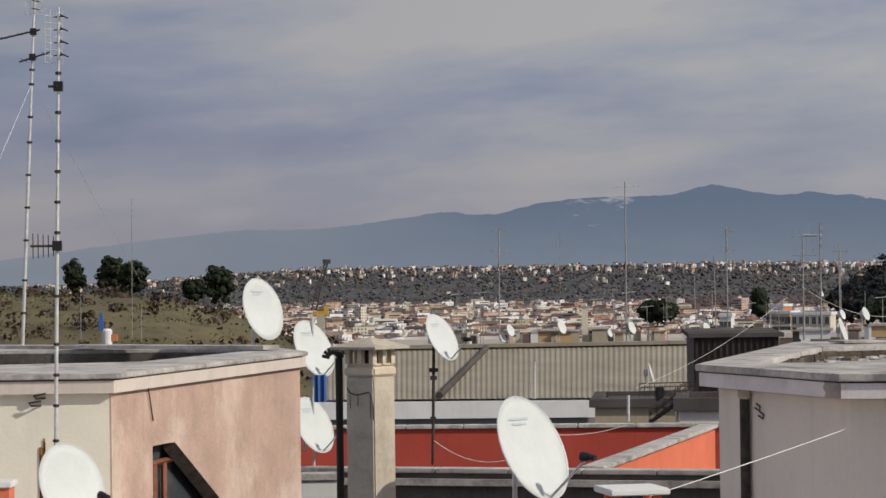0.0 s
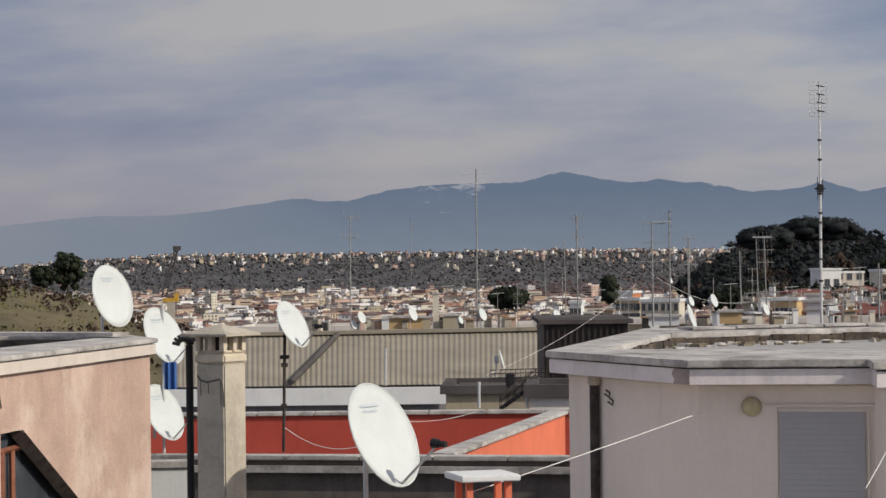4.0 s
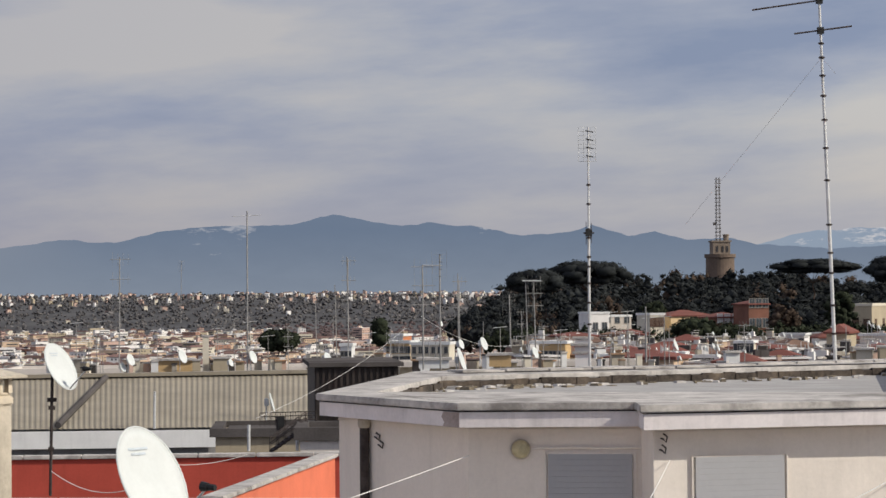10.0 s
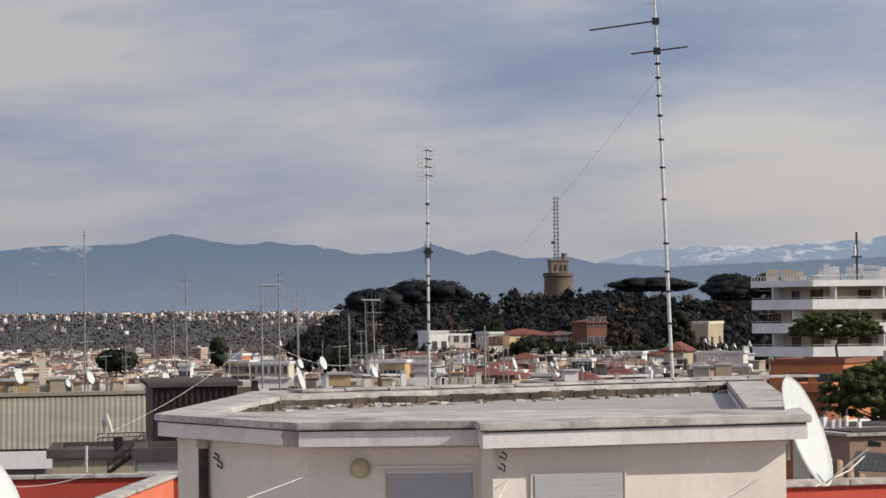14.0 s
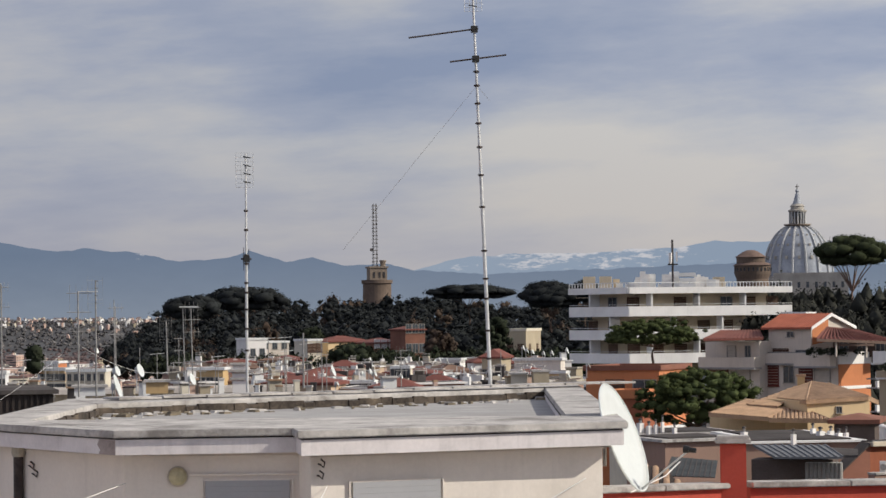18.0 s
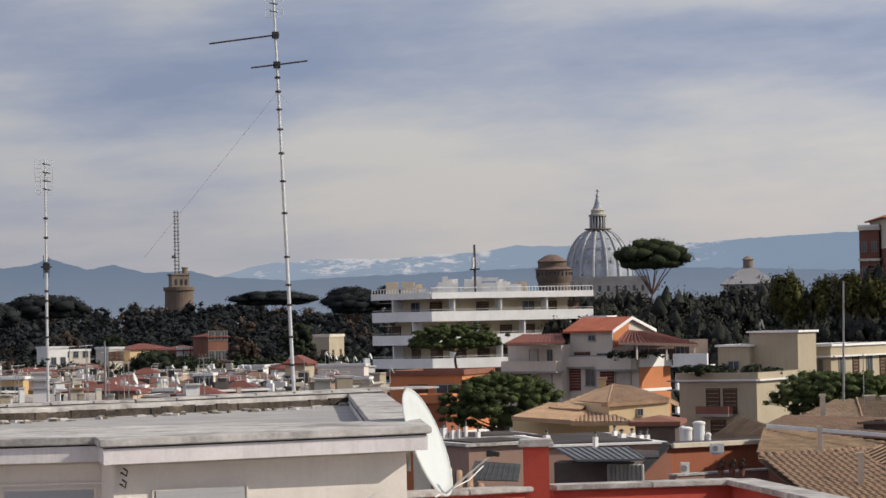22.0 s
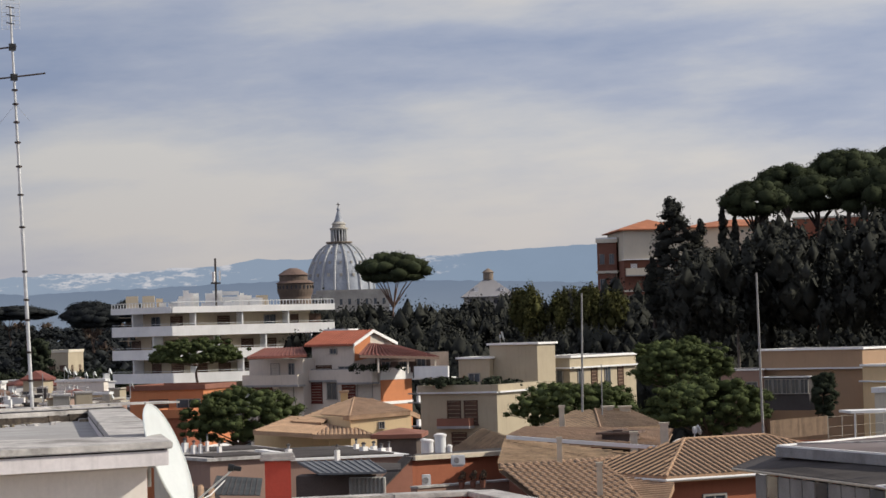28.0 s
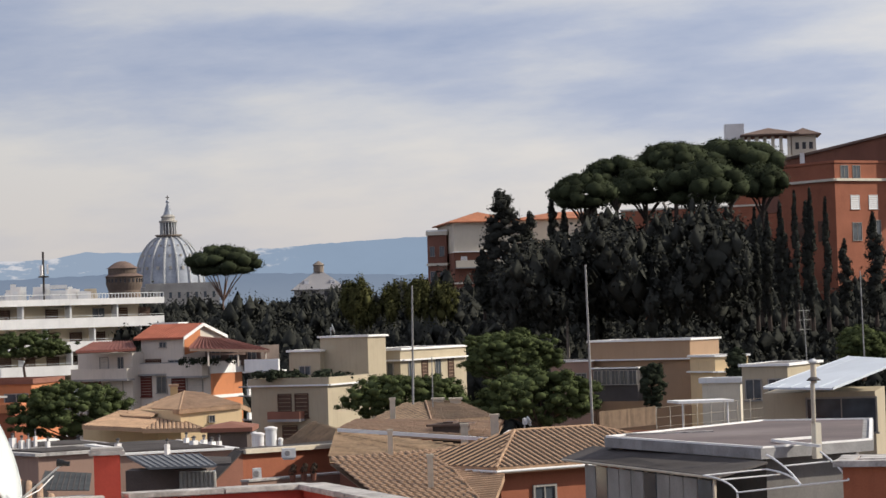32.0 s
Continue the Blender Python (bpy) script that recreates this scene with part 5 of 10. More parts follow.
pole_thing("dish_pole", (-0.197, 38.199, 19.082), (-0.154, 38.2, 21.081), 0.024, "darksteel", "dark steel dish pole standing on the parapet", "pole", ((0.72, 0.14), (0.66, 0.1), (0.35, 0.09)))
pole_thing("dish_pole", (-1.998, 38.148, 19.067), (-1.994, 38.148, 21.364), 0.022, "steel", "galvanised dish pole carrying two dishes", "pole", ((0.75, 0.1), (0.3, 0.1)))

mast((-6.287, 37.476, 20.994), (-6.045, 37.516, 26.411), 0.035, (0.09, 0.18, 0.29, 0.38, 0.47, 0.56, 0.63, 0.72, 0.76), "tall leaning aerial mast with guy wires behind the stair house",
     (("yagi", 0.865, ((-1.0, 0.1, -0.20), (0.1, 0, 0.03), 9, 0.3, False)), ("yagi", 0.795, ((-0.2, 0.0, -0.07), (0.26, 0, 0.07), 3, 0.5, False)), ("panel", 0.96, (0.5, 20))),
     ((0.72, (-6.711, 35.369, 22.588)), (0.72, (-5.372, 44.678, 21.898))))
mast((-3.92, 25.298, 20.316), (-3.842, 25.31, 24.722), 0.026, (0.01, 0.09, 0.16, 0.23, 0.34, 0.46, 0.485, 0.555, 0.625, 0.695, 0.76, 0.85), "aerial mast fixed to the cream wall",
     (("panel", 0.935, (0.54, 60)), ("yagi", 0.455, ((-0.27, 0.0, 0.0), (0.04, 0, 0), 6, 0.22, True)), ("yagi", 0.82, ((-0.1, 0.0, 0.0), (0.02, 0, 0), 2, 0.2, False))))
mast((7.859, 37.178, 20.928), (7.868, 37.177, 24.56), 0.028, (0.18, 0.27, 0.35, 0.42, 0.46, 0.54, 0.575, 0.68, 0.76), "slim aerial mast with a grid panel at its top",
     (("panel", 0.93, (0.52, 5)), ("yagi", 0.56, ((-0.08, 0, 0), (0.08, 0, 0), 2, 0.3, True))))
mast((11.256, 35.771, 21.006), (11.069, 35.829, 26.964), 0.036, (0.07, 0.14, 0.22, 0.27, 0.34, 0.45, 0.53, 0.6, 0.66, 0.71, 0.755, 0.79, 0.82), "tall aerial mast leaning slightly, with two long aerials",
     (("yagi", 0.897, ((-1.02, 0.0, -0.15), (0.06, 0, 0.01), 12, 0.2, False)), ("yagi", 0.822, ((-0.40, 0.0, -0.05), (0.48, 0, 0.07), 8, 0.2, False)), ("panel", 0.985, (0.5, -20))),
     ((0.755, (10.019, 39.757, 23.165)), (0.755, (11.398, 36.041, 25.287))))


def cable(pts, r, label, name="cable", mname="cable"):
    g = Geo().path(pts, r * 0.65, 6)
    return solid(name, g, mname, label, "cable")


def sag(a, b, drop, n=10):
    a, b = Vector(a), Vector(b)
    return [a.lerp(b, i / n) - Vector((0, 0, drop * 4 * (i / n) * (1 - i / n))) for i in range(n + 1)]


cable(sag((3.863, 23.866, 20.487), (1.355, 19.453, 20.18), 0.01), 0.0065, "taut white clothes line fixed to the wall")
cable(sag((5.575, 22.819, 20.469), (4.232, 18.523, 20.239), 0.01), 0.0065, "taut white clothes line fixed beside the shutter")
cable(sag((8.247, 23.156, 20.446), (6.46, 20.507, 20.204), 0.01), 0.007, "thin grey clothes line fixed to the wall", mname="steel")
cable(sag((-0.174, 37.9, 19.471), (0.979, 37.487, 19.214), 0.16), 0.009, "slack white aerial cable hanging over the red parapet")
cable(sag((2.032, 45.955, 19.007), (3.356, 46.379, 19.149), 0.06), 0.008, "slack white aerial cable hanging over the red parapet")
cable(sag((3.786, 49.856, 19.65), (9.474, 69.356, 21.195), 0.2), 0.006, "long pale overhead cable to a far roof")
cable(sag((10.15, 71.281, 21.48), (15.874, 88.589, 20.272), 0.3), 0.010, "pale overhead cable between aerials")


def white_cap():
    p = (1.435, 19.447, 20.306)
    t = thing("low_chimney", (p[0], p[1], 18.2), 12, "small flat concrete chimney cap on red posts", "chimney")
    z = p[2] - 18.2
    part("cap", Geo().box((0, 0, z - 0.03), (0.474, 0.5, 0.05)), "white", t, bevel=0.008)
    for x, y in ((-0.15, -0.15), (0.17, -0.12), (-0.15, 0.15), (0.17, 0.15)):
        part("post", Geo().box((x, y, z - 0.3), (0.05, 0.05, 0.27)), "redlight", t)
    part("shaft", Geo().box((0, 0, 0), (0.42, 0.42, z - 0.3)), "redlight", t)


white_cap()


def small_red_corner():
    p = (-4.384, 24.104, 20.004)
    t = thing("parapet_wall", (p[0], p[1], 18.2), 0, "low red parapet end with a white coping", "parapet", "terrace parapets")
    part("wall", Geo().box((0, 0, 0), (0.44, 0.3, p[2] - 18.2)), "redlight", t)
    part("coping_stone", Geo().box((0, 0, p[2] - 18.2), (0.5, 0.36, 0.06)), "white", t, bevel=0.01)


small_red_corner()


# ---- the stretch of red parapet with a pillar, beside the second stair house ----
def red_parapet_right():
    a, b, c, e = (10.065, 28.261, 19.996), (12.118, 29.076, 19.946), (15.24, 29.27, 19.898), (13.245, 22.374, 20.027)
    b2 = (12.542, 29.222, 19.935)
    for p, q, lab in ((a, b, "red rendered parapet with a grey coping"), (b2, c, "red rendered parapet with a grey coping"), (c, e, "red parapet running forward under a broad grey coping")):
        o = Vector(((p[0] + q[0]) / 2, (p[1] + q[1]) / 2, 17.4))
        t = thing("parapet_wall", o, 0, lab, "parapet", "terrace parapets")
        A, B = Vector(p) - o, Vector(q) - o
        part("wall", beam(Geo(), A - Vector((0, 0, 0.07)), B - Vector((0, 0, 0.07)), 0.26, min(A.z, B.z) - 0.1), "red", t)
        n = max(2, int((B - A).length / 0.9))
        for i in range(n):
            part("coping_stone", beam(Geo(), A.lerp(B, i / n + 0.001), A.lerp(B, (i + 1) / n - 0.001), 0.42, 0.07), "slab", t, bevel=0.012)
    p = (12.278, 29.009, 20.437)
    t = thing("red_pillar", (p[0], p[1], 17.4), -22, "square red rendered pillar with a grey cap", "pillar")
    part("shaft", Geo().box((0, 0, 0), (0.319, 0.319, p[2] - 17.4)), "red", t, bevel=0.01)
    part("cap", Geo().box((0, 0, p[2] - 17.4), (0.439, 0.439, 0.05)).box((0, 0, p[2] - 17.35), (0.397, 0.397, 0.04)), "slab", t, bevel=0.008)
    g = Geo().prism([(9.5, 25.8), (24, 22), (24, 34), (9.5, 34.5)], 0, 17.6)
    solid("terrace_building", g, "feltdark", "lower roof terrace beside the stair house", "building")


red_parapet_right()
# ---- the grey corrugated roof and what stands about it ----
def corrugated_hall():
    rl, rr, el_, er = Vector((-5.386, 105.863, 18.781)), Vector((10.666, 105.462, 18.867)), Vector((-4.902, 95.875, 17.189)), Vector((9.631, 95.516, 17.145))
    o = Vector((el_.x, el_.y, 6.0))
    t = thing("hall", o, 0, "low hall with a grey corrugated roof and white eaves wall", "building")
    rl, rr, el_, er = rl - o, rr - o, el_ - o, er - o
    g, n = Geo(), int((er - el_).length / 0.2)
    nrm = (er - el_).cross(rl - el_).normalized()
    top, bot = [], []
    for i in range(n * 4 + 1):
        k = i / (n * 4)
        h = (0.0, 0.022, 0.022, 0.0)[i % 4]
        top.append(rl.lerp(rr, k) + nrm * h)
        bot.append(el_.lerp(er, k) + nrm * h)
    m = len(top)
    g.add(bot + top, [(i, i + 1, m + i + 1, m + i) for i in range(m - 1)])
    part("roof_sheet", g, "corr", t, "grey-green corrugated roof sheets")
    part("ridge_cap", beam(Geo(), rl + Vector((0, 0, 0.16)), rr + Vector((0, 0, 0.16)), 0.9, 0.14), "corr", t)
    lo = Vector((0, 0, -0.08))
    part("fascia_board", beam(Geo(), el_ + Vector((0, -0.15, -0.07)), er.lerp(el_, 0.27) + Vector((0, -0.15, -0.07)), 0.25, 0.648), "white", t, "white painted eaves board")
    part("wall", Geo().prism([(el_.x, el_.y + 0.1), (er.x, er.y + 0.1), (rr.x, rr.y + 9), (rl.x, rl.y + 9)], 0, min(el_.z, er.z) - 0.15), "greyroof", t)
    # a pipe up the slope, a thin pole
    a, b = Vector((-0.203, 95.8, 17.174)) - o, Vector((1.795, 105.485, 18.699)) - o
    part("roof_pipe", Geo().tube(a + nrm * 0.15, b + nrm * 0.15, 0.13, n=10), "slate", t)
    a, b = Vector((3.402, 95.439, 17.166)) - o, Vector((3.42, 95.439, 18.56)) - o
    part("vent_pole", Geo().tube(a, b, 0.045, n=8), "steel", t)


corrugated_hall()


def ribbed_shed():
    x, y, z, rz, w, dp, h = (9.494, 71.371, 17.428, -7.577, 2.397, 6.0, 2.63)
    t = thing("roof_shed", (x, y, z), rz + 4, "black corrugated-metal roof shed", "shed")
    part("wall", Geo().box((-w / 2, dp / 2, 0), (w, dp, h)), "blacksheet", t)
    g = Geo()
    k = int(w / 0.17)
    for i in range(k):
        g.box((-w + w * (i + 0.5) / k, -0.02, 0), (0.07, 0.05, h - 0.02))
    part("rib", g, "blacksheet", t, kind="stuff")
    part("roof", Geo().box((-w / 2, dp / 2, h), (w + 0.3, dp + 0.3, 0.12)), "slate", t)


ribbed_shed()


def stair_and_rails():
    # low plant room with a landing, a dark flight of steps and railings
    block("plant_room", (6.297, 65.699, 17.381, -5.474, 2.375, 4.0, 1.092), "beige", "low plant room with a dark overhanging roof", "building", roofm="slate", capm="slate", rim=0.22, skirt=4.0)
    block("plant_room", (6.851, 59.608, 17.794, -6.557, 1.282, 3.0, 0.91), "greywall", "low grey box on a roof", "building", roofm="slate", capm="slate", rim=0.3, skirt=4.0)
    p0, p1 = Vector((4.858, 62.812, 18.819)), Vector((6.261, 62.688, 18.849))
    t = thing("railing", p0, 0, "dark metal railing round a roof landing", "railing")
    v = p1 - p0
    hgt = 0.345
    for i in range(12):
        p = v * (i / 11)
        part("baluster", Geo().tube(p, p + Vector((0, 0, hgt)), 0.008, n=6), "darksteel", t)
    for k in (1.0, 0.72, 0.42):
        part("rail", Geo().tube(Vector((0, 0, hgt * k)), v + Vector((0, 0, hgt * k)), 0.012, n=6), "darksteel", t)
    a, b = Vector((5.049, 61.794, 18.242)), Vector((5.989, 62.212, 18.847))
    t = thing("outdoor_stair", a, 0, "steep dark metal stair to a roof landing", "stairs")
    v = b - a
    for s in (0.0, 0.45):
        part("stringer", Geo().tube(Vector((0, s, 0)), v + Vector((0, s, 0)), 0.03, n=4), "darksteel", t)
        for up in (0.34, 0.2):
            part("handrail", Geo().tube(Vector((0, s, up)), v + Vector((0, s, up)), 0.012, n=6), "darksteel", t)
        for i in range(6):
            part("baluster", Geo().tube(v * (i / 5) + Vector((0, s, 0)), v * (i / 5) + Vector((0, s, 0.34)), 0.009, n=5), "darksteel", t)
    for i in range(1, 9):
        p = v * (i / 9)
        part("tread", Geo().box((p.x, p.y + 0.22, p.z - 0.02), (0.13, 0.45, 0.02)), "darksteel", t)
    pole_thing("roof_post", (4.503, 61.836, 18.282), (4.512, 61.836, 18.921), 0.04, "steel", "short grey post on a flat roof", "pole")
    pole_thing("roof_post", (5.598, 60.743, 18.333), (5.606, 60.742, 18.919), 0.04, "steel", "short grey post on a flat roof", "pole")
    dish((5.743, 69.764, 19.145), 0.55, 100, 15, 0.6, arm=False, mark=False, label="grey satellite dish seen from its edge")
    g = Geo().box((0, 0, 0), (0.2, 0.3, 0.36))
    p = (5.376, 62.9, 18.815)
    t = thing("ventilator", (p[0], p[1], p[2] - 0.1), 0, "dark box ventilator on the roof landing", "ventilator")
    part("body", g, "slate", t, bevel=0.02)
    part("grille", Geo().box((0, -0.18, 0.08), (0.15, 0.03, 0.26)), "black", t)


stair_and_rails()

# the flat roofs past the hall, with their boxes, chimneys and small dishes
block("apartment_building", (12.98, 127.34, 17.328, -5.82, 15.833, 5.0, 1.03), "beige", "long flat-roofed apartment block behind the hall", "building", roofm="felt", capm="greywall", rim=0.3, skirt=14)
block("apartment_building", (26.624, 114.957, 18.025, -13.04, 15.658, 3.5, 0.793), "beige", "flat-roofed apartment block behind the stair house", "building", roofm="felt", capm="greywall", rim=0.25, skirt=14)


def roof_box(t_, B, m, label, cap="slab"):
    x, y, z, rz, w, dp, h = B
    t = thing("roof_chimney", (x, y, z), rz, label, "chimney", "rooftop chimneys")
    part("shaft", Geo().box((-w / 2, dp / 2, 0), (w, dp, h)), m, t)
    part("cap", Geo().box((-w / 2, dp / 2, h), (w * 1.18, dp * 1.18, 0.09)), cap, t)


roof_box(0, (6.187, 121.843, 18.488, -2.907, 1.756, 1.6, 0.602), "ochre", "squat ochre chimney block on a flat roof")
roof_box(0, (6.98, 121.8, 18.534, -3.28, 0.302, 0.4, 1.67), "cream", "slim cream chimney stack")
roof_box(0, (7.869, 120.744, 18.552, -3.729, 0.762, 0.7, 0.624), "beige", "beige chimney block on a flat roof")
roof_box(0, (6.516, 120.824, 18.54, -3.087, 0.381, 0.5, 0.543), "beige", "small beige chimney on a roof")
roof_box(0, (4.472, 119.917, 18.592, -2.136, 0.324, 0.4, 0.485), "white", "small white chimney on a roof")
roof_box(0, (16.745, 93.513, 19.382, -10.152, 0.833, 0.9, 0.426), "ochre", "ochre chimney block on a flat roof")
roof_box(0, (15.198, 98.838, 19.195, -8.742, 1.214, 0.9, 0.333), "white", "low white block on a flat roof")
def stacked_chimney():
    t = thing("roof_chimney", (8.608, 41.24, 20.815), -12, "white chimney with three stacked slab caps beside the mast", "chimney", "rooftop chimneys")
    part("shaft", Geo().box((0, 0, 0), (0.27, 0.3, 0.47)), "citywhite", t)
    for z, w in ((0.23, 0.36), (0.36, 0.42), (0.47, 0.36)):
        part("slab_cap", Geo().box((0, 0, z), (w, w, 0.045)), "slab", t, bevel=0.008)


stacked_chimney()
for pl, h in (((2.808, 118.967, 18.881), 0.455), ((3.16, 118.958, 19.225), 0.589), ((5.592, 118.869, 19.355), 0.669), ((8.368, 111.687, 19.449), 0.579),
              ((8.131, 77.575, 20.145), 0.421), ((14.584, 86.783, 20.392), 0.475), ((18.208, 96.294, 19.843), 0.463), ((14.431, 90.861, 20.305), 0.372), ((7.851, 118.741, 19.034), 0.375)):
    dish(pl, h, 128, 20, 0.7, arm=False, mark=False, label="small white satellite dish on a distant flat roof", group="rooftop dishes")
dish((12.562, 79.008, 20.023), 0.828, 110, 18, 0.6, arm=False, mark=False, label="large grey mesh satellite dish on a flat roof", group="rooftop dishes")


def roof_clutter():
    rng = random.Random(21)
    spots = [((-2.4, 123.977, 18.597), (12.177, 123.401, 18.504), 34), ((11.551, 115.423, 18.915), (25.927, 113.065, 18.795), 34), ((21.672, 92.495, 19.246), (29.816, 90.2, 19.446), 10)]
    for a, b, n in spots:
        a, b = Vector(a), Vector(b)
        for i in range(n):
            p = a.lerp(b, rng.random()) + Vector((0, rng.uniform(-2, 1), 0))
            w, h = rng.uniform(0.15, 0.6), rng.uniform(0.15, 0.65)
            t = thing("roof_chimney", (p.x, p.y, p.z - 0.5), rng.uniform(-30, 10), "small rendered chimney on a crowded flat roof", "chimney", "rooftop chimneys")
            part("shaft", Geo().box((0, 0, 0), (w, w * rng.uniform(0.6, 1.2), h + 0.5)), rng.choice(("cream", "beige", "white", "citypink", "concrete", "slate")), t)
            part("cap", Geo().box((0, 0, h + 0.5), (w * 1.2, w * 1.1, 0.07)), rng.choice(("slab", "slate", "tile")), t)
            if rng.random() < 0.45:
                thin_mast((p.x + 0.5, p.y, p.z - 0.5), (p.x + 0.5, p.y, p.z + rng.uniform(0.8, 2.6)), 0.03, "short grey aerial mast on a crowded roof", rng.choice(("comb", "yagi", "none")))


def thin_mast(foot, top, r, label, kind, m="poledull"):
    foot, top = Vector(foot), Vector(top)
    v = top - foot
    t = thing("aerial_mast", foot, 0, label, "aerial mast", "aerial masts")
    r *= 0.7
    part("pole", Geo().tube((0, 0, 0), v, r, r * 0.7, 6), m, t)
    s = r / 0.027
    if kind == "yagi":
        yagi(t, "steel", v * 0.97 + Vector((-0.42 * s, 0, -0.02)), v * 0.97 + Vector((0.42 * s, 0, 0.04)), 7, 0.3 * s)
    elif kind == "panel":
        g, gd = Geo(), []
        rods = panel_antenna(g, gd, (v.x, v.y), v.z - 0.3 * s, 0.8 * s, 10)
        a = part("grid_panel_aerial", g, m, t)
        for one in rods:
            part("rod", one, m, a)
        for one in gd:
            part("dipole", one, "black", a)
    elif kind == "comb":
        for k in (0.98, 0.8, 0.62):
            yagi(t, m, v * k + Vector((-0.3 * s, 0, 0)), v * k + Vector((0.35 * s, 0, 0)), 4, 0.4 * s, True)
    return t


for a, b, r, kind in (((2.532, 114.972, 18.937), (2.574, 114.971, 23.978), 0.055, "comb"), ((8.108, 111.706, 18.749), (8.132, 111.704, 25.934), 0.06, "yagi"), ((12.336, 109.306, 19.006), (12.354, 109.304, 23.75), 0.04, "comb"),
                      ((10.644, 229.75, 19.938), (10.719, 229.75, 25.518), 0.05, "panel"), ((10.773, 99.418, 19.238), (10.708, 99.425, 22.548), 0.035, "none"), ((10.498, 104.474, 19.109), (10.421, 104.482, 21.929), 0.03, "none"),
                      ((13.466, 94.041, 19.302), (13.46, 94.042, 23.257), 0.055, "comb"), ((14.107, 93.947, 19.296), (14.108, 93.947, 23.648), 0.055, "panel"), ((15.256, 96.805, 19.248), (15.245, 96.807, 22.949), 0.035, "none"),
                      ((-9.853, 79.391, 20.038), (-9.818, 79.395, 24.466), 0.02, "none"), ((18.274, 98.316, 19.975), (18.216, 98.327, 22.65), 0.04, "none"), ((18.583, 98.258, 19.972), (18.526, 98.269, 22.691), 0.04, "comb"),
                      ((18.492, 103.359, 19.883), (18.447, 103.367, 22.124), 0.05, "panel"), ((18.289, 77.881, 19.905), (18.294, 77.88, 21.665), 0.05, "none"), ((14.835, 93.834, 19.896), (14.824, 93.836, 22.669), 0.035, "comb"),
                      ((12.351, 109.304, 19.875), (12.317, 109.308, 23.817), 0.045, "none"), ((-10.016, 69.28, 20.306), (-10.001, 69.282, 21.552), 0.02, "none"), ((-7.18, 59.569, 20.458), (-7.17, 59.57, 21.261), 0.02, "none"),
                      ((44.865, 78.02, 18.951), (44.948, 77.972, 23.194), 0.06, "none"), ((40.225, 59.716, 18.712), (40.183, 59.744, 23.392), 0.055, "none"), ((46.485, 79.393, 18.757), (46.501, 79.383, 20.615), 0.03, "none"),
                      ((94.08, 116.829, 18.75), (94.01, 116.885, 21.823), 0.05, "comb"), ((77.336, 91.756, 19.323), (77.291, 91.793, 23.584), 0.05, "none")):
    thin_mast(a, b, r, "thin grey aerial mast rising from the rooftops", kind)
b1, b2 = (13.46, 94.042, 23.236), (14.184, 93.935, 23.225)
solid("aerial_crossbar", Geo().tube(b1, b2, 0.022, n=6), "steel", "pale crossbar joining two aerial masts", "aerial")
b1, b2 = (18.084, 98.351, 22.652), (18.813, 98.214, 22.643)
solid("aerial_crossbar", Geo().tube(b1, b2, 0.03, n=6), "steel", "pale crossbar joining two aerial masts", "aerial")


roof_clutter()


# ---- the grassy rise with its trees, and the crane ----
def grassy_rise():
    g, n, m = Geo(), 60, 24
    vs = []
    for i in range(n):
        az = -16 + 13.2 * i / (n - 1)
        for j in range(m):
            d = 150 + 150 * j / (m - 1)
            k = j / (m - 1)
            crest = np.interp(az, [-16, -10.011, -7.748, -6.226, -4.699, -3.423], [-0.404, -0.404, -0.437, -0.561, -0.929, -1.616])
            z = EYE + 250 * math.tan(radians(crest))
            z = z - 7.5 * (1 - step(0, 0.62, k)) - 10 * step(0.72, 1.0, k) + 0.5 * noise.noise((az * 2, d * 0.05, 3)) + 0.25 * noise.noise((az * 8, d * 0.2, 3))
            vs.append((d * math.sin(radians(az)), d * math.cos(radians(az)), z))
    g.add(vs, [(i * m + j, (i + 1) * m + j, (i + 1) * m + j + 1, i * m + j + 1) for i in range(n - 1) for j in range(m - 1)])
    solid("grassy_bank", g, "grass", "dry grassy bank with scrub", "bank", "structure", smooth=True)
    rng = np.random.default_rng(7)
    c = []
    pts = np.array(vs)
    for q in pts[rng.integers(0, len(pts), 260)]:
        s = rng.uniform(0.25, 1.0)
        c.append((q[0] + rng.normal(), q[1] + rng.normal(), q[2] + s * 0.4, s * 1.6, s * 1.6, s))
    p, d = tufts(rng, c, 45)
    tagged(leaves("scrub", p, 0.22, "leafbrown", None, 3, d), "low brown scrub on the grassy bank", "scrub", kind="stuff")
    c = [(q[0], q[1], q[2] + 0.15, 2.2, 2.2, 0.25) for q in pts[rng.integers(0, len(pts), 500)]]
    p, d = tufts(rng, c, 22)
    tagged(leaves("grass_tufts", p, 0.16, "grassblade", None, 4, None), "yellow-green grass tufts on the bank", "grass", kind="stuff")


M["grassblade"] = mat("grass_blades", (0.12, 0.115, 0.04), 0.9, var=0.3, scale=0.2, fine=3.0, island=0.5)
grassy_rise()
for pl, tr, w, h, sd in (((-36.27, 247.35, 19.852), 1.2, 2.474, 2.924, 1), ((-32.83, 247.84, 19.802), 1.2, 2.924, 3.486, 2), ((-30.133, 243.14, 19.597), 1.0, 3.416, 3.416, 3),
                         ((-22.81, 253.98, 18.177), 1.5, 3.326, 3.785, 4), ((-25.616, 258.74, 18.718), 1.0, 2.573, 2.456, 5)):
    tree("tree", pl, tr, w, h, "dark rounded evergreen tree on the grassy bank", "tree", lumps=20, per=130, leaf=0.17, mname="leafdark", flat=0.0, seed=sd, lump=0.75, group="trees on the bank")


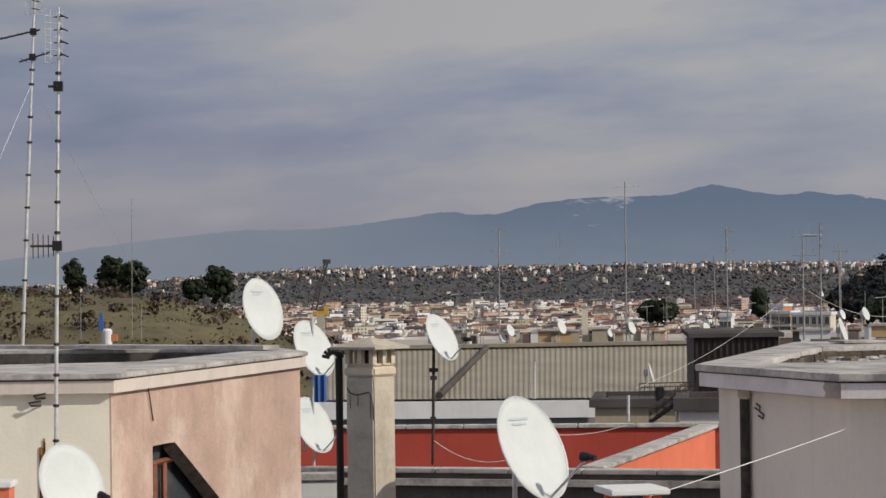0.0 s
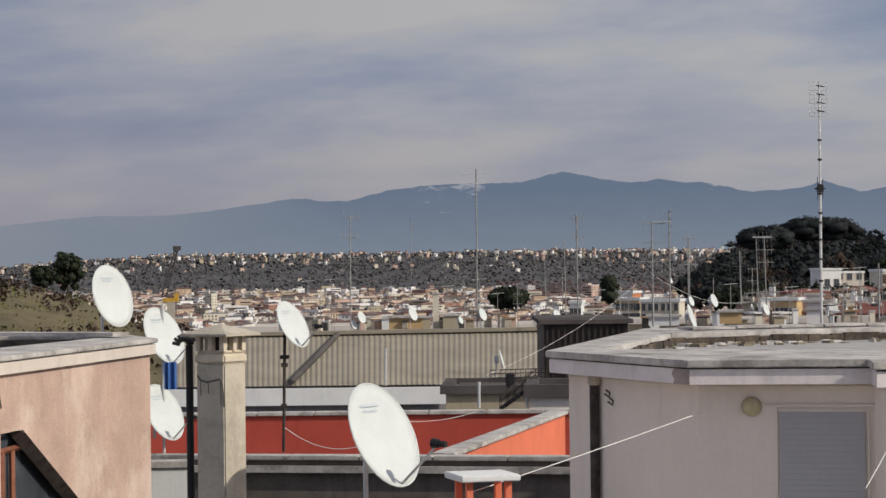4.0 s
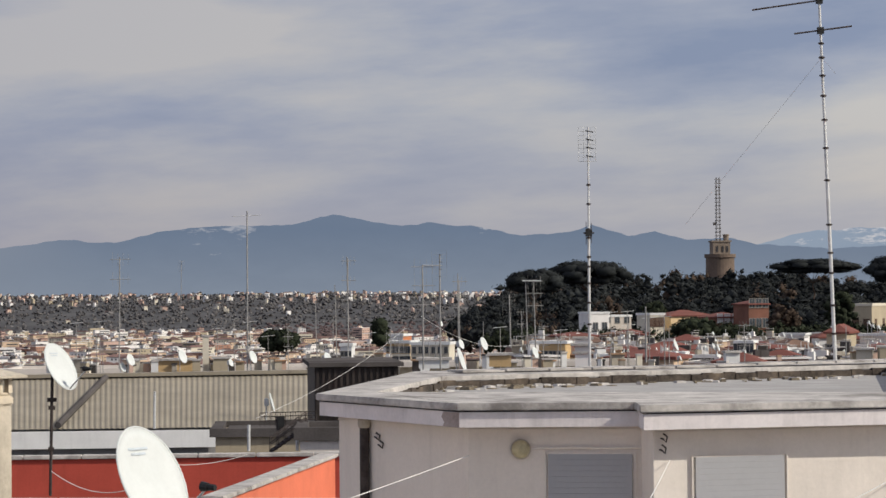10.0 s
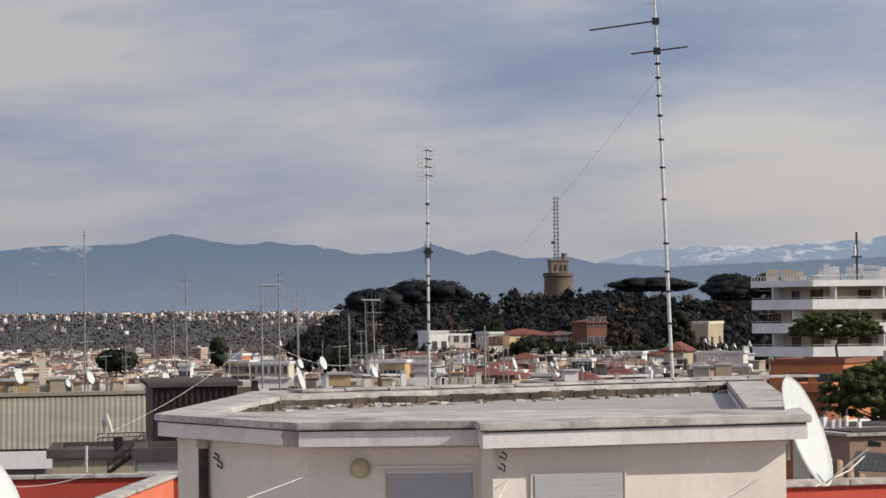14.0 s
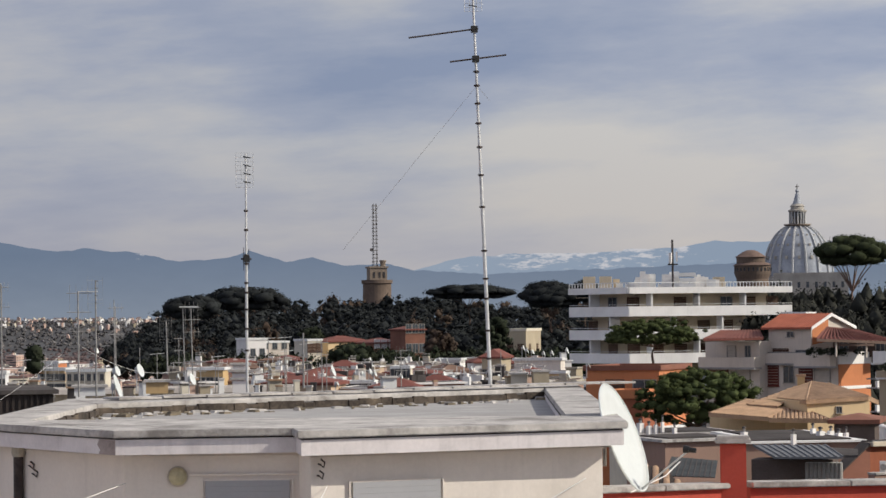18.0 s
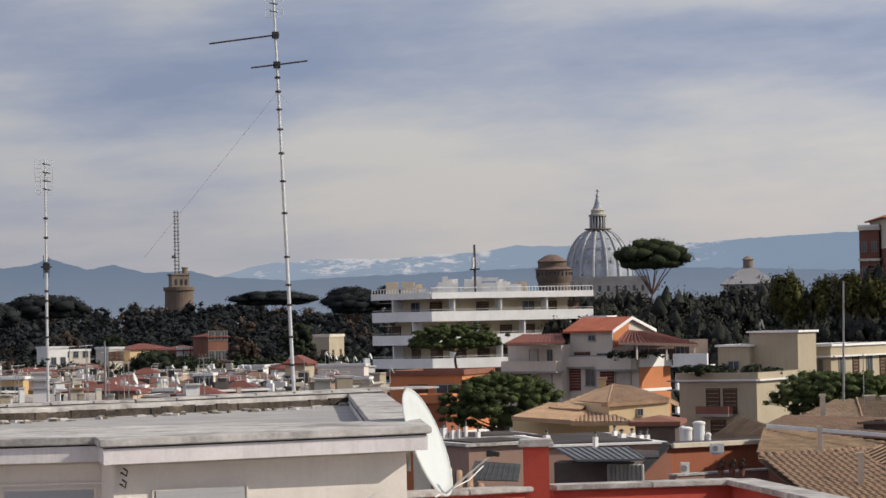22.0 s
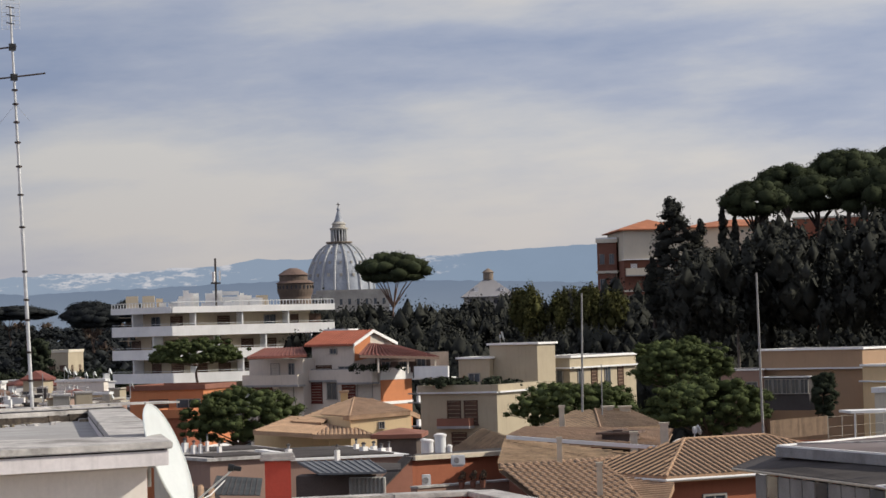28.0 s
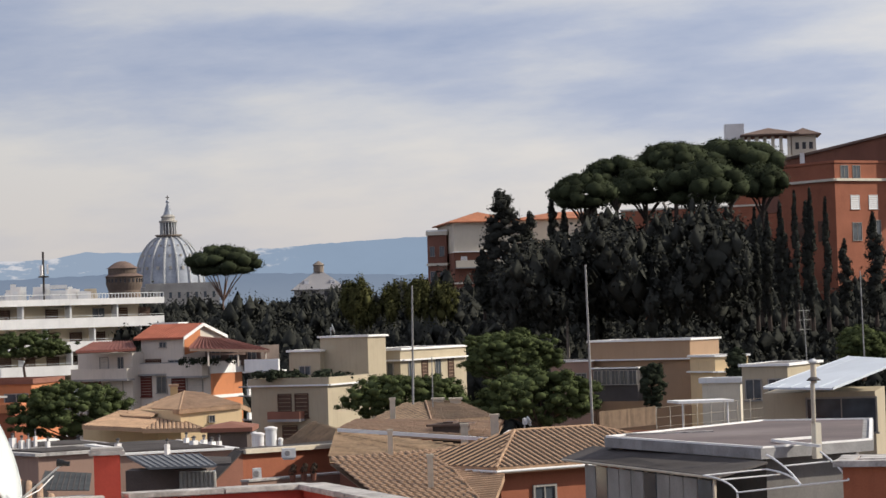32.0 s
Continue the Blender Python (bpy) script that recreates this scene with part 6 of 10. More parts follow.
def blue_winch():
    p = (-5.977, 44.601, 20.843)
    t = thing("water_tank", p, 0, "white roof tank with an orange box beside a blue cover", "tank")
    part("tank", Geo().lathe([(0.09, -0.3), (0.09, 0.2), (0.06, 0.24)], n=14), "white", t)
    part("box", Geo().box((0.13, 0, 0.02), (0.11, 0.1, 0.12)), "orange", t)
    part("cover", Geo().box((-0.12, 0.1, 0.22), (0.1, 0.05, 0.3), taper=0.5), "blue", t)
    p = (-1.807, 36.455, 20.145)
    t = thing("hanging_sheet", p, 0, "bright blue plastic sheet hanging on a roof", "sheet")
    g = Geo()
    w, h = 0.181, 0.394
    vs = [(-w / 2 + w * i / 6, 0.02 * math.sin(i * 2.3), h * j / 4) for j in range(5) for i in range(7)]
    vs += [(x, y + 0.02, z) for x, y, z in vs]
    fs = [(j * 7 + i, j * 7 + i + 1, j * 7 + i + 8, j * 7 + i + 7) for j in range(4) for i in range(6)]
    g.add(vs, fs + [tuple(k + 35 for k in f[::-1]) for f in fs])
    part("sheet", g, "blue", t)


blue_winch()


def crane():
    foot = Vector((-25.459, 519.38, 8.648))
    t = thing("tower_crane", foot, 0, "yellow construction crane with a dark raised jib", "crane")
    part("base", Geo().box((0, 0, 0), (1.6, 1.6, 4.912)), "concrete", t)
    g = Geo().box((0, 0, 4.912), (3.2, 1.6, 0.8)).box((1.2, 0, 5.7), (0.9, 1.2, 1.0))
    part("cab", g, "yellowpaint", t)
    a, b = Vector((-1.403, 0, 5.848)), Vector((-24.089, 519.44, 24.747)) - foot
    g = Geo()
    side = Vector((0.5, 0, 0))
    for s in (-1, 1):
        for y in (-0.5, 0.5):
            g.tube(a + side * s + Vector((0, y, 0)), b + side * s * 0.5 + Vector((0, y * 0.5, 0)), 0.16, n=4)
    for i in range(18):
        k = i / 18
        p, q = a.lerp(b, k), a.lerp(b, k + 1 / 18)
        g.tube(p - side, q + side, 0.08, n=4)
    part("jib", g, "slate", t)
    part("jib_head", Geo().box((b.x, 0, b.z - 0.6), (1.6, 1.0, 0.9)), "slate", t)


crane()


# ---- the town on the plain ----
def far_house(g, x, y, z, w, dp, h, rz, wi, ri, rng, floor=3.2, near=True, plain=False):
    """One far house: walls, roof, dark strips for loggia shade along its floors, and windows on the two sides towards
    the eye.
    """
    g.box((x, y, z - 4), (w, dp, h + 4), rz, wi)
    if ri == 6:
        g.hip((x, y, z + h), (w, dp), rz, min(w, dp) * 0.25, 0.4, 6)
    else:
        g.box((x, y, z + h), (w * 1.04, dp * 1.04, 0.35), rz, rng.choice((7, 7, 3)))
        for k in range(rng.choice((0, 1, 1, 2))):
            u, v = rng.uniform(-0.36, 0.36) * w, rng.uniform(-0.3, 0.3) * dp
            g.box((x + u, y + v, z + h + 0.3), (rng.uniform(1.2, 3.5), rng.uniform(1.2, 3.0), rng.uniform(1.0, 2.4)), rz, rng.choice((wi, 3, 0, 8)))
    ca, sa = math.cos(radians(rz)), math.sin(radians(rz))

    def on_front(u, zz, ww, hh, mi, out=0.06):
        lx, ly = u, -dp / 2 - out
        g.box((x + lx * ca - ly * sa, y + lx * sa + ly * ca, zz), (ww, 0.16, hh), rz, mi)

    band = rng.random()
    for fl in range(0 if plain else max(1, int(h / floor))):
        zz = z + 0.8 + fl * floor
        if band < 0.45:
            # dark strip that paints the shade in loggias under a pale parapet
            k = rng.uniform(0.55, 0.95)
            on_front(rng.uniform(-0.5, 0.5) * w * (1 - k), zz, w * k, floor * 0.45, 8)
        else:
            n = max(2, int(w / floor))
            for i in range(n):
                if rng.random() < 0.85:
                    on_front(-w / 2 + w * (i + 0.5) / n, zz, 0.42 * floor, 0.5 * floor, 8)
        n = max(1, int(dp / 3.6)) if near else 1
        for i in range(n):
            v = -dp / 2 + dp * (i + 0.5) / n
            lx, ly = w / 2 + 0.05, v
            g.box((x + lx * ca - ly * sa, y + lx * sa + ly * ca, zz), (0.12, 1.2, 0.5 * floor), rz, 8)


def far_town():
    rng = random.Random(11)
    g = Geo()
    mats = WALLS + ["cityroof", "cityflat", "citywin"]
    woods, bare = [], []
    # the plain
    d = 1250.0
    while d < 3480:
        a = -11.0 + rng.random()
        warm = rng.random() < 0.27
        while a < 12.5:
            x, y = d * math.sin(radians(a)), d * math.cos(radians(a))
            x, y = x + rng.uniform(-7, 7), y + rng.uniform(-10, 10)
            z = ground_z(x, y)
            long = rng.random() < 0.22
            w = rng.uniform(14, 26) if long else rng.uniform(5, 11)
            grove = step(4.2, 5.4, a) * (1 - step(9.2, 10.6, a)) * step(2750, 2900, d)
            if rng.random() < grove * 0.94:
                for k in range(2):
                    bare.append((x + rng.uniform(-9, 9), y + rng.uniform(-9, 9), z + 2.0, rng.uniform(4, 7), rng.uniform(4, 7), rng.uniform(2.0, 3.5)))
            elif rng.random() < 0.9:
                h = rng.choice((4, 5, 6, 6, 8, 9)) * (1.25 if long else 1.0)
                far_house(g, x, y, z, w, rng.uniform(5, 9), h, -a + rng.choice((-1, 1, 1)) * rng.uniform(8, 48), rng.choice((1, 1, 2, 5, 0, 3)) if warm else rng.choice((0, 3, 3, 2, 4, 1)), rng.choice((6, 6, 7, 7, 7)), rng, 2.6, d < 2200)
            if rng.random() < 0.34:
                woods.append((x + rng.uniform(-9, 9), y + rng.uniform(-9, 9), z + 2.2, rng.uniform(2, 4.5), rng.uniform(2, 4.5), rng.uniform(1.8, 3.2)))
            a += math.degrees((w + rng.uniform(0.5, 7)) / d)
        d += rng.uniform(17, 27) * (0.6 + d / 3200)
    # a few tall blocks that stand clear of the rest
    for a, d, w, h, m in ((-1.2, 2600, 18, 13, 1), (0.4, 2750, 26, 12, 1), (1.1, 2500, 22, 14, 2), (-3.1, 2450, 16, 12, 0), (2.4, 3000, 30, 11, 0), (-4.6, 2900, 24, 12, 2)):
        x, y = d * math.sin(radians(a)), d * math.cos(radians(a))
        far_house(g, x, y, ground_z(x, y), w, 11, h, -a + 22, m, 7, rng, 2.9)
    for a, d, w, dp, h, m in ((-1.9, 2640, 9, 9, 19, 0), (6.73, 3050, 16, 14, 19, 2)):
        x, y = d * math.sin(radians(a)), d * math.cos(radians(a))
        far_house(g, x, y, ground_z(x, y), w, dp, h, -a - 40, m, 7, rng, 2.9)
    # houses and villas scattered over the far hills, thickest along their brow
    for i in range(480):
        k = rng.random() ** 0.28
        a, d = rng.uniform(-9.5, 11), 3480 + 860 * k
        if a < -4 and rng.random() < 0.45 or d < 3880 and rng.random() < (0.25 if 3.0 < a < 7.0 else 0.8):
            continue
        x, y = d * math.sin(radians(a)), d * math.cos(radians(a))
        far_house(g, x, y, ground_z(x, y) + 2, rng.uniform(3, 8), 4, rng.choice((2, 2.5, 3, 4)), -a + rng.choice((-1, 1)) * rng.uniform(8, 45), rng.choice((0, 2, 2, 3, 3, 4)), rng.choice((6, 6, 7)), rng, 3.0, False, True)
    solid("far_town", g, mats, "crowded town of cream, pink and ochre houses on the plain", "town", "stuff")
    for i in range(9000):
        a, d = rng.uniform(-11, 15), 3300 + 1040 * rng.random()
        x, y = d * math.sin(radians(a)), d * math.cos(radians(a))
        r = rng.uniform(2.0, 5.0)
        (bare if 4.6 < a + 0.3 * math.sin(d * 0.03) < 9.9 and d < 3640 else woods if d > 3420 else []).append((x, y, ground_z(x, y) + 1.2, r, r, r * rng.uniform(0.55, 0.9)))
    nrng = np.random.default_rng(5)
    p, dd = tufts(nrng, woods, 2)
    tagged(leaves("hazy_far_woods", p, 0.6, "farleaf", None, 6, dd, jitter=0.3, cores=np.asarray(woods) * np.array((1, 1, 1, 1.4, 1.4, 1.5)), rough=0.8), "dark woods and garden trees among the far houses", "trees", kind="stuff")
    p, dd = tufts(nrng, bare, 6)
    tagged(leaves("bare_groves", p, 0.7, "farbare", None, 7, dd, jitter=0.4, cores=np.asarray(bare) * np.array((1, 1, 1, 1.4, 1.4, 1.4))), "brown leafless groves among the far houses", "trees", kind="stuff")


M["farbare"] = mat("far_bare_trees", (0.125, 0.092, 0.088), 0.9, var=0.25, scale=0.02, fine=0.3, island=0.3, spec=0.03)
far_town()


# ---- wooded hill with the radio tower ----
def wooded(name, label, spots, per, leaf, mname, seed, tall=1.0):
    rng = np.random.default_rng(seed)
    small = clumps(rng, spots, 9, 0.40) * np.array((1, 1, 1, 1, 1, tall))
    p, d = tufts(rng, small, per, 0.5)
    cores = np.concatenate([np.asarray(spots), small * np.array((1, 1, 1, 1.05, 1.05, 1.05))])
    tagged(leaves(name, p, leaf, mname, None, seed, d, jitter=0.6, cores=cores, rough=0.6), label, "trees", kind="stuff")


def hill_woods():
    rng = random.Random(4)
    prof = [(8.966, -0.369), (9.615, 0.009), (10.329, 0.362), (11.427, 0.554), (12.201, 0.713),
            (12.973, 0.548), (14.129, 0.495), (15.8, 0.577), (17.332, 0.493),
            (19.237, 0.532), (24.0, 0.45), (26.5, 0.5), (31, 0.5)]
    crest = lambda a: np.interp(a, [p[0] for p in prof], [p[1] for p in prof])
    dark, brown = [], []
    for i in range(900):
        a = rng.uniform(prof[0][0], 26.5)
        k = rng.random()
        d = 560 + 260 * k
        top = EYE + d * math.tan(radians(crest(a)))
        r = rng.uniform(3.0, 5.5)
        low = EYE + d * math.tan(radians(-0.688))
        z = low + (top - low) * (0.1 + 0.9 * k) - r * 0.6 + rng.uniform(-2.0, 1.2)
        (brown if rng.random() < 0.09 else dark).append((d * math.sin(radians(a)), d * math.cos(radians(a)), z, r, r, r * rng.uniform(0.6, 0.95)))
    wooded("hill_woods", "dark evergreen woods covering a garden hill", dark, 22, 0.28, "hillleaf", 21, 0.8)
    wooded("bare_trees", "brownish bare trees among the evergreens", [(x, y, z, a * 0.9, b * 0.9, c) for x, y, z, a, b, c in brown], 34, 0.24, "leafbrown", 22, 1.3)


hill_woods()


for pl, tr, w, h, sd, lf in (((124.056, 587.04, 20.458), 3.0, 20.242, 7.017, 11, 0.42), ((109.61, 579.73, 18.647), 3.0, 14.596, 6.635, 12, 0.42), ((181.313, 592.9, 21.417), 4.5, 23.008, 4.183, 13, 0.42),
                         ((200.26, 586.77, 19.52), 4.5, 16.733, 6.972, 14, 0.42), ((194.148, 567.72, 19.338), 4.0, 14.844, 6.072, 15, 0.42), ((201.81, 565.04, 20.551), 4.0, 8.097, 6.072, 16, 0.42)):
    umbrella(pl, tr + 1.2, w * 1.1, h * 0.85, "broad dark umbrella pine on the garden hill", "hillleaf", 0.2, 120, 30, sd, "hill pines", "bark", 0.4)


def radio_tower():
    p = (257.31, 966.33, 27.784)
    t = thing("radio_tower", p, 0, "old round brick tower with a lattice radio mast", "tower")
    s = 0.225
    part("drum", Geo().lathe([(26 * s, -12), (25 * s, 40 * s), (27.5 * s, 41 * s), (27.5 * s, 47 * s), (25 * s, 47 * s), (25 * s, 46 * s), (0.1, 46 * s)], n=28), "oldbrick", t)
    part("upper_storey", Geo().box((0, 0, 46 * s), (31 * s, 24 * s, 24 * s)), "travertinebrown", t)
    part("cornice", Geo().box((0, 0, 68 * s), (35 * s, 27 * s, 3 * s)), "travertinebrown", t)
    part("turret", Geo().lathe([(5 * s, 70 * s), (5 * s, 79 * s), (6 * s, 79.5 * s), (6 * s, 82 * s)], (11 * s, 0, 0), 12), "travertinebrown", t)
    for x in (-8, 2, 10):
        part("window", Geo().box((x * s, -12.3 * s, 51 * s), (3.2 * s, 0.3, 10 * s)), "citywin", t)
    g = Geo()
    for sx in (-1, 1):
        for sy in (-1, 1):
            g.tube((-3 * s + sx * 3.3 * s, sy * 3.3 * s, 66 * s), (-3 * s + sx * 2.6 * s, sy * 2.6 * s, 182 * s), 0.10, n=4)
    m = part("lattice_mast", g, "slate", t, "thin lattice radio mast")
    for i in range(17):
        z = 72 * s + i * 6.6 * s
        part("crossbar", Geo().box((-3 * s, 0, z), (9.5 * s, 1.2, 0.35)), "greyroof", m)
    part("mast_box", Geo().box((-9 * s, 0, 98 * s), (5 * s, 1.0, 5 * s)), "slate", m)


M["travertinebrown"] = mat("brown_stone", (0.25, 0.20, 0.155), 0.9, var=0.15, scale=0.1, fine=1.0)
radio_tower()


# ---- the great dome ----
def dome():
    p = (745.51, 1638.36, 44.974)
    s = 0.405
    t = thing("basilica_dome", (p[0], p[1], p[2]), 0, "great ribbed grey dome with a pale stone lantern", "dome")
    R0 = 60 * s
    prof = []
    for i in range(15):
        a = radians(76) * i / 14
        prof.append((R0 * math.cos(a) ** 0.86 if i else R0, (12 + 88 * math.sin(a) / math.sin(radians(76))) * s))
    zt, rt = prof[-1][1], prof[-1][0]
    part("shell", Geo().lathe(prof, n=48), "lead", t, smooth=True)
    part("drum", Geo().lathe([(64 * s, -60 * s), (60 * s, -20 * s), (60 * s, 2 * s), (64 * s, 3 * s), (64 * s, 8 * s), (61 * s, 9 * s), (61 * s, 13 * s)], n=48), "travertine", t)
    part("attic_ring", Geo().lathe([(63 * s, 9 * s), (63 * s, 12 * s), (59 * s, 14 * s)], n=48), "travertine", t)
    for i in range(16):
        a = 2 * math.pi * (i + 0.5) / 16
        g = Geo()
        for (r0, z0), (r1, z1) in zip(prof, prof[1:]):
            g.tube(((r0 + 0.4) * math.cos(a), (r0 + 0.4) * math.sin(a), z0), ((r1 + 0.4) * math.cos(a), (r1 + 0.4) * math.sin(a), z1), 0.95, 0.75, 6)
        part("rib", g, "ribstone", t, "pale raised dome rib")
        part("buttress", Geo().box((65.5 * s * math.cos(a), 65.5 * s * math.sin(a), -40 * s), (7 * s, 4 * s, 42 * s), math.degrees(a)), "travertine", t)
        b = 2 * math.pi * i / 16
        for k, sc in ((4, 1.0), (7, 0.8), (10, 0.6)):
            r, z = prof[k]
            part("dormer", Geo().box((r * math.cos(b) * 1.0, r * math.sin(b) * 1.0, z - 1.2), (1.7, 1.8 * sc, 2.3 * sc), math.degrees(b)), "travertine", t)
    part("gallery", Geo().lathe([(rt * 1.02, zt), (rt * 1.35, zt + 1.2), (rt * 1.35, zt + 4.5 * s), (rt * 1.1, zt + 4.6 * s)], n=32), "travertinebrown", t)
    lz = zt + 4 * s
    part("lantern_core", Geo().lathe([(10 * s, lz), (10 * s, lz + 22 * s)], n=20), "citywin", t)
    for i in range(16):
        a = 2 * math.pi * i / 16
        part("lantern_column", Geo().tube((13.5 * s * math.cos(a), 13.5 * s * math.sin(a), lz), (13.5 * s * math.cos(a), 13.5 * s * math.sin(a), lz + 22 * s), 0.55, n=6), "ribstone", t)
    part("lantern_cornice", Geo().lathe([(16 * s, lz + 22 * s), (16.5 * s, lz + 25 * s), (12 * s, lz + 26 * s), (11.5 * s, lz + 31 * s), (13 * s, lz + 32 * s), (9 * s, lz + 36 * s)], n=24), "travertine", t)
    part("spire", Geo().lathe([(9 * s, lz + 35 * s), (6 * s, lz + 42 * s), (3.4 * s, lz + 52 * s), (2 * s, lz + 56 * s)], n=16), "lead", t)
    part("ball", Geo().lathe([(0.2 * s, lz + 55 * s), (2.9 * s, lz + 57 * s), (3.2 * s, lz + 58.5 * s), (2.4 * s, lz + 61 * s), (0.2, lz + 62 * s)], n=12), "lead", t)
    part("cross", Geo().box((0, 0, lz + 61 * s), (0.5, 0.5, 9 * s)).box((0, 0, lz + 66 * s), (2.6, 0.45, 0.5)), "slate", t)
    q = (754.6, 1612.13, 55.397)
    block("basilica_roof", (760.04, 1587.43, 38.776, -25.584, 51.459, 40.0, 11.47), "travertine", "pale stone attic of the basilica below the dome", "building", roofm="lead", capm="travertine", rim=2.0, skirt=30,
          wins=[("f", 4.0 + 6 * i, 3.0, 2.0, 4.0, "glass") for i in range(9)])


# rib stone lightened for the same haze
M["ribstone"] = mat("hazy_pale_rib_stone", (0.44, 0.44, 0.43), 0.8, var=0.1, scale=0.1, fine=0.8)
dome()


def round_tower():
    p = (457.48, 1055.09, 34.38)
    s = 0.259
    t = thing("round_tower", p, 0, "round brown brick tower with a low tiled roof", "tower")
    part("drum", Geo().lathe([(29 * s, -14), (28 * s, 18 * s), (31 * s, 26 * s), (32 * s, 30 * s), (32 * s, 42 * s), (33 * s, 43 * s)], n=32), "oldbrick", t)
    part("lower_roof", Geo().lathe([(35 * s, 42 * s), (26 * s, 47 * s)], n=32), "slatered", t)
    part("upper_drum", Geo().lathe([(25 * s, 46 * s), (25 * s, 56 * s), (27 * s, 57 * s)], (-3 * s, 0, 0), n=28), "oldbrick", t)
    part("upper_roof", Geo().lathe([(28 * s, 56.5 * s), (14 * s, 66 * s), (6 * s, 69 * s)], (-3 * s, 0, 0), n=28), "slatered", t)
    for i in range(14):
        a = math.pi * (1 + i / 13.0)
        part("window", Geo().box((32.2 * s * math.cos(a), 32.2 * s * math.sin(a), 32 * s), (0.6, 2.6 * s, 6 * s), math.degrees(a)), "citywin", t)


M["slatered"] = mat("brown_roof_tiles", (0.17, 0.115, 0.09), 0.9, var=0.2, scale=0.2, fine=1.5)
round_tower()


def cupola_house():
    p = (354.98, 672.01, 30.414)
    s = 0.171
    t = thing("villa_with_cupola", p, -27, "grey villa with a hipped slate roof and cupola", "house")
    part("wall", Geo().box((0, 0, -10), (88 * s, 80 * s, 8 * s + 10)), "travertine", t)
    part("roof", Geo().hip((0, 0, 8 * s), (88 * s, 80 * s), 0, 34 * s, 1.0), "cityflat", t)
    part("cupola", Geo().lathe([(9 * s, 38 * s), (9 * s, 50 * s), (11 * s, 51 * s), (6 * s, 55 * s), (1 * s, 58 * s)], n=14), "travertinebrown", t)
    for x in (-30, -10, 12, 32):
        part("window", Geo().box((x * s, -40.4 * s, -5 * s), (7 * s, 0.3, 10 * s)), "citywin", t)
    for x in (-22, 24):
        part("dormer", Geo().box((x * s, -26 * s, 14 * s), (8 * s, 14 * s, 10 * s)), "citywhite", t)


cupola_house()
M["slatebrown"] = mat("brown_tile_roof", (0.20, 0.125, 0.09), 0.85, var=0.2, scale=0.6, island=0.2)
M["tanpink"] = mat("pinkish_tan_render", (0.33, 0.215, 0.165), 0.85, var=0.08, scale=0.3, streak=0.15)
# ---- the houses between the stair house and the garden hill ----


def fw(B, n, zs, st="glass", w=1.0, h=1.4):
    """Rows of n windows along the front of block B at the heights zs."""
    return [("f", B[4] * (i + 0.5) / n, z, w, h, st) for z in zs for i in range(n)]


def sw(B, n, zs, st="glass", w=1.0, h=1.4):
    return [("s", B[5] * (i + 0.5) / n, z, w, h, st) for z in zs for i in range(n)]


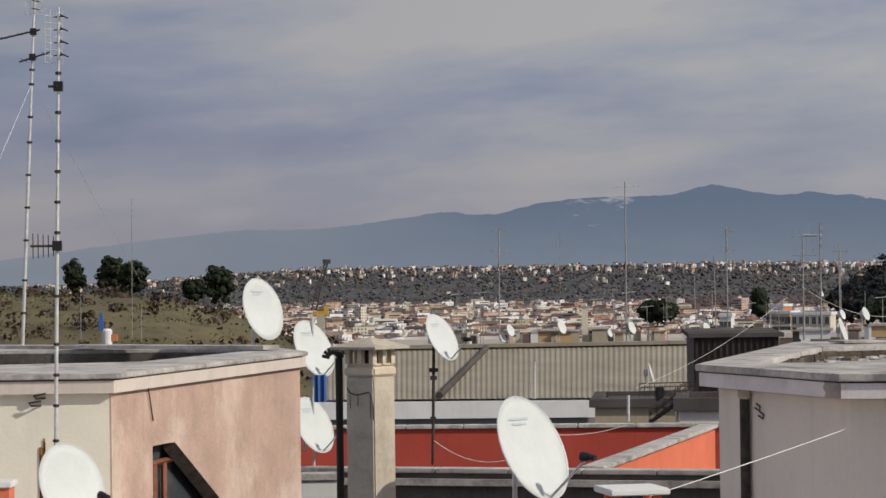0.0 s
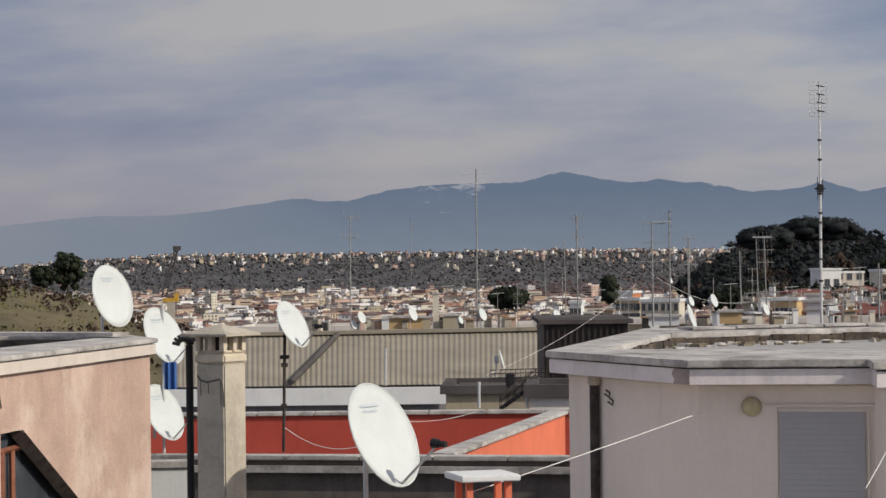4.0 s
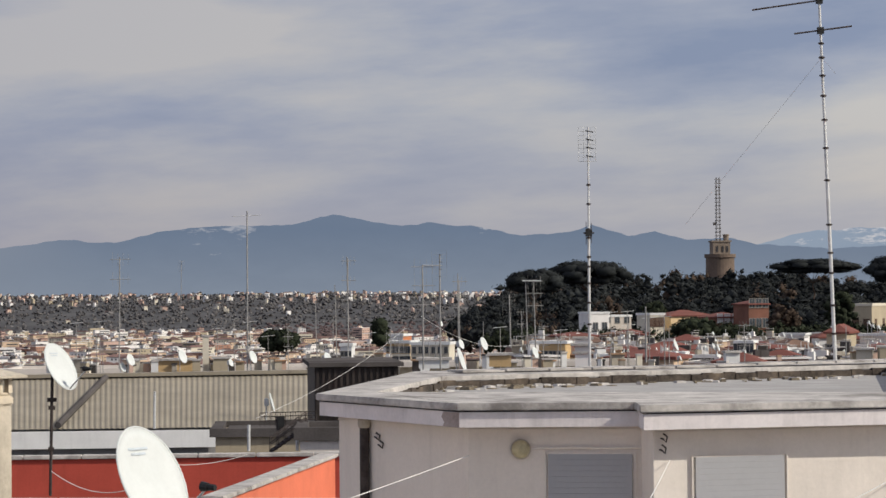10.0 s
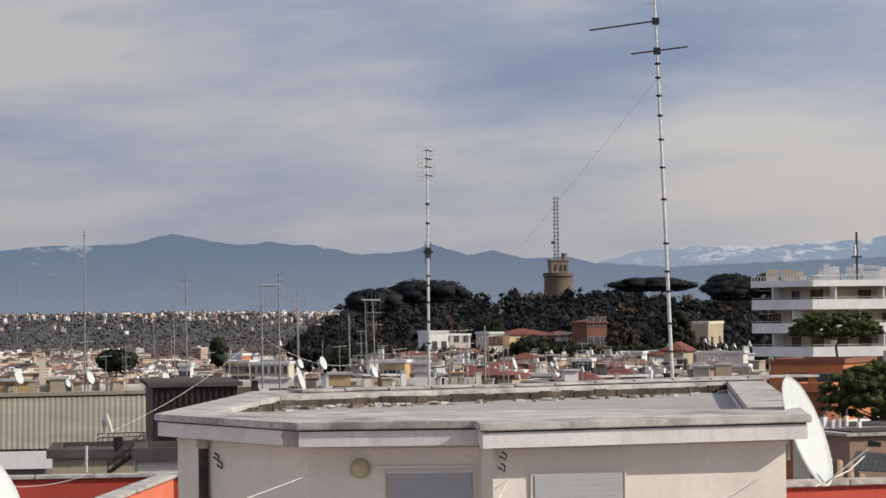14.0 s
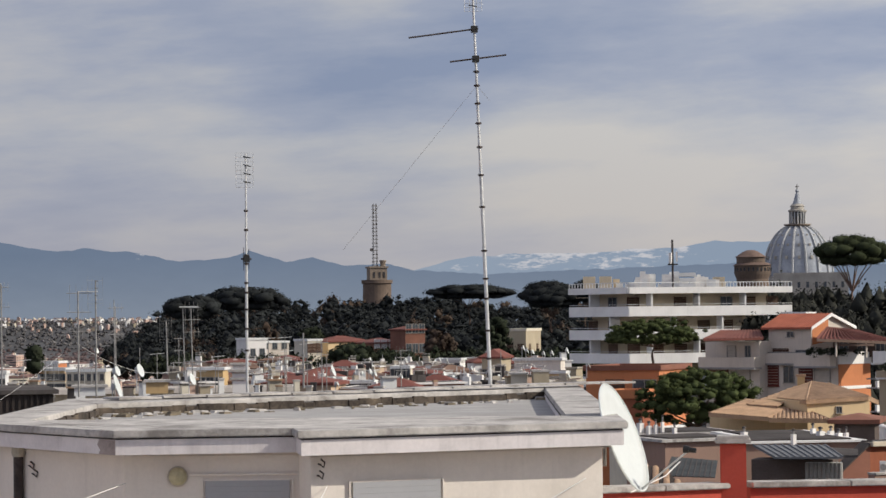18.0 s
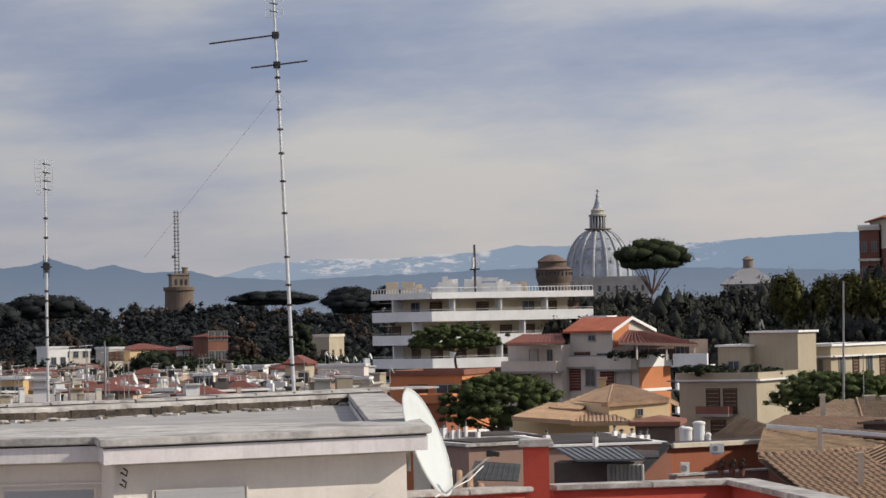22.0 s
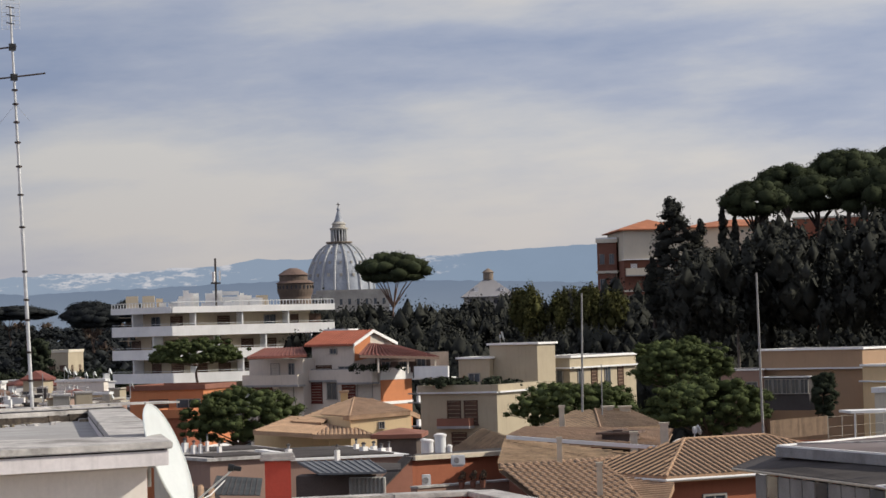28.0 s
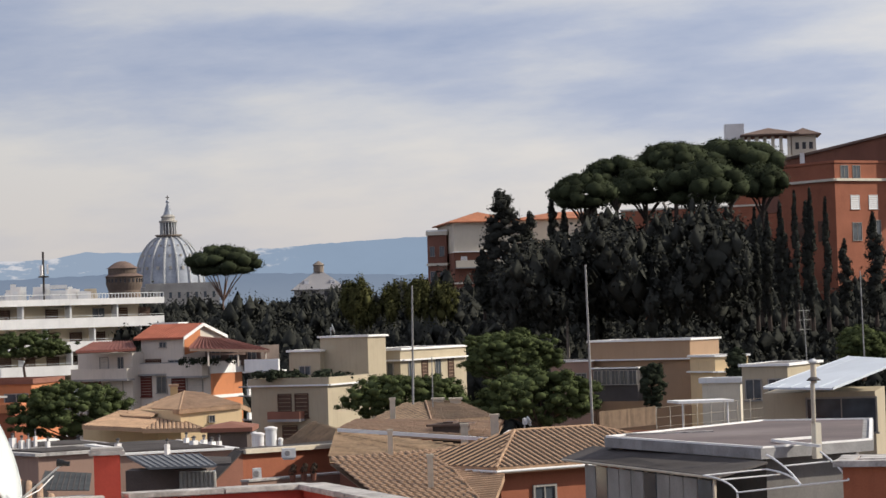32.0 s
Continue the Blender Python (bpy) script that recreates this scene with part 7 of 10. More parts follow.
def mid_houses():
    B = (101.593, 386.884, 14.86, 12, 7.2, 6.0, 3.9)
    block("house", B, "yellow", "yellow house with a red hipped roof below the wood", "house", "hip", "dullred", fw(B, 4, (1.0,), "shutter") + sw(B, 4, (1.0,), "shutter"), rise=0.83, over=0.25, skirt=2.5)
    B = (104.025, 375.871, 16.839, 12, 5.0, 6.0, 1.7)
    block("house", B, "brickdull", "brick-red house with a red hipped roof", "house", "hip", "dullred", fw(B, 4, (1.0,), "white"), rise=0.72, over=0.25, skirt=2.5)
    B = (106.065, 370.102, 16.139, 12, 3.4, 5.0, 4.4)
    block("house", B, "brickdull", "tall brick-coloured house among bare trees", "house", "hip", "dullred", fw(B, 3, (1.0, 4.0), "glass"), rise=0.50, over=0.25, skirt=2.5)
    B = (95.934, 419.162, 15.98, 12, 5.3, 6.0, 2.6)
    block("house", B, "villa", "pale house with stepped terraces under the wood", "house", "flat", "greyroof", fw(B, 3, (1.5,)) + sw(B, 3, (1.5,)), skirt=2.5)
    B = (91.802, 418.039, 15.43, 12, 3.4, 5.0, 3.7)
    block("house", B, "citywhite", "upper white storey of a terraced house", "house", "flat", "greyroof", fw(B, 2, (0.8,)), skirt=2.5)
    B = (93.13, 383.864, 16.264, 12, 2.4, 5.0, 2.8)
    block("house", B, "cream", "cream house beside the yellow one", "house", "flat", "greyroof", fw(B, 3, (1.0,), "shutter"), skirt=2.5)
    B = (75.014, 321.36, 13.659, -28.139, 4.994, 5.735, 3.185)
    block("house", B, "cream", "long pale house with a red tiled roof", "house", "hip", "dullred", fw(B, 5, (0.8,), "glass"), rise=0.66, over=0.25)
    B = (144.348, 436.76, 14.355, -33.288, 3.963, 10.793, 5.578)
    block("house", B, "beige", "square ochre house with a cornice among trees", "house", "flat", "greyroof", fw(B, 2, (1.0,), "shutter", 1.2, 2.2) + sw(B, 2, (1.0,), "shutter", 1.2, 2.2), rim=0.5, capm="cream")
    B = (44.989, 326.92, 13.011, -22.835, 3.073, 4.875, 3.114)
    block("house", B, "ochre", "orange-ochre apartment house with pale bands", "building", "flat", "greyroof", fw(B, 5, (0.5, 1.8), "glass", 0.9, 0.9) + sw(B, 2, (0.5,)), bands=((1.4, 0.25, 0.15, "cream"),))
    B = (48.122, 356.77, 11.964, -25.682, 2.895, 4.192, 4.651)
    block("house", B, "orange", "tall orange house with light window bands", "building", "flat", "greyroof", fw(B, 4, (0.6, 2.2, 3.8), "white", 0.8, 0.9), bands=((2.0, 0.2, 0.15, "cream"), (3.6, 0.2, 0.15, "cream")))
    B = (45.595, 296.51, 13.586, -18.742, 4.659, 3.886, 2.866)
    block("house", B, "cream", "cream apartment house with rows of windows", "building", "flat", "greyroof", fw(B, 6, (0.6, 1.8), "glass", 0.5, 0.8))
    B = (31.783, 278.19, 15.188, -16.518, 1.279, 2.176, 1.563)
    block("house", B, "white", "white house front with dark windows", "building", "flat", "greyroof", fw(B, 3, (0.4,), "glass", 0.4, 0.6))
    # red tiled roofs in the hollow
    for B, rise in (((40.703, 144.372, 16.851, -27.745, 2.587, 2.434, 1.073), 1.0), ((44.541, 148.462, 16.659, -28.7, 3.029, 2.515, 1.211), 1.2), ((52.996, 182.459, 16.739, -28.196, 3.277, 3.083, 1.104), 1.0), ((70.022, 219.08, 16.604, -29.725, 1.851, 4.23, 1.845), 1.4)):
        block("house", B, "beige", "low house with a weathered red tiled roof", "house", "hip", "dullred", fw(B, 3, (0.2,), "glass", 0.6, 0.7), rise=rise * 0.5, over=0.25, group="red-roofed houses")
    for B, m, lab in (((49.409, 162.662, 17.275, -26.896, 1.941, 2.202, 0.759), "citywhite", "white roof terrace room with dishes"), ((47.059, 168.554, 17.758, -25.599, 1.119, 1.813, 0.978), "cream", "cream attic room on a tiled roof"),
                      ((68.616, 198.474, 15.867, -29.071, 3.933, 2.176, 2.751), "greywall", "grey flat-roofed house crowded with dishes"), ((69.265, 229.79, 16.94, -26.774, 2.192, 3.108, 1.286), "citywhite", "white flat-roofed house with dishes"),
                      ((41.3, 164.907, 17.161, -24.06, 2.64, 1.541, 0.952), "citypink", "low pinkish flat-roofed house"), ((36.15, 155.863, 17.294, -23.058, 2.375, 2.072, 0.897), "cream", "low cream flat-roofed house"),
                      ((42.012, 159.562, 17.1, -24.751, 1.771, 1.71, 0.887), "beige", "low beige flat-roofed house"), ((35.541, 176.456, 17.166, -21.388, 2.466, 2.331, 1.536), "ochre", "low ochre house with a roof terrace"),
                      ((62.32, 179.489, 16.66, -29.148, 1.649, 1.723, 1.265), "yellow", "low yellow attic room"), ((57.749, 175.756, 16.824, -28.189, 1.774, 1.917, 1.152), "citypink", "low pinkish attic with a tiled edge")):
        block("house", B, m, lab, "house", "flat", "feltdark", fw(B, 4, (0.3,), "glass", 0.6, 0.7), rim=0.2)
    rng = random.Random(3)
    # small houses crowded between the larger ones
    for i in range(120):
        k = i / 119
        d = 290 - 140 * k
        a = 10.624 + (19.435 - 10.624) * rng.random()
        el = -0.897 + (-1.474 - -0.897) * k + rng.uniform(-0.06, 0.06)
        w, dp, h = rng.uniform(1.6, 4.6), rng.uniform(2, 4), rng.uniform(2, 3)
        z = EYE + d * math.tan(radians(el))
        hip = rng.random() < 0.27
        B = (d * math.sin(radians(a)), d * math.cos(radians(a)), z - h, -a - rng.choice((12, 14, -20)), w, dp, h)
        block("house", B, rng.choice(("cream", "citywhite", "white", "citypink", "beige", "tanpink", "cityochre", "brickdull", "citywhite")), "small house with a tiled roof among crowded roofs" if hip else "small flat-roofed house among crowded roofs", "house", "hip" if hip else "flat",
              rng.choice(("dullred", "slatebrown")) if hip else "slate", fw(B, max(1, int(w / 1.6)), (h - 1.4,), rng.choice(("glass", "shutter", "white")), 0.55, 0.8), rise=rng.uniform(0.3, 0.6), over=0.2, rim=0.12, skirt=4, capm=rng.choice(("citywhite", "slab", "concrete")), group="crowded houses")
        for j in range(3):
            u = rng.uniform(-w, 0)
            if j == 2:
                if rng.random() < 0.5:
                    ca, sa = math.cos(radians(B[3])), math.sin(radians(B[3]))
                    dish((B[0] + u * ca - sa, B[1] + u * sa + ca, z + 0.35), rng.uniform(0.35, 0.55), 124 + rng.uniform(-14, 14), 20, 0.6, arm=False, mark=False, label="small white satellite dish on a crowded roof", group="rooftop dishes")
                continue
            b2 = thing("roof_box", (B[0], B[1], z), B[3], "small pale box or tank on a crowded roof", "roof box", "roof boxes")
            s = rng.uniform(0.25, 0.7)
            part("case", Geo().box((u, 1.0, -0.3), (s, 0.5, s * rng.uniform(0.6, 1.4) + 0.3)), rng.choice(("white", "citywhite", "slate", "concrete")), b2)
            part("lid", Geo().box((u, 1.0, s + 0.15), (s * 1.1, 0.55, 0.06)), "slab", b2) if s > 0.5 else part("feed_pipe", Geo().tube((u, 0.9, -0.3), (u, 0.9, s * 1.5 + 0.2), 0.03, n=5), "steel", b2)
    # dishes and short masts over these roofs
    for p, h in (((64.168, 194.698, 19.684), 0.8), ((64.465, 194.6, 19.453), 0.8), ((64.893, 194.458, 19.357), 0.7), ((65.747, 194.171, 19.212), 0.8), ((66.388, 193.953, 19.251), 0.8), ((67.54, 193.554, 19.421), 0.9), ((62.875, 189.86, 18.225), 0.8),
                 ((63.419, 189.679, 18.22), 0.8), ((40.273, 154.849, 18.65), 0.7), ((40.758, 154.722, 18.753), 0.8), ((41.034, 154.649, 18.678), 0.7), ((39.638, 160.168, 18.787), 1.3), ((48.307, 173.397, 19.167), 0.7), ((64.681, 220.72, 18.401), 0.9),
                 ((65.318, 220.53, 18.343), 0.9), ((48.394, 157.743, 18.809), 0.6), ((29.791, 197.769, 19.977), 0.8), ((50.617, 141.202, 19.269), 0.7), ((32.919, 146.343, 18.608), 0.5), ((33.866, 135.842, 18.55), 0.5)):
        dish(p, h * 0.6, 120 + rng.uniform(-10, 10), 20, 0.8, arm=False, mark=False, label="small white satellite dish over the tiled roofs", group="rooftop dishes")
    # a belt of dark garden trees between the crowded roofs and the houses under the wood
    belt = []
    for i in range(95):
        a, d = rng.uniform(9.6, 19.6), rng.uniform(330, 372)
        r = rng.uniform(1.2, 2.6)
        z = EYE + d * math.tan(radians(-1.02 + rng.uniform(-0.16, 0.10)))
        belt.append((d * math.sin(radians(a)), d * math.cos(radians(a)), z, r, r, r * 0.9))
    wooded("garden_trees", "dark garden trees among the houses below the wood", belt, 46, 0.16, "leafdark", 23)
    # loose trees in the hollow
    for p, tr, w, h, sd in (((81.863, 319.68, 15.061), 1.0, 6.68, 3.34, 31), ((101.335, 345.44, 14.298), 1.0, 4.858, 6.072, 32), ((102.016, 428.01, 16.781), 1.0, 4.948, 3.464, 33), ((114.778, 362.25, 15.764), 1.0, 5.128, 6.837, 34), ((23.783, 278.99, 15.275), 1.5, 5.038, 1.889, 35), ((41.188, 327.42, 15.774), 0.6, 1.93, 3.34, 36)):
        tree("tree", p, tr, w, h, "dark garden tree between the houses", "tree", lumps=22, per=110, leaf=0.26, mname="leafdark" if sd != 32 else "leafbrown", flat=0.0, seed=sd, lump=1.3)


mid_houses()


# ---- the white terraced apartment house ----
def white_terraces():
    # the near corner lies to one side: a short face to one hand, a long one to the other
    p = (105.726, 280.75, 14.009)
    az = 20.635
    t = thing("terraced_apartment_house", (p[0], p[1], p[2] - 8), -az, "long white apartment house with continuous terrace balconies", "building")
    k = 8.0
    S = 0.067
    fl = 42 * S
    top = 168 * S + k
    LW, RW = 108 * S, 296 * S
    plan = [(-LW, 8.0), (0, 0), (RW, 8.5), (RW - 4, 20), (-LW + 6, 20)]
    back = inset(plan, 2.3)
    if sum(back[i][0] * back[(i + 1) % 5][1] - back[(i + 1) % 5][0] * back[i][1] for i in range(5)) < 0:
        back = back[::-1]
    at_ = lambda a, b, u, h: (Vector((a[0], a[1], h)).lerp(Vector((b[0], b[1], h)), u))
    rng = random.Random(5)
    for i in range(4):
        z0 = top - (i + 1) * fl
        part("storey", Geo().prism(back, z0, z0 + fl - 0.25), "ochrepale" if i < 2 else "beige", t)
        part("terrace_floor", Geo().prism(plan, z0 - 0.25, z0), "white", t)
        hh = 0.95
        for a, b in ((plan[0], plan[1]), (plan[1], plan[2])):
            part("terrace_parapet", beam(Geo(), (a[0], a[1], z0 + hh), (b[0], b[1], z0 + hh), 0.16, hh + 0.25), "whitewarm", t)
            part("hand_rail", Geo().tube((a[0], a[1], z0 + hh + 0.22), (b[0], b[1], z0 + hh + 0.22), 0.03, n=6), "steel", t)
        for s0, s1, n in ((plan[0], plan[1], 3), (plan[1], plan[2], 7)):
            ang = math.degrees(math.atan2(s1[1] - s0[1], s1[0] - s0[0]))
            nx, ny = -(s1[1] - s0[1]), s1[0] - s0[0]
            l = math.hypot(nx, ny)
            nx, ny = nx / l, ny / l
            for j in range(n):
                if rng.random() < 0.2:
                    continue
                q = at_(s0, s1, (j + 0.5) / n, z0)
                window(t, "f", 0, 0, 1.6, 2.05, rng.choice(("shutter", "shutter", "glass"))).matrix_basis = pose(q.x + nx * 2.26, q.y + ny * 2.26, z0 + 0.05, 0, 0, ang)
                if rng.random() < 0.4:
                    part("awning", Geo().box((q.x + nx * 1.0, q.y + ny * 1.0, z0 + fl - 0.75), (2.2, 1.1, 0.07), ang), "ochrepale", t, "rolled pale awning")
            for j in range(n - 1):
                q = at_(s0, s1, (j + 1) / n, z0)
                if j % 2 == i % 2:
                    part("partition", Geo().box((q.x + nx * 0.9, q.y + ny * 0.9, z0), (0.18, 1.6, fl - 0.3), ang), "whitewarm", t)
    zr = top
    part("roof", Geo().prism(plan, zr - 0.25, zr + 0.1), "greyroof", t)
    for a, b, n in ((plan[0], plan[1], 20), (plan[1], plan[2], 50)):
        A, B2 = Vector((a[0], a[1] + 0.1, zr + 1.0)), Vector((b[0], b[1] + 0.1, zr + 1.0))
        rl = part("roof_rail", beam(Geo(), A, B2, 0.08, 0.08), "white", t)
        part("roof_kerb", beam(Geo(), A - Vector((0, 0.1, 0.6)), B2 - Vector((0, 0.1, 0.6)), 0.4, 0.75), "whitewarm", t)
        for i in range(n + 1):
            q = A.lerp(B2, i / n)
            part("post", Geo().box((q.x, q.y, zr + 0.4), (0.09, 0.08, 0.54)), "white", rl)
    for i in range(22):
        u = rng.uniform(-LW + 3, RW - 8)
        part("roof_clutter", Geo().box((u, 9 + 4 * rng.random(), zr), (rng.uniform(0.3, 1.2), 0.8, rng.uniform(0.8, 2.0))), rng.choice(("white", "white", "citywhite", "ochrepale")), t)
    # roof plant
    rng = random.Random(8)
    for i in range(11):
        u = 20 * S + 110 * S * rng.random()
        part("roof_unit", Geo().box((u, 9 + 5 * rng.random(), zr), (rng.uniform(0.6, 1.6), 1.0, rng.uniform(1.2, 2.6))), rng.choice(("white", "white", "citywhite")), t)
    part("white_tank", Geo().box((108 * S, 9, zr + 1.1), (30 * S, 2, 0.45)).box((108 * S, 9, zr + 1.75), (30 * S, 2, 0.45)).box((108 * S, 9, zr + 0.45), (30 * S, 2, 0.45)), "white", t, "stack of white roof tanks")
    for u in (-72, -42):
        part("roof_hut", Geo().box((u * S, 11, zr), (22 * S, 3, 1.9)), "ochrepale", t)
    p2 = 80 * S
    part("cell_mast", Geo().tube((p2, 5, zr), (p2, 5, zr + 92 * S), 0.13, n=8), "slate", t)
    for zz, ang in ((70, 0), (66, 120), (68, 240)):
        a = radians(ang)
        part("cell_panel", Geo().box((p2 + 0.5 * math.cos(a), 5 + 0.5 * math.sin(a), zr + (zz - 18) * S), (0.22, 0.3, 18 * S), ang), "citywhite", t)
    part("mast_platform", Geo().box((p2, 5, zr + 46 * S), (18 * S, 1.0, 0.18)), "slate", t)


M["ochrepale"] = mat("pale_ochre_render", (0.56, 0.47, 0.34), 0.85, var=0.08, scale=0.3, streak=0.15)
M["whitewarm"] = mat("warm_white_paint", (0.84, 0.82, 0.78), 0.8, var=0.06, scale=0.4, streak=0.15)
white_terraces()


# ---- the cream villa with red roofs ----
def sloped(name, pts, th, m, label, cat="roof"):
    """A sloping roof slab from its four corners, th thick."""
    g = Geo()
    vs = [Vector(p) for p in pts]
    g.add(vs + [v - Vector((0, 0, th)) for v in vs], [(0, 1, 2, 3), (7, 6, 5, 4), (0, 4, 5, 1), (1, 5, 6, 2), (2, 6, 7, 3), (3, 7, 4, 0)])
    return g


def villa():
    """A house on a corner: its long front lies in shade, its short side in the sun."""
    B = (83.397, 176.267, 14.223, -60, 7.7, 4.3, 4.92)
    h = B[6]
    t = block("villa", B, "villa", "cream villa with a sunlit orange side and brick-red shutters", "house", "none", "greyroof", skirt=6,
              wins=[("f", 3.0, h - 2.55, 1.3, 1.75, "red"), ("f", 6.4, h - 2.6, 1.7, 1.8, "red"), ("f", 1.45, h - 2.5, 1.5, 1.6, "plain"), ("f", 4.6, h - 2.3, 1.0, 1.3, "glass"),
                    ("f", 0.5, h - 4.7, 1.0, 1.4, "shutter"), ("f", 3.0, h - 5.2, 1.0, 1.4, "red")],
              balconies=(("f", 0.12, 3.5, h - 1.0, 0.9, 0.95, "villa"), ("f", 3.7, 7.6, h - 0.8, 0.3, 0.75, "villa")))
    k, D = 6 + h, B[5]
    part("orange_panel", Geo().box((0.03, D / 2, 0), (0.06, D - 0.04, k - 0.87)), "orange", t, "sunlit orange panel")
    part("white_band", Geo().box((0.07, D / 2, k - 0.87), (0.14, D + 0.1, 0.9)), "whitewarm", t)
    part("white_band", Geo().box((0.06, D / 2, k - 2.78), (0.12, D, 0.24)), "whitewarm", t)
    part("terrace_floor", Geo().box((-B[4] / 2, D / 2, k), (B[4], D, 0.06)), "greyroof", t)
    # the dark terrace under the canopy, with its back wall and planting
    L = (88.102, 176.9, 18.95, -48, 7.6, 4.0, 1.35)
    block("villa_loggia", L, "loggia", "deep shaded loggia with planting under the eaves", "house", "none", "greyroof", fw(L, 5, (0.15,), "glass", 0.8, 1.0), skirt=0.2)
    # upper storey under a gabled roof
    U = (82.424, 178.928, 18.4, -60, 4.05, 5.4, 2.72)
    u = block("villa_storey", U, "villa", "set-back upper storey of the villa under a low red gable", "house", "none", "greyroof", [("f", 1.95, 2.0, 0.7, 0.42, "glass"), ("f", 0.9, 0.2, 1.2, 0.8, "glass"), ("f", 2.9, 0.2, 1.5, 0.9, "shutter")], skirt=0.6)
    w, dp, z, rise = U[4], U[5], U[6] + 0.6, 0.95
    mid = dp * 0.44
    part("gable_wall", Geo().add([(0.0, 0, z), (0.0, dp, z), (0.0, mid, z + rise), (-0.25, 0, z), (-0.25, dp, z), (-0.25, mid, z + rise)], [(0, 1, 2), (5, 4, 3), (0, 3, 4, 1), (1, 4, 5, 2), (2, 5, 3, 0)]), "villa", u)
    part("orange_gable", Geo().add([(0.03, 0.12, z - 1.35), (0.03, mid - 0.1, z - 1.1), (0.03, mid - 0.1, z + rise - 0.25), (0.03, 0.12, z - 0.02), (-0.05, 0.12, z - 1.35), (-0.05, mid - 0.1, z - 1.1), (-0.05, mid - 0.1, z + rise - 0.25), (-0.05, 0.12, z - 0.02)],
                                     [(0, 1, 2, 3), (7, 6, 5, 4), (0, 4, 5, 1), (1, 5, 6, 2), (2, 6, 7, 3), (3, 7, 4, 0)]), "orange", u, "orange infill in the gable")
    for y0, z0 in ((-0.35, z - 0.12), (dp + 0.3, z - 0.1)):
        lo, hi = (y0, z0), (mid, z + rise)
        part("red_slope", sloped("red_slope", [(0.25, lo[0], lo[1] + 0.12), (-w - 0.5, lo[0], lo[1] + 0.12), (-w - 0.5, hi[0], hi[1] + 0.12), (0.25, hi[0], hi[1] + 0.12)], 0.14, "", ""), "redtile", u, "low slope of red tiles")
        part("verge_board", sloped("verge", [(0.33, lo[0], lo[1] + 0.15), (0.2, lo[0], lo[1] + 0.15), (0.2, hi[0], hi[1] + 0.15), (0.33, hi[0], hi[1] + 0.15)], 0.24, "", ""), "whitewarm", u)
    for i in range(17):
        x = -w - 0.45 + (w + 0.65) * i / 16
        part("roll_tile", Geo().tube((x, -0.36, z + 0.02), (x, mid, z + rise + 0.13), 0.05, n=5), "redtile", u)
    # canopy that leans against the gable and shelters the terrace
    q = [Vector(p) for p in ((83.574, 178.394, 21.142), (86.867, 180.15, 20.843), (87.503, 174.265, 19.955), (80.27, 173.314, 20.291))]
    o = q[3]
    t = thing("canopy_roof", o, 0, "dark red tiled canopy roof over the villa terrace", "roof")
    q = [p - o for p in q]
    # darker tile than the gable's, partly shade put into the colour
    part("slab", sloped("slab", [q[3], q[2], q[1], q[0]], 0.13, "", ""), "dullred", t)
    for i in range(19):
        e = i / 18
        part("roll_tile", Geo().tube(q[3].lerp(q[2], e) + Vector((0, 0, 0.02)), q[0].lerp(q[1], e) + Vector((0, 0, 0.02)), 0.055, n=5), "dullred", t)
    part("eave_board", beam(Geo(), q[3] + Vector((0, -0.06, 0.0)), q[2] + Vector((0, -0.06, 0.0)), 0.1, 0.2), "slatered", t)
    for e in (0.25, 0.62, 0.97):
        p = q[3].lerp(q[2], e)
        part("post", Geo().box((p.x, p.y + 0.2, p.z - 1.3), (0.12, 0.12, 1.25)), "villa", t)
    t = thing("awning", (82.435, 174.509, 19.886), 0, "brown rolled awning under the canopy", "awning")
    v = Vector((85.216, 174.282, 19.848)) - Vector((82.435, 174.509, 19.886))
    part("cloth", beam(Geo(), Vector((0, 0, 0)), v, 1.1, 0.05), "slatered", t)
    part("valance", beam(Geo(), Vector((0, -0.56, 0)), v + Vector((0, -0.56, 0)), 0.03, 0.18), "slatered", t)
    # white side balcony on a column, and the ends of those below it
    p, e, c = Vector((84.496, 172.408, 18.357)), Vector((85.908, 169.469, 18.41)), Vector((85.853, 169.497, 17.687))
    t = thing("balcony", p, 0, "white side balcony of the villa on a thin column", "balcony")
    part("wall", beam(Geo(), Vector((0, 0, 0.95)), e - p + Vector((0, 0, 0.9)), 0.16, 0.92), "whitewarm", t)
    part("floor", beam(Geo(), Vector((0.5, 0.6, 0.06)), e - p + Vector((0.5, 0.6, 0.06)), 1.3, 0.14), "whitewarm", t)
    part("column", Geo().box((c.x - p.x, c.y - p.y, c.z - p.z - 3.0), (0.2, 0.2, 3.75)), "whitewarm", t)
    for x, y, z in ((85.521, 173.576, 17.232), (85.504, 173.584, 16.538), (85.462, 173.604, 14.718)):
        t = thing("balcony", (x, y, z), -60, "short white balcony end on the villa corner", "balcony")
        part("wall", Geo().box((0, 0, 0), (0.2, 0.75, 0.5)), "whitewarm", t)
        part("floor", Geo().box((-0.4, 0, -0.1), (1.0, 0.75, 0.1)), "greyroof", t)
    # lower wing with its own red roof and a long terrace wall
    W = (79.172, 181.482, 14.2, -60, 5.3, 4.5, 5.85)
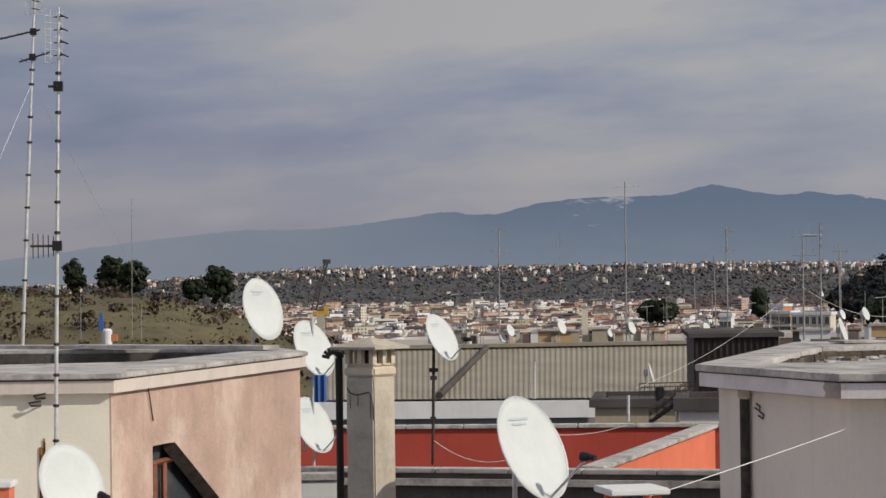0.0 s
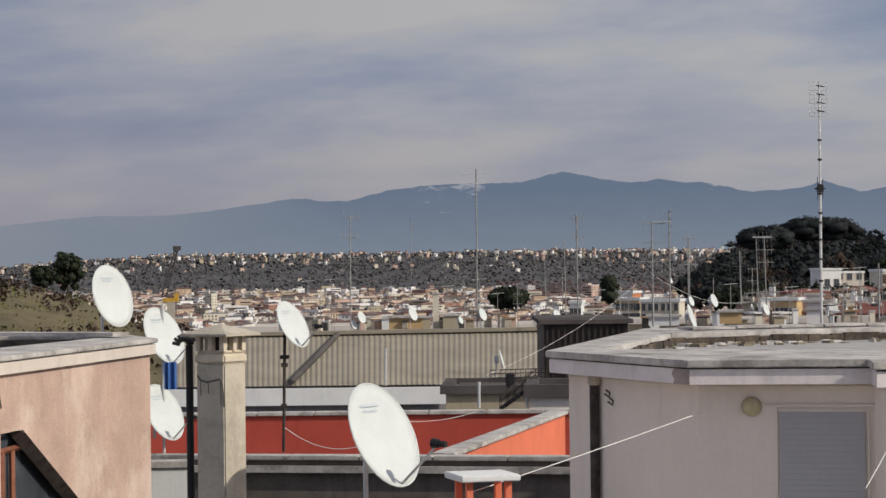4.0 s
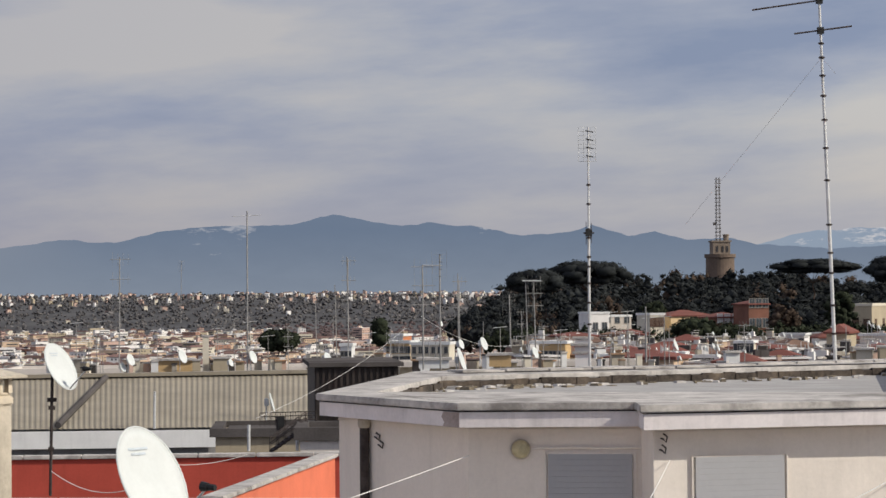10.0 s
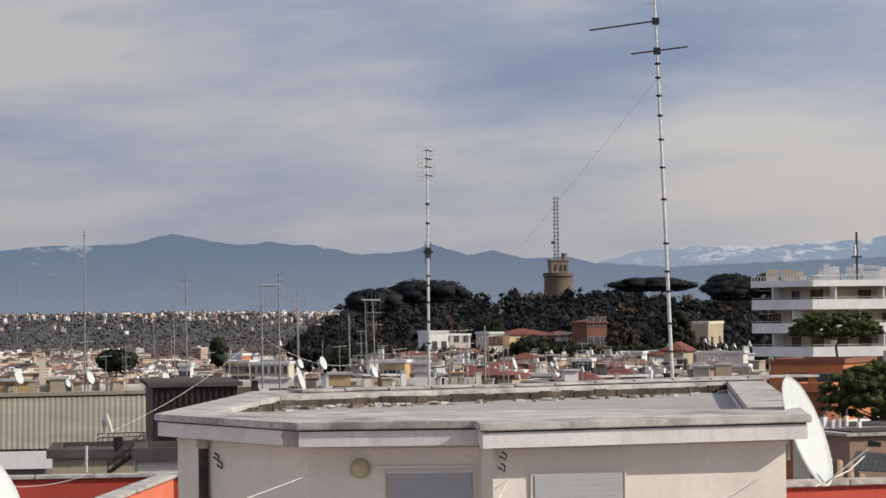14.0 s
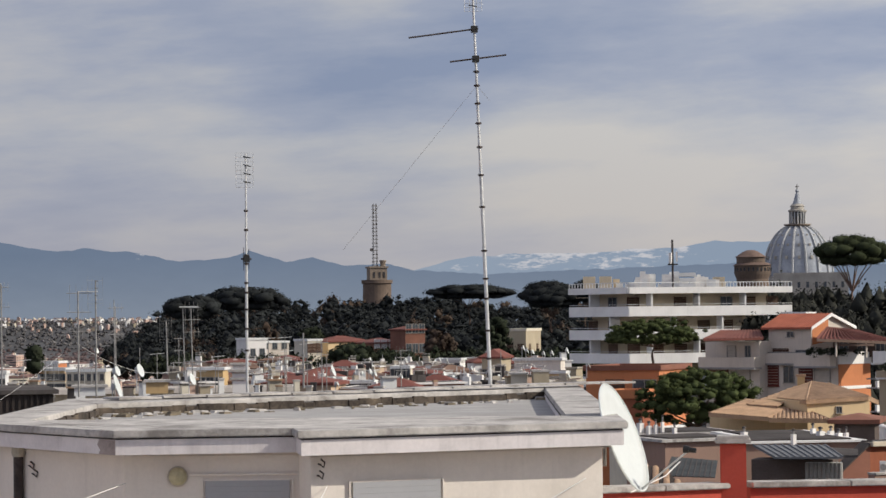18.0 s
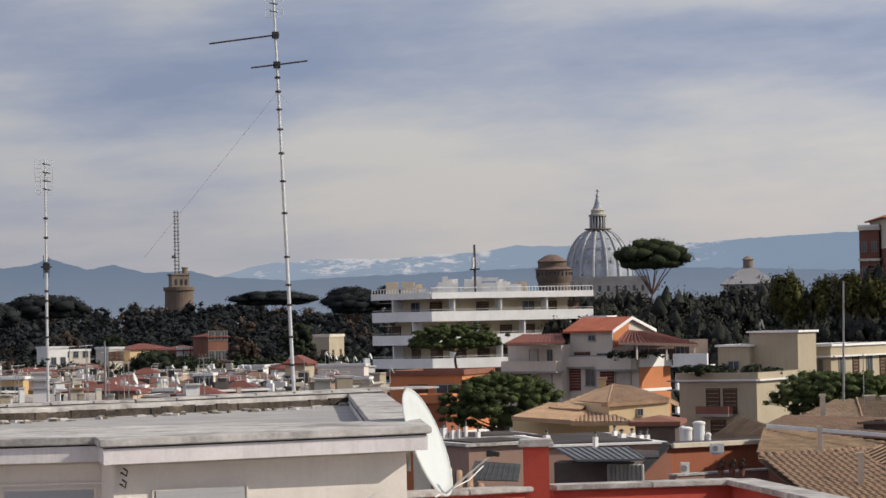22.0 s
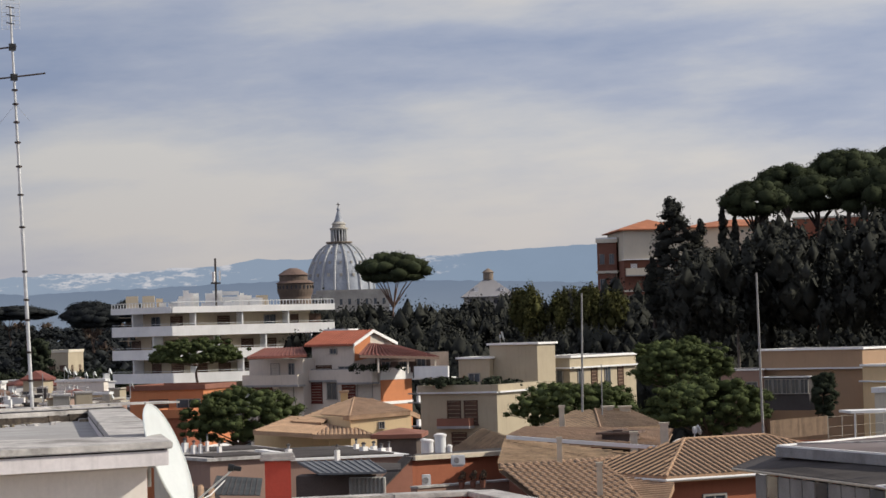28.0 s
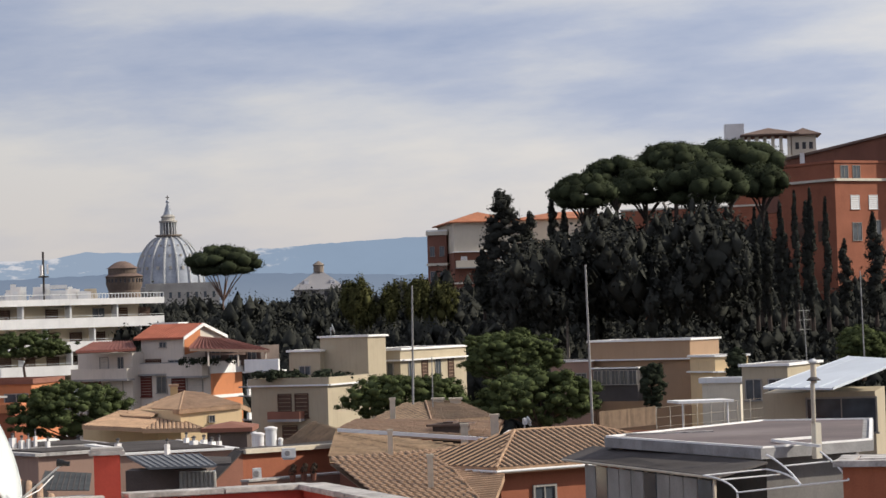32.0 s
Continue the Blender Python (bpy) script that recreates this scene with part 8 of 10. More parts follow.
    wg = block("villa_wing", W, "villa", "lower wing of the villa with brick-red shutters under a terrace", "house", "none", "greyroof", [("f", 1.1, W[6] - 1.5, 0.6, 1.2, "glass"), ("f", 2.7, W[6] - 1.4, 0.9, 1.1, "plain"), ("f", 4.1, W[6] - 3.2, 2.1, 1.3, "red"), ("f", 1.6, W[6] - 3.2, 1.4, 1.2, "plain")],
          balconies=(("f", -0.2, 5.25, W[6] - 2.0, 1.0, 0.8, "villa"),), skirt=5)
    q = [Vector(p) for p in ((74.424, 181.32, 20.31), (79.456, 181.358, 20.341), (81.144, 186.077, 20.946), (78.434, 187.235, 20.936))]
    o = q[0]
    t = thing("wing_roof", o, 0, "low dark red tiled roof of the villa wing", "roof")
    q = [p - o for p in q]
    # the same darker tile, shade included in its colour
    part("slab", sloped("slab", q, 0.16, "", ""), "dullred", t)
    for i in range(15):
        e = i / 14
        part("roll_tile", Geo().tube(q[0].lerp(q[1], e) + Vector((0, 0, 0.02)), q[3].lerp(q[2], e) + Vector((0, 0, 0.02)), 0.055, n=5), "dullred", t)
    B = (89.491, 195.49, 20.6, -40, 1.9, 3.0, 1.7)
    block("roof_room", B, "white", "white roof room behind the villa", "house", "flat", "greyroof", rim=0.12, skirt=4)
    B = (91.5, 196.6, 20.4, -40, 2.6, 3.0, 1.5)
    block("roof_room", B, "balconyred", "red roof room with a pale edge behind the villa", "house", "flat", "greyroof", rim=0.12, skirt=4)
    rng = np.random.default_rng(17)
    ls = []
    a, b = Vector((80.4, 175.2, 19.15)), Vector((84.9, 174.6, 19.1))
    for i in range(22):
        p = a.lerp(b, rng.random())
        r = rng.uniform(0.15, 0.36)
        ls.append((p.x, p.y, p.z + rng.uniform(0, 0.25), r, r, r))
    pp_, dd = tufts(rng, ls, 40)
    tagged(leaves("balcony_plants", pp_, 0.09, "leafdark", None, 8, dd), "dark potted plants along the villa terrace", "plants", kind="stuff")


# the loggia's shade is put into this dark wall colour
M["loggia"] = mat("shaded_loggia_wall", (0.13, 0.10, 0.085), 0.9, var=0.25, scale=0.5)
villa()


# ---- tiled houses nearer by ----
def tile_mesh(rad, l):
    """One tapered clay cover tile, l long."""
    g = Geo()
    pts = [(rr * math.cos(math.pi * k / 4), y, rr * math.sin(math.pi * k / 4) * 0.6 + lift) for y, rr, lift in ((0, rad * 1.02, 0.004), (l, rad * 0.98, 0.0)) for k in range(5)]
    g.add(pts, [(k, k + 1, 6 + k, 5 + k) for k in range(4)] + [(4, 3, 2, 1, 0)])
    return mesh_of("tile", g, "tilesingle")


def tiled_roof(name, label, planes, d_o, pitch=0.24, rad=0.052, single=0, cover="tile"):
    """single: how many tiles of the first slopes are pieces of their own."""
    o = Vector(d_o)
    t = thing(name, o, 0, label, "roof")
    count = [single]
    me = tile_mesh(rad, 0.46) if single else None

    def each(m, p):
        if len(kept) >= count[0]:
            return False
        m.translation = p
        kept.append(m)
        return True

    for pts in planes:
        g = Geo()
        kept = []
        e0, e1, r1, r0 = [Vector(p) - o for p in pts[:4]]
        wide = pts[5] if len(pts) > 5 else pitch
        r1, r0 = tiled(g, e0, e1, r1, r0, wide, rad * wide / pitch, course=0.42, each=each if count[0] > 0 else None, rows=pts[4] if len(pts) > 4 else 0.0)
        g.add([p - Vector((0, 0, 0.16)) for p in (e0, e1, r1, r0)], [(3, 2, 1, 0)])
        g.add([e0, e1, e1 - Vector((0, 0, 0.16)), e0 - Vector((0, 0, 0.16))], [(0, 3, 2, 1)])
        slope = part("tiled_slope", g, [cover, "panshade"], t, "rows of weathered clay tiles", kind="" if kept else "stuff")
        for m in kept:
            ob = new("tile", me)
            ob.parent = slope
            ob.matrix_basis = m
        count[0] -= len(kept)
    return t


def ridge_tiles(t, a, b, r=0.04):
    o = t.matrix_world.translation
    a, b = Vector(a) - o, Vector(b) - o
    n = max(2, int((b - a).length / 0.42))
    for i in range(n):
        part("ridge_tile", Geo().tube(a.lerp(b, i / n), a.lerp(b, (i + 1.06) / n), r * 1.05, r * 0.9, 8), "tile", t)


def yellow_house():
    B = (49.964, 102.412, 16.482, 3.994, 3.137, 4.0, 1.758)
    block("yellow_house", B, "yellow", "warm yellow house with a hipped tile roof", "house", "none", "tile", fw(B, 1, (1.2,), "glass", 0.3, 0.3) + [("s", B[5] * 0.6, 0.3, 0.12, 1.3, "white")], skirt=5)
    B = (47.642, 103.568, 16.573, -36.703, 4.666, 0.617, 1.017)
    B = (B[0], B[1], B[2], B[3], B[4], 7.0, B[6])
    block("yellow_house", B, "yellow", "lower wing of the yellow tiled house", "house", "none", "tile", skirt=5)
    t = tiled_roof("tiled_roof", "hipped clay tile roof of the yellow house", (
        ((46.705, 102.017, 18.269), (49.857, 102.297, 18.376), (50.307, 107.291, 18.817), (49.728, 108.112, 18.914)),
        ((49.857, 102.297, 18.376), (51.676, 104.969, 18.048), (50.615, 107.699, 18.774), (50.307, 107.291, 18.817)),
        ((47.163, 107.073, 18.274), (46.705, 102.017, 18.269), (49.752, 108.101, 18.913), (49.704, 108.123, 18.915))), (48.524, 105.363, 18.212), 0.18, 0.078)
    ridge_tiles(t, (49.753, 108.1, 18.939), (50.164, 107.358, 18.849))
    ridge_tiles(t, (50.308, 107.291, 18.844), (49.858, 102.297, 18.401))
    ridge_tiles(t, (49.753, 108.1, 18.939), (46.706, 102.017, 18.294))
    t = tiled_roof("tiled_roof", "low clay tile roof with several hips", (
        ((42.687, 103.546, 17.756), (44.319, 100.677, 17.614), (48.346, 106.544, 18.071), (46.6, 108.409, 18.016)),
        ((44.317, 100.678, 17.565), (46.703, 99.594, 17.52), (47.625, 105.773, 18.013), (47.531, 105.815, 18.017)),
        ((45.412, 105.654, 18.015), (46.088, 103.722, 17.967), (49.086, 107.306, 18.632), (49.116, 108.391, 18.591))), (44.319, 100.677, 17.614), 0.18, 0.078)
    ridge_tiles(t, (44.318, 100.677, 17.59), (47.578, 105.794, 18.041))
    ridge_tiles(t, (46.703, 99.593, 17.545), (47.578, 105.794, 18.041))
    p = (49.33, 108.294, 18.477)
    t = thing("chimney", (p[0], p[1], p[2] - 1), -25, "small square rendered chimney on a tiled roof", "chimney", "rooftop chimneys")
    part("shaft", Geo().box((0, 0, 0), (0.34, 0.34, 1.7)), "ochre", t)
    part("cap", Geo().box((0, 0, 1.7), (0.46, 0.46, 0.1)), "tile", t)
    B = (47.528, 96.98, 16.764, -31.109, 1.707, 0.557, 0.652)
    B = (B[0], B[1], B[2], B[3], B[4], 3.0, B[6])
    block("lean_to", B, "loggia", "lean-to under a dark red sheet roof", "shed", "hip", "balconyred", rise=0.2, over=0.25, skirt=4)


yellow_house()


def orange_house_left():
    B = (54.496, 139.75, 15.649, -39.304, 4.611, 6.004, 3.296)
    block("orange_house", B, "orange", "orange house with a red flat roof edge and laundry terrace", "house", "flat", "balconyred", [("s", B[5] * 0.5, 1.4, 1.2, 1.3, "white"), ("f", B[4] * 0.2, 1.5, 1.5, 1.2, "glass"), ("f", B[4] * 0.6, 1.5, 1.2, 1.2, "shutter")], rim=0.3, capm="balconyred",
          bands=((0.9, 0.35, 0.3, "orange"), (-0.3, 0.2, 0.25, "white")))
    B = (52.12, 136.38, 15.512, -35.915, 2.04, 1.269, 1.898)
    B = (B[0], B[1], B[2], B[3], B[4], 3.0, B[6])
    block("orange_house", B, "brick", "red lower storey with an orange parapet", "house", "flat", "feltdark", capm="orange", rim=0.5, skirt=6)


orange_house_left()


def beige_house():
    B = (70.348, 132.481, 14.561, -51.968, 5.059, 7.5, 3.763)
    block("beige_house", B, "beige", "beige apartment house with a planted roof terrace", "house", "flat", "feltdark", [("f", B[4] * 0.56, 1.75, 0.9, 1.45, "shutter"), ("f", B[4] * 0.34, 1.75, 0.9, 1.45, "shutter"), ("f", B[4] * 0.5, 0.1, 1.0, 1.2, "shutter")],
          balconies=(("f", B[4] * 0.3, B[4] * 0.72, 1.7, 0.8, 0.45, "balconyred"),), bands=((B[6] - 0.14, 0.1, 0.22, "white"),), rim=0.42, capm="beige", skirt=6)
    B = (76.388, 138.307, 17.976, -58.912, 3.488, 2.274, 3.048)
    block("beige_house", B, "beige", "tall stair tower of the beige house", "house", "flat", "feltdark", [], rim=0.13, skirt=2, capm="whitewarm")
    B = (74.203, 140.623, 18.049, -47.819, 2.093, 4.0, 2.139)
    block("beige_house", B, "beige", "low attic of the beige house", "house", "flat", "feltdark", fw(B, 1, (0.3,), "glass", 0.8, 0.9), rim=0.13, skirt=2, capm="whitewarm")
    B = (79.626, 139.931, 17.472, -55.641, 3.706, 10.16, 2.6)
    block("beige_house", B, "beige", "long attic wing of the beige house", "house", "flat", "feltdark", [("s", B[5] * k, 0.5, 0.9, 1.4, "shutter" if i % 2 else "glass") for i, k in enumerate((0.15, 0.35, 0.55, 0.75))] + fw(B, 2, (0.5,), "glass", 0.9, 1.3), bands=((B[6] - 0.75, 0.1, 0.3, "white"),), rim=0.14, skirt=3, capm="whitewarm")
    rng = np.random.default_rng(19)
    ls = []
    a, b = Vector((67.172, 134.119, 18.714)), Vector((73.228, 134.338, 18.474))
    for i in range(46):
        p = a.lerp(b, rng.random())
        s = rng.uniform(0.18, 0.42)
        ls.append((p.x, p.y + rng.random() * 2, p.z + 0.05 + 0.3 * rng.random(), s, s, s * 0.8))
    pp_, dd = tufts(rng, ls, 50)
    tagged(leaves("terrace_plants", pp_, 0.10, "leafdark", None, 9, dd), "dark shrubs in pots on the roof terrace", "plants", kind="stuff")
    dish((74.049, 138.441, 21.525), 0.65, 110, 15, 0.5, arm=False, mark=False, label="white satellite dish on the stair tower")


beige_house()


def orange_house_right():
    B = (101.657, 138.744, 14.839, -62.23, 7.747, 4.589, 5.174)
    block("orange_house", B, "tan", "tan and orange flat-roofed house with a glazed veranda", "house", "flat", "feltdark", bands=((B[6] - 1.35, 0.1, 0.35, "white"),), rim=0.14, skirt=6, capm="whitewarm",
          wins=[("s", B[5] * 0.5, B[6] - 3.6, 0.5, 1.6, "glass")])
    V = (97.272, 138.811, 16.103, -61.021, 3.308, 1.0, 2.157)
    block("glazed_veranda", V, "darkwall", "dark glazed veranda on the tan house", "veranda", "flat", "slate", fw(V, 5, (1.05,), "glass", 0.62, 0.95), rim=0.08, skirt=0.1)
    B = (97.252, 144.285, 16.7, -41.981, 2.845, 5.0, 2.024)
    block("orange_house", B, "tanpink", "low pinkish wing of the tan house", "house", "flat", "feltdark", fw(B, 2, (0.3,), "glass", 0.8, 0.9), rim=0.1, skirt=4, capm="whitewarm")
    B = (100.596, 134.553, 16.645, -91.783, 2.899, 2.675, 2.244)
    block("orange_house", B, "yellow", "sunlit yellow balcony wing of the tan house", "house", "flat", "feltdark", bands=((B[6] - 1.1, 0.1, 0.25, "white"),), rim=0.14, skirt=5, capm="whitewarm")
    B = (84.9, 111.319, 16.099, -57.332, 2.245, 1.381, 1.866)
    block("terrace_house", B, "cream", "low cream block with a white parapet", "house", "flat", "feltdark", rim=0.3, skirt=5)
    B = (80.754, 101.876, 16.456, -54.403, 2.433, 6.364, 2.593)
    block("terrace_house", B, "beige", "beige flat-roofed house with a pale coping", "house", "flat", "feltdark", fw(B, 2, (0.8,), "glass", 0.9, 1.1), rim=0.13, skirt=6, capm="whitewarm")
    # white-topped garden table awning
    p = (71.241, 96.565, 17.608)
    t = thing("awning", p, -20, "flat white awning over a roof terrace", "awning")
    part("top", Geo().box((0, 0, 0), (2.699, 2.0, 0.12)), "white", t)
    for x in (-1.1, 1.1):
        part("post", Geo().tube((x, -0.8, -1.6), (x, -0.8, 0), 0.04, n=6), "white", t)
    # cane screens round the terrace
    a, b = Vector((56.124, 82.765, 17.335)), Vector((60.275, 84.752, 17.246))
    t = thing("cane_screen", a, 0, "brown cane screen round a roof terrace", "screen")
    v = b - a
    for i in range(30):
        q = v * (i / 30)
        part("cane_panel", Geo().box((q.x, q.y, 0), (v.length / 30 * 0.94, 0.04, 0.765 * (0.98 + 0.01 * ((i * 7) % 3))), math.degrees(math.atan2(v.y, v.x))), "cane", t)
    a, b = Vector((55.635, 78.235, 17.505)), Vector((61.337, 78.98, 17.606))
    t = thing("mesh_fence", a, 0, "thin wire fence on metal posts", "fence")
    v = b - a
    for i in range(9):
        q = v * (i / 8)
        part("post", Geo().tube(q, q + Vector((0, 0, 0.85)), 0.018, n=6), "concrete", t)
    for zz in (0.83, 0.45, 0.1):
        part("wire", Geo().tube(Vector((0, 0, zz)), v + Vector((0, 0, zz)), 0.006, n=4), "concrete", t)
    B = (60.165, 77.357, 16.648, -42.874, 7.301, 2.529, 0.652)
    B = (B[0], B[1], B[2] - 0.2, B[3], B[4], 12.0, B[6] - 0.4)
    block("terrace_house", B, "brick", "long brown roof terrace with screens", "house", "flat", "feltdark", rim=0.15, skirt=6, capm="brick")


M["darkwall"] = mat("dark_shaded_render", (0.07, 0.062, 0.06), 0.8, var=0.2, scale=0.5)
M["tan"] = mat("tan_render", (0.38, 0.25, 0.155), 0.85, var=0.08, scale=0.3, streak=0.15)
M["tanpink"] = mat("pinkish_tan_render", (0.33, 0.215, 0.165), 0.85, var=0.08, scale=0.3, streak=0.15)
M["cane"] = mat("cane_matting", (0.17, 0.115, 0.075), 0.9, var=0.2, scale=3.0, fine=30.0, rand=0.3)
orange_house_right()
# darker copy of the clay tile, shade of two roofs put into its colour
M["tileshaded"] = mat("shaded_clay_tile", (0.25, 0.17, 0.108), 0.9, var=0.25, scale=1.0, fine=9.0, stain=((0.14, 0.11, 0.075), 0.5), island=0.15)
M["tilesingle"] = mat("clay_cover_tile", (0.42, 0.27, 0.165), 0.85, var=0.18, scale=1.2, fine=12.0, stain=((0.22, 0.16, 0.105), 0.3), rand=0.16)
M["leafpine"] = mat("umbrella_pine_foliage", (0.040, 0.048, 0.025), 0.85, var=0.3, scale=0.25, fine=2.0, island=0.4, spec=0.04)
M["barkdark"] = mat("dark_pine_bark", (0.055, 0.042, 0.034), 0.95, var=0.3, scale=1.0, fine=8.0)
M["palebark"] = mat("pale_bark", (0.22, 0.19, 0.16), 0.9, var=0.2, scale=2.0)
M["barkpale"] = mat("pale_pine_bark", (0.22, 0.14, 0.105), 0.95, var=0.3, scale=1.0, fine=8.0)
# ---- roofs close below the stair house ----
def terrace_row():
    """Low flat roofs between the parapet and the tiled houses."""
    for B, dep, wm, cm, rim, lab in (((28.014, 65.457, 17.5, 4.83, 2.43, 2.5, 1.107), 2.5, "tanpink", "slab", 0.08, "low pinkish-brown house with a thin grey roof edge"),
                                     ((27.365, 69.83, 17.687, -27.399, 0.933, 0.807, 0.63), 4.0, "cream", "slab", 0.08, "low cream house with roof clutter"),
                                     ((36.567, 75.623, 17.29, -7.806, 4.291, 4.0, 0.619), 4.0, "tanpink", "whitewarm", 0.07, "long low house with a stepped flat roof"),
                                     ((40.061, 85.036, 17.143, -7.225, 3.468, 4.0, 0.461), 4.0, "ochrepale", "whitewarm", 0.08, "pale flat-roofed house with vents"),
                                     ((38.391, 90.167, 17.011, -5.063, 4.079, 4.0, 0.544), 4.0, "cream", "slab", 0.08, "low cream flat-roofed house with roof clutter")):
        block("terrace_house", (B[0], B[1], B[2], B[3], B[4], dep, B[6]), wm, lab, "house", "flat", "slate", rim=rim, skirt=6, capm=cm)
    # ribbed grey metal roof
    pts = [Vector(p) for p in ((25.087, 56.698, 18.575), (26.592, 56.008, 18.568), (28.312, 60.724, 18.608), (26.602, 61.492, 18.619))]
    o = pts[0]
    t = thing("metal_roof", o, 0, "low grey standing-seam metal roof", "roof")
    q = [p - o for p in pts]
    part("sheet", sloped("sheet", q, 0.05, "metalroof", ""), "metalroof", t)
    for i in range(11):
        k = i / 10
        part("seam", Geo().tube(q[0].lerp(q[1], k) + Vector((0, 0, 0.01)), q[3].lerp(q[2], k) + Vector((0, 0, 0.01)), 0.022, n=6), "metalroof", t)
    pts = [Vector(p) for p in ((27.935, 59.796, 18.376), (28.654, 59.455, 18.391), (29.961, 62.156, 18.397), (29.045, 62.589, 18.449))]
    t = thing("metal_roof", pts[0], 0, "dark flat sheet roof beside the seamed one", "roof")
    part("sheet", sloped("sheet", [p - pts[0] for p in pts], 0.06, "slate", ""), "slate", t)
    B = (27.007, 57.471, 17.616, -33.17, 2.048, 0.41, 0.793)
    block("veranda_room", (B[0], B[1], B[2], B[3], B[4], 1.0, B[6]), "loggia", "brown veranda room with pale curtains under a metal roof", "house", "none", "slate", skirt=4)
    t = thing("curtain", (26.593, 57.112, 17.743), 24.968 * -1 - 8, "pale gathered curtain in a veranda window", "curtain")
    for i in range(9):
        w = 0.822
        part("fold", Geo().tube((-w / 2 + w * i / 8, 0, 0), (-w / 2 + w * i / 8, 0, 0.623), 0.055, n=8), "curtain", t)
    part("curtain_rail", Geo().tube((-0.45, 0.02, 0.623), (0.45, 0.02, 0.623), 0.02, n=6), "white", t)
    # clear plastic roof on thin rafters
    pts = [Vector(p) for p in ((20.425, 52.142, 18.508), (21.464, 51.723, 18.461), (23.44, 56.317, 18.548), (22.423, 56.729, 18.647))]
    o = pts[0]
    t = thing("glass_roof", o, 0, "low lean-to roof of dusty clear panes on thin rafters", "roof")
    q = [p - o for p in pts]
    for i in range(9):
        a, b = i / 9 + 0.006, (i + 1) / 9 - 0.006
        part("pane", sloped("pane", [q[0].lerp(q[1], a), q[0].lerp(q[1], b), q[3].lerp(q[2], b), q[3].lerp(q[2], a)], 0.02, "glassroof", ""), "glassroof", t)
        part("rafter", Geo().tube(q[0].lerp(q[1], i / 9), q[3].lerp(q[2], i / 9), 0.014, n=6), "darksteel", t)
    tiled_roof("tiled_roof", "small sunlit patch of clay tiles", (((15.977, 42.068, 19.015), (16.729, 41.775, 18.98), (17.54, 44.68, 19.133), (17.488, 45.773, 19.168)),), (15.996, 42.061, 19.034), 0.2, 0.06)
    for p, h, r in (((31.513, 73.532, 18.33), 0.3, 0.10), ((32.924, 72.911, 18.253), 0.3, 0.08), ((36.827, 79.923, 18.07), 0.35, 0.09), ((37.376, 79.668, 17.989), 0.3, 0.11), ((37.853, 79.443, 17.91), 0.4, 0.08), ((32.782, 83.817, 18.223), 0.5, 0.06), ((32.56, 83.904, 18.152), 0.35, 0.07),
                    ((32.046, 84.101, 18.214), 0.3, 0.12), ((32.338, 83.99, 18.122), 0.3, 0.1), ((33.182, 83.66, 18.046), 0.3, 0.08), ((36.214, 78.004, 18.073), 0.25, 0.13), ((36.768, 77.744, 18.012), 0.25, 0.12)):
        t = thing("roof_vent", p, 0, "short dark vent pipe on a white base on a flat roof", "vent", "roof vents")
        h, r = h * 0.5, r * 0.42
        part("base", Geo().box((0, 0, -0.3), (r * 4.2, r * 3.6, 0.3 + h * 0.25), 20), "citywhite", t)
        part("pipe", Geo().tube((0, 0, -0.05), (0, 0, h), r, n=10), "greyroof", t)
        part("hood", Geo().lathe([(r * 1.7, h), (r * 1.6, h + 0.03), (0.02, h + 0.07)], n=10), "slate", t)
    cable([(9.865, 26.205, 20.069), (10.585, 26.999, 20.186), (11.11, 27.867, 20.288)], 0.012, "bent pale dish feed cable above the parapet")


M["metalroof"] = mat("grey_metal_roof", (0.17, 0.175, 0.18), 0.75, 0.0, var=0.12, scale=0.6, streak=0.2)
M["glassroof"] = mat("dusty_clear_panes", (0.065, 0.07, 0.07), 0.7, spec=0.06, var=0.25, scale=1.2)
M["curtain"] = mat("pale_curtain", (0.42, 0.40, 0.36), 0.9, var=0.15, scale=1.0)
terrace_row()


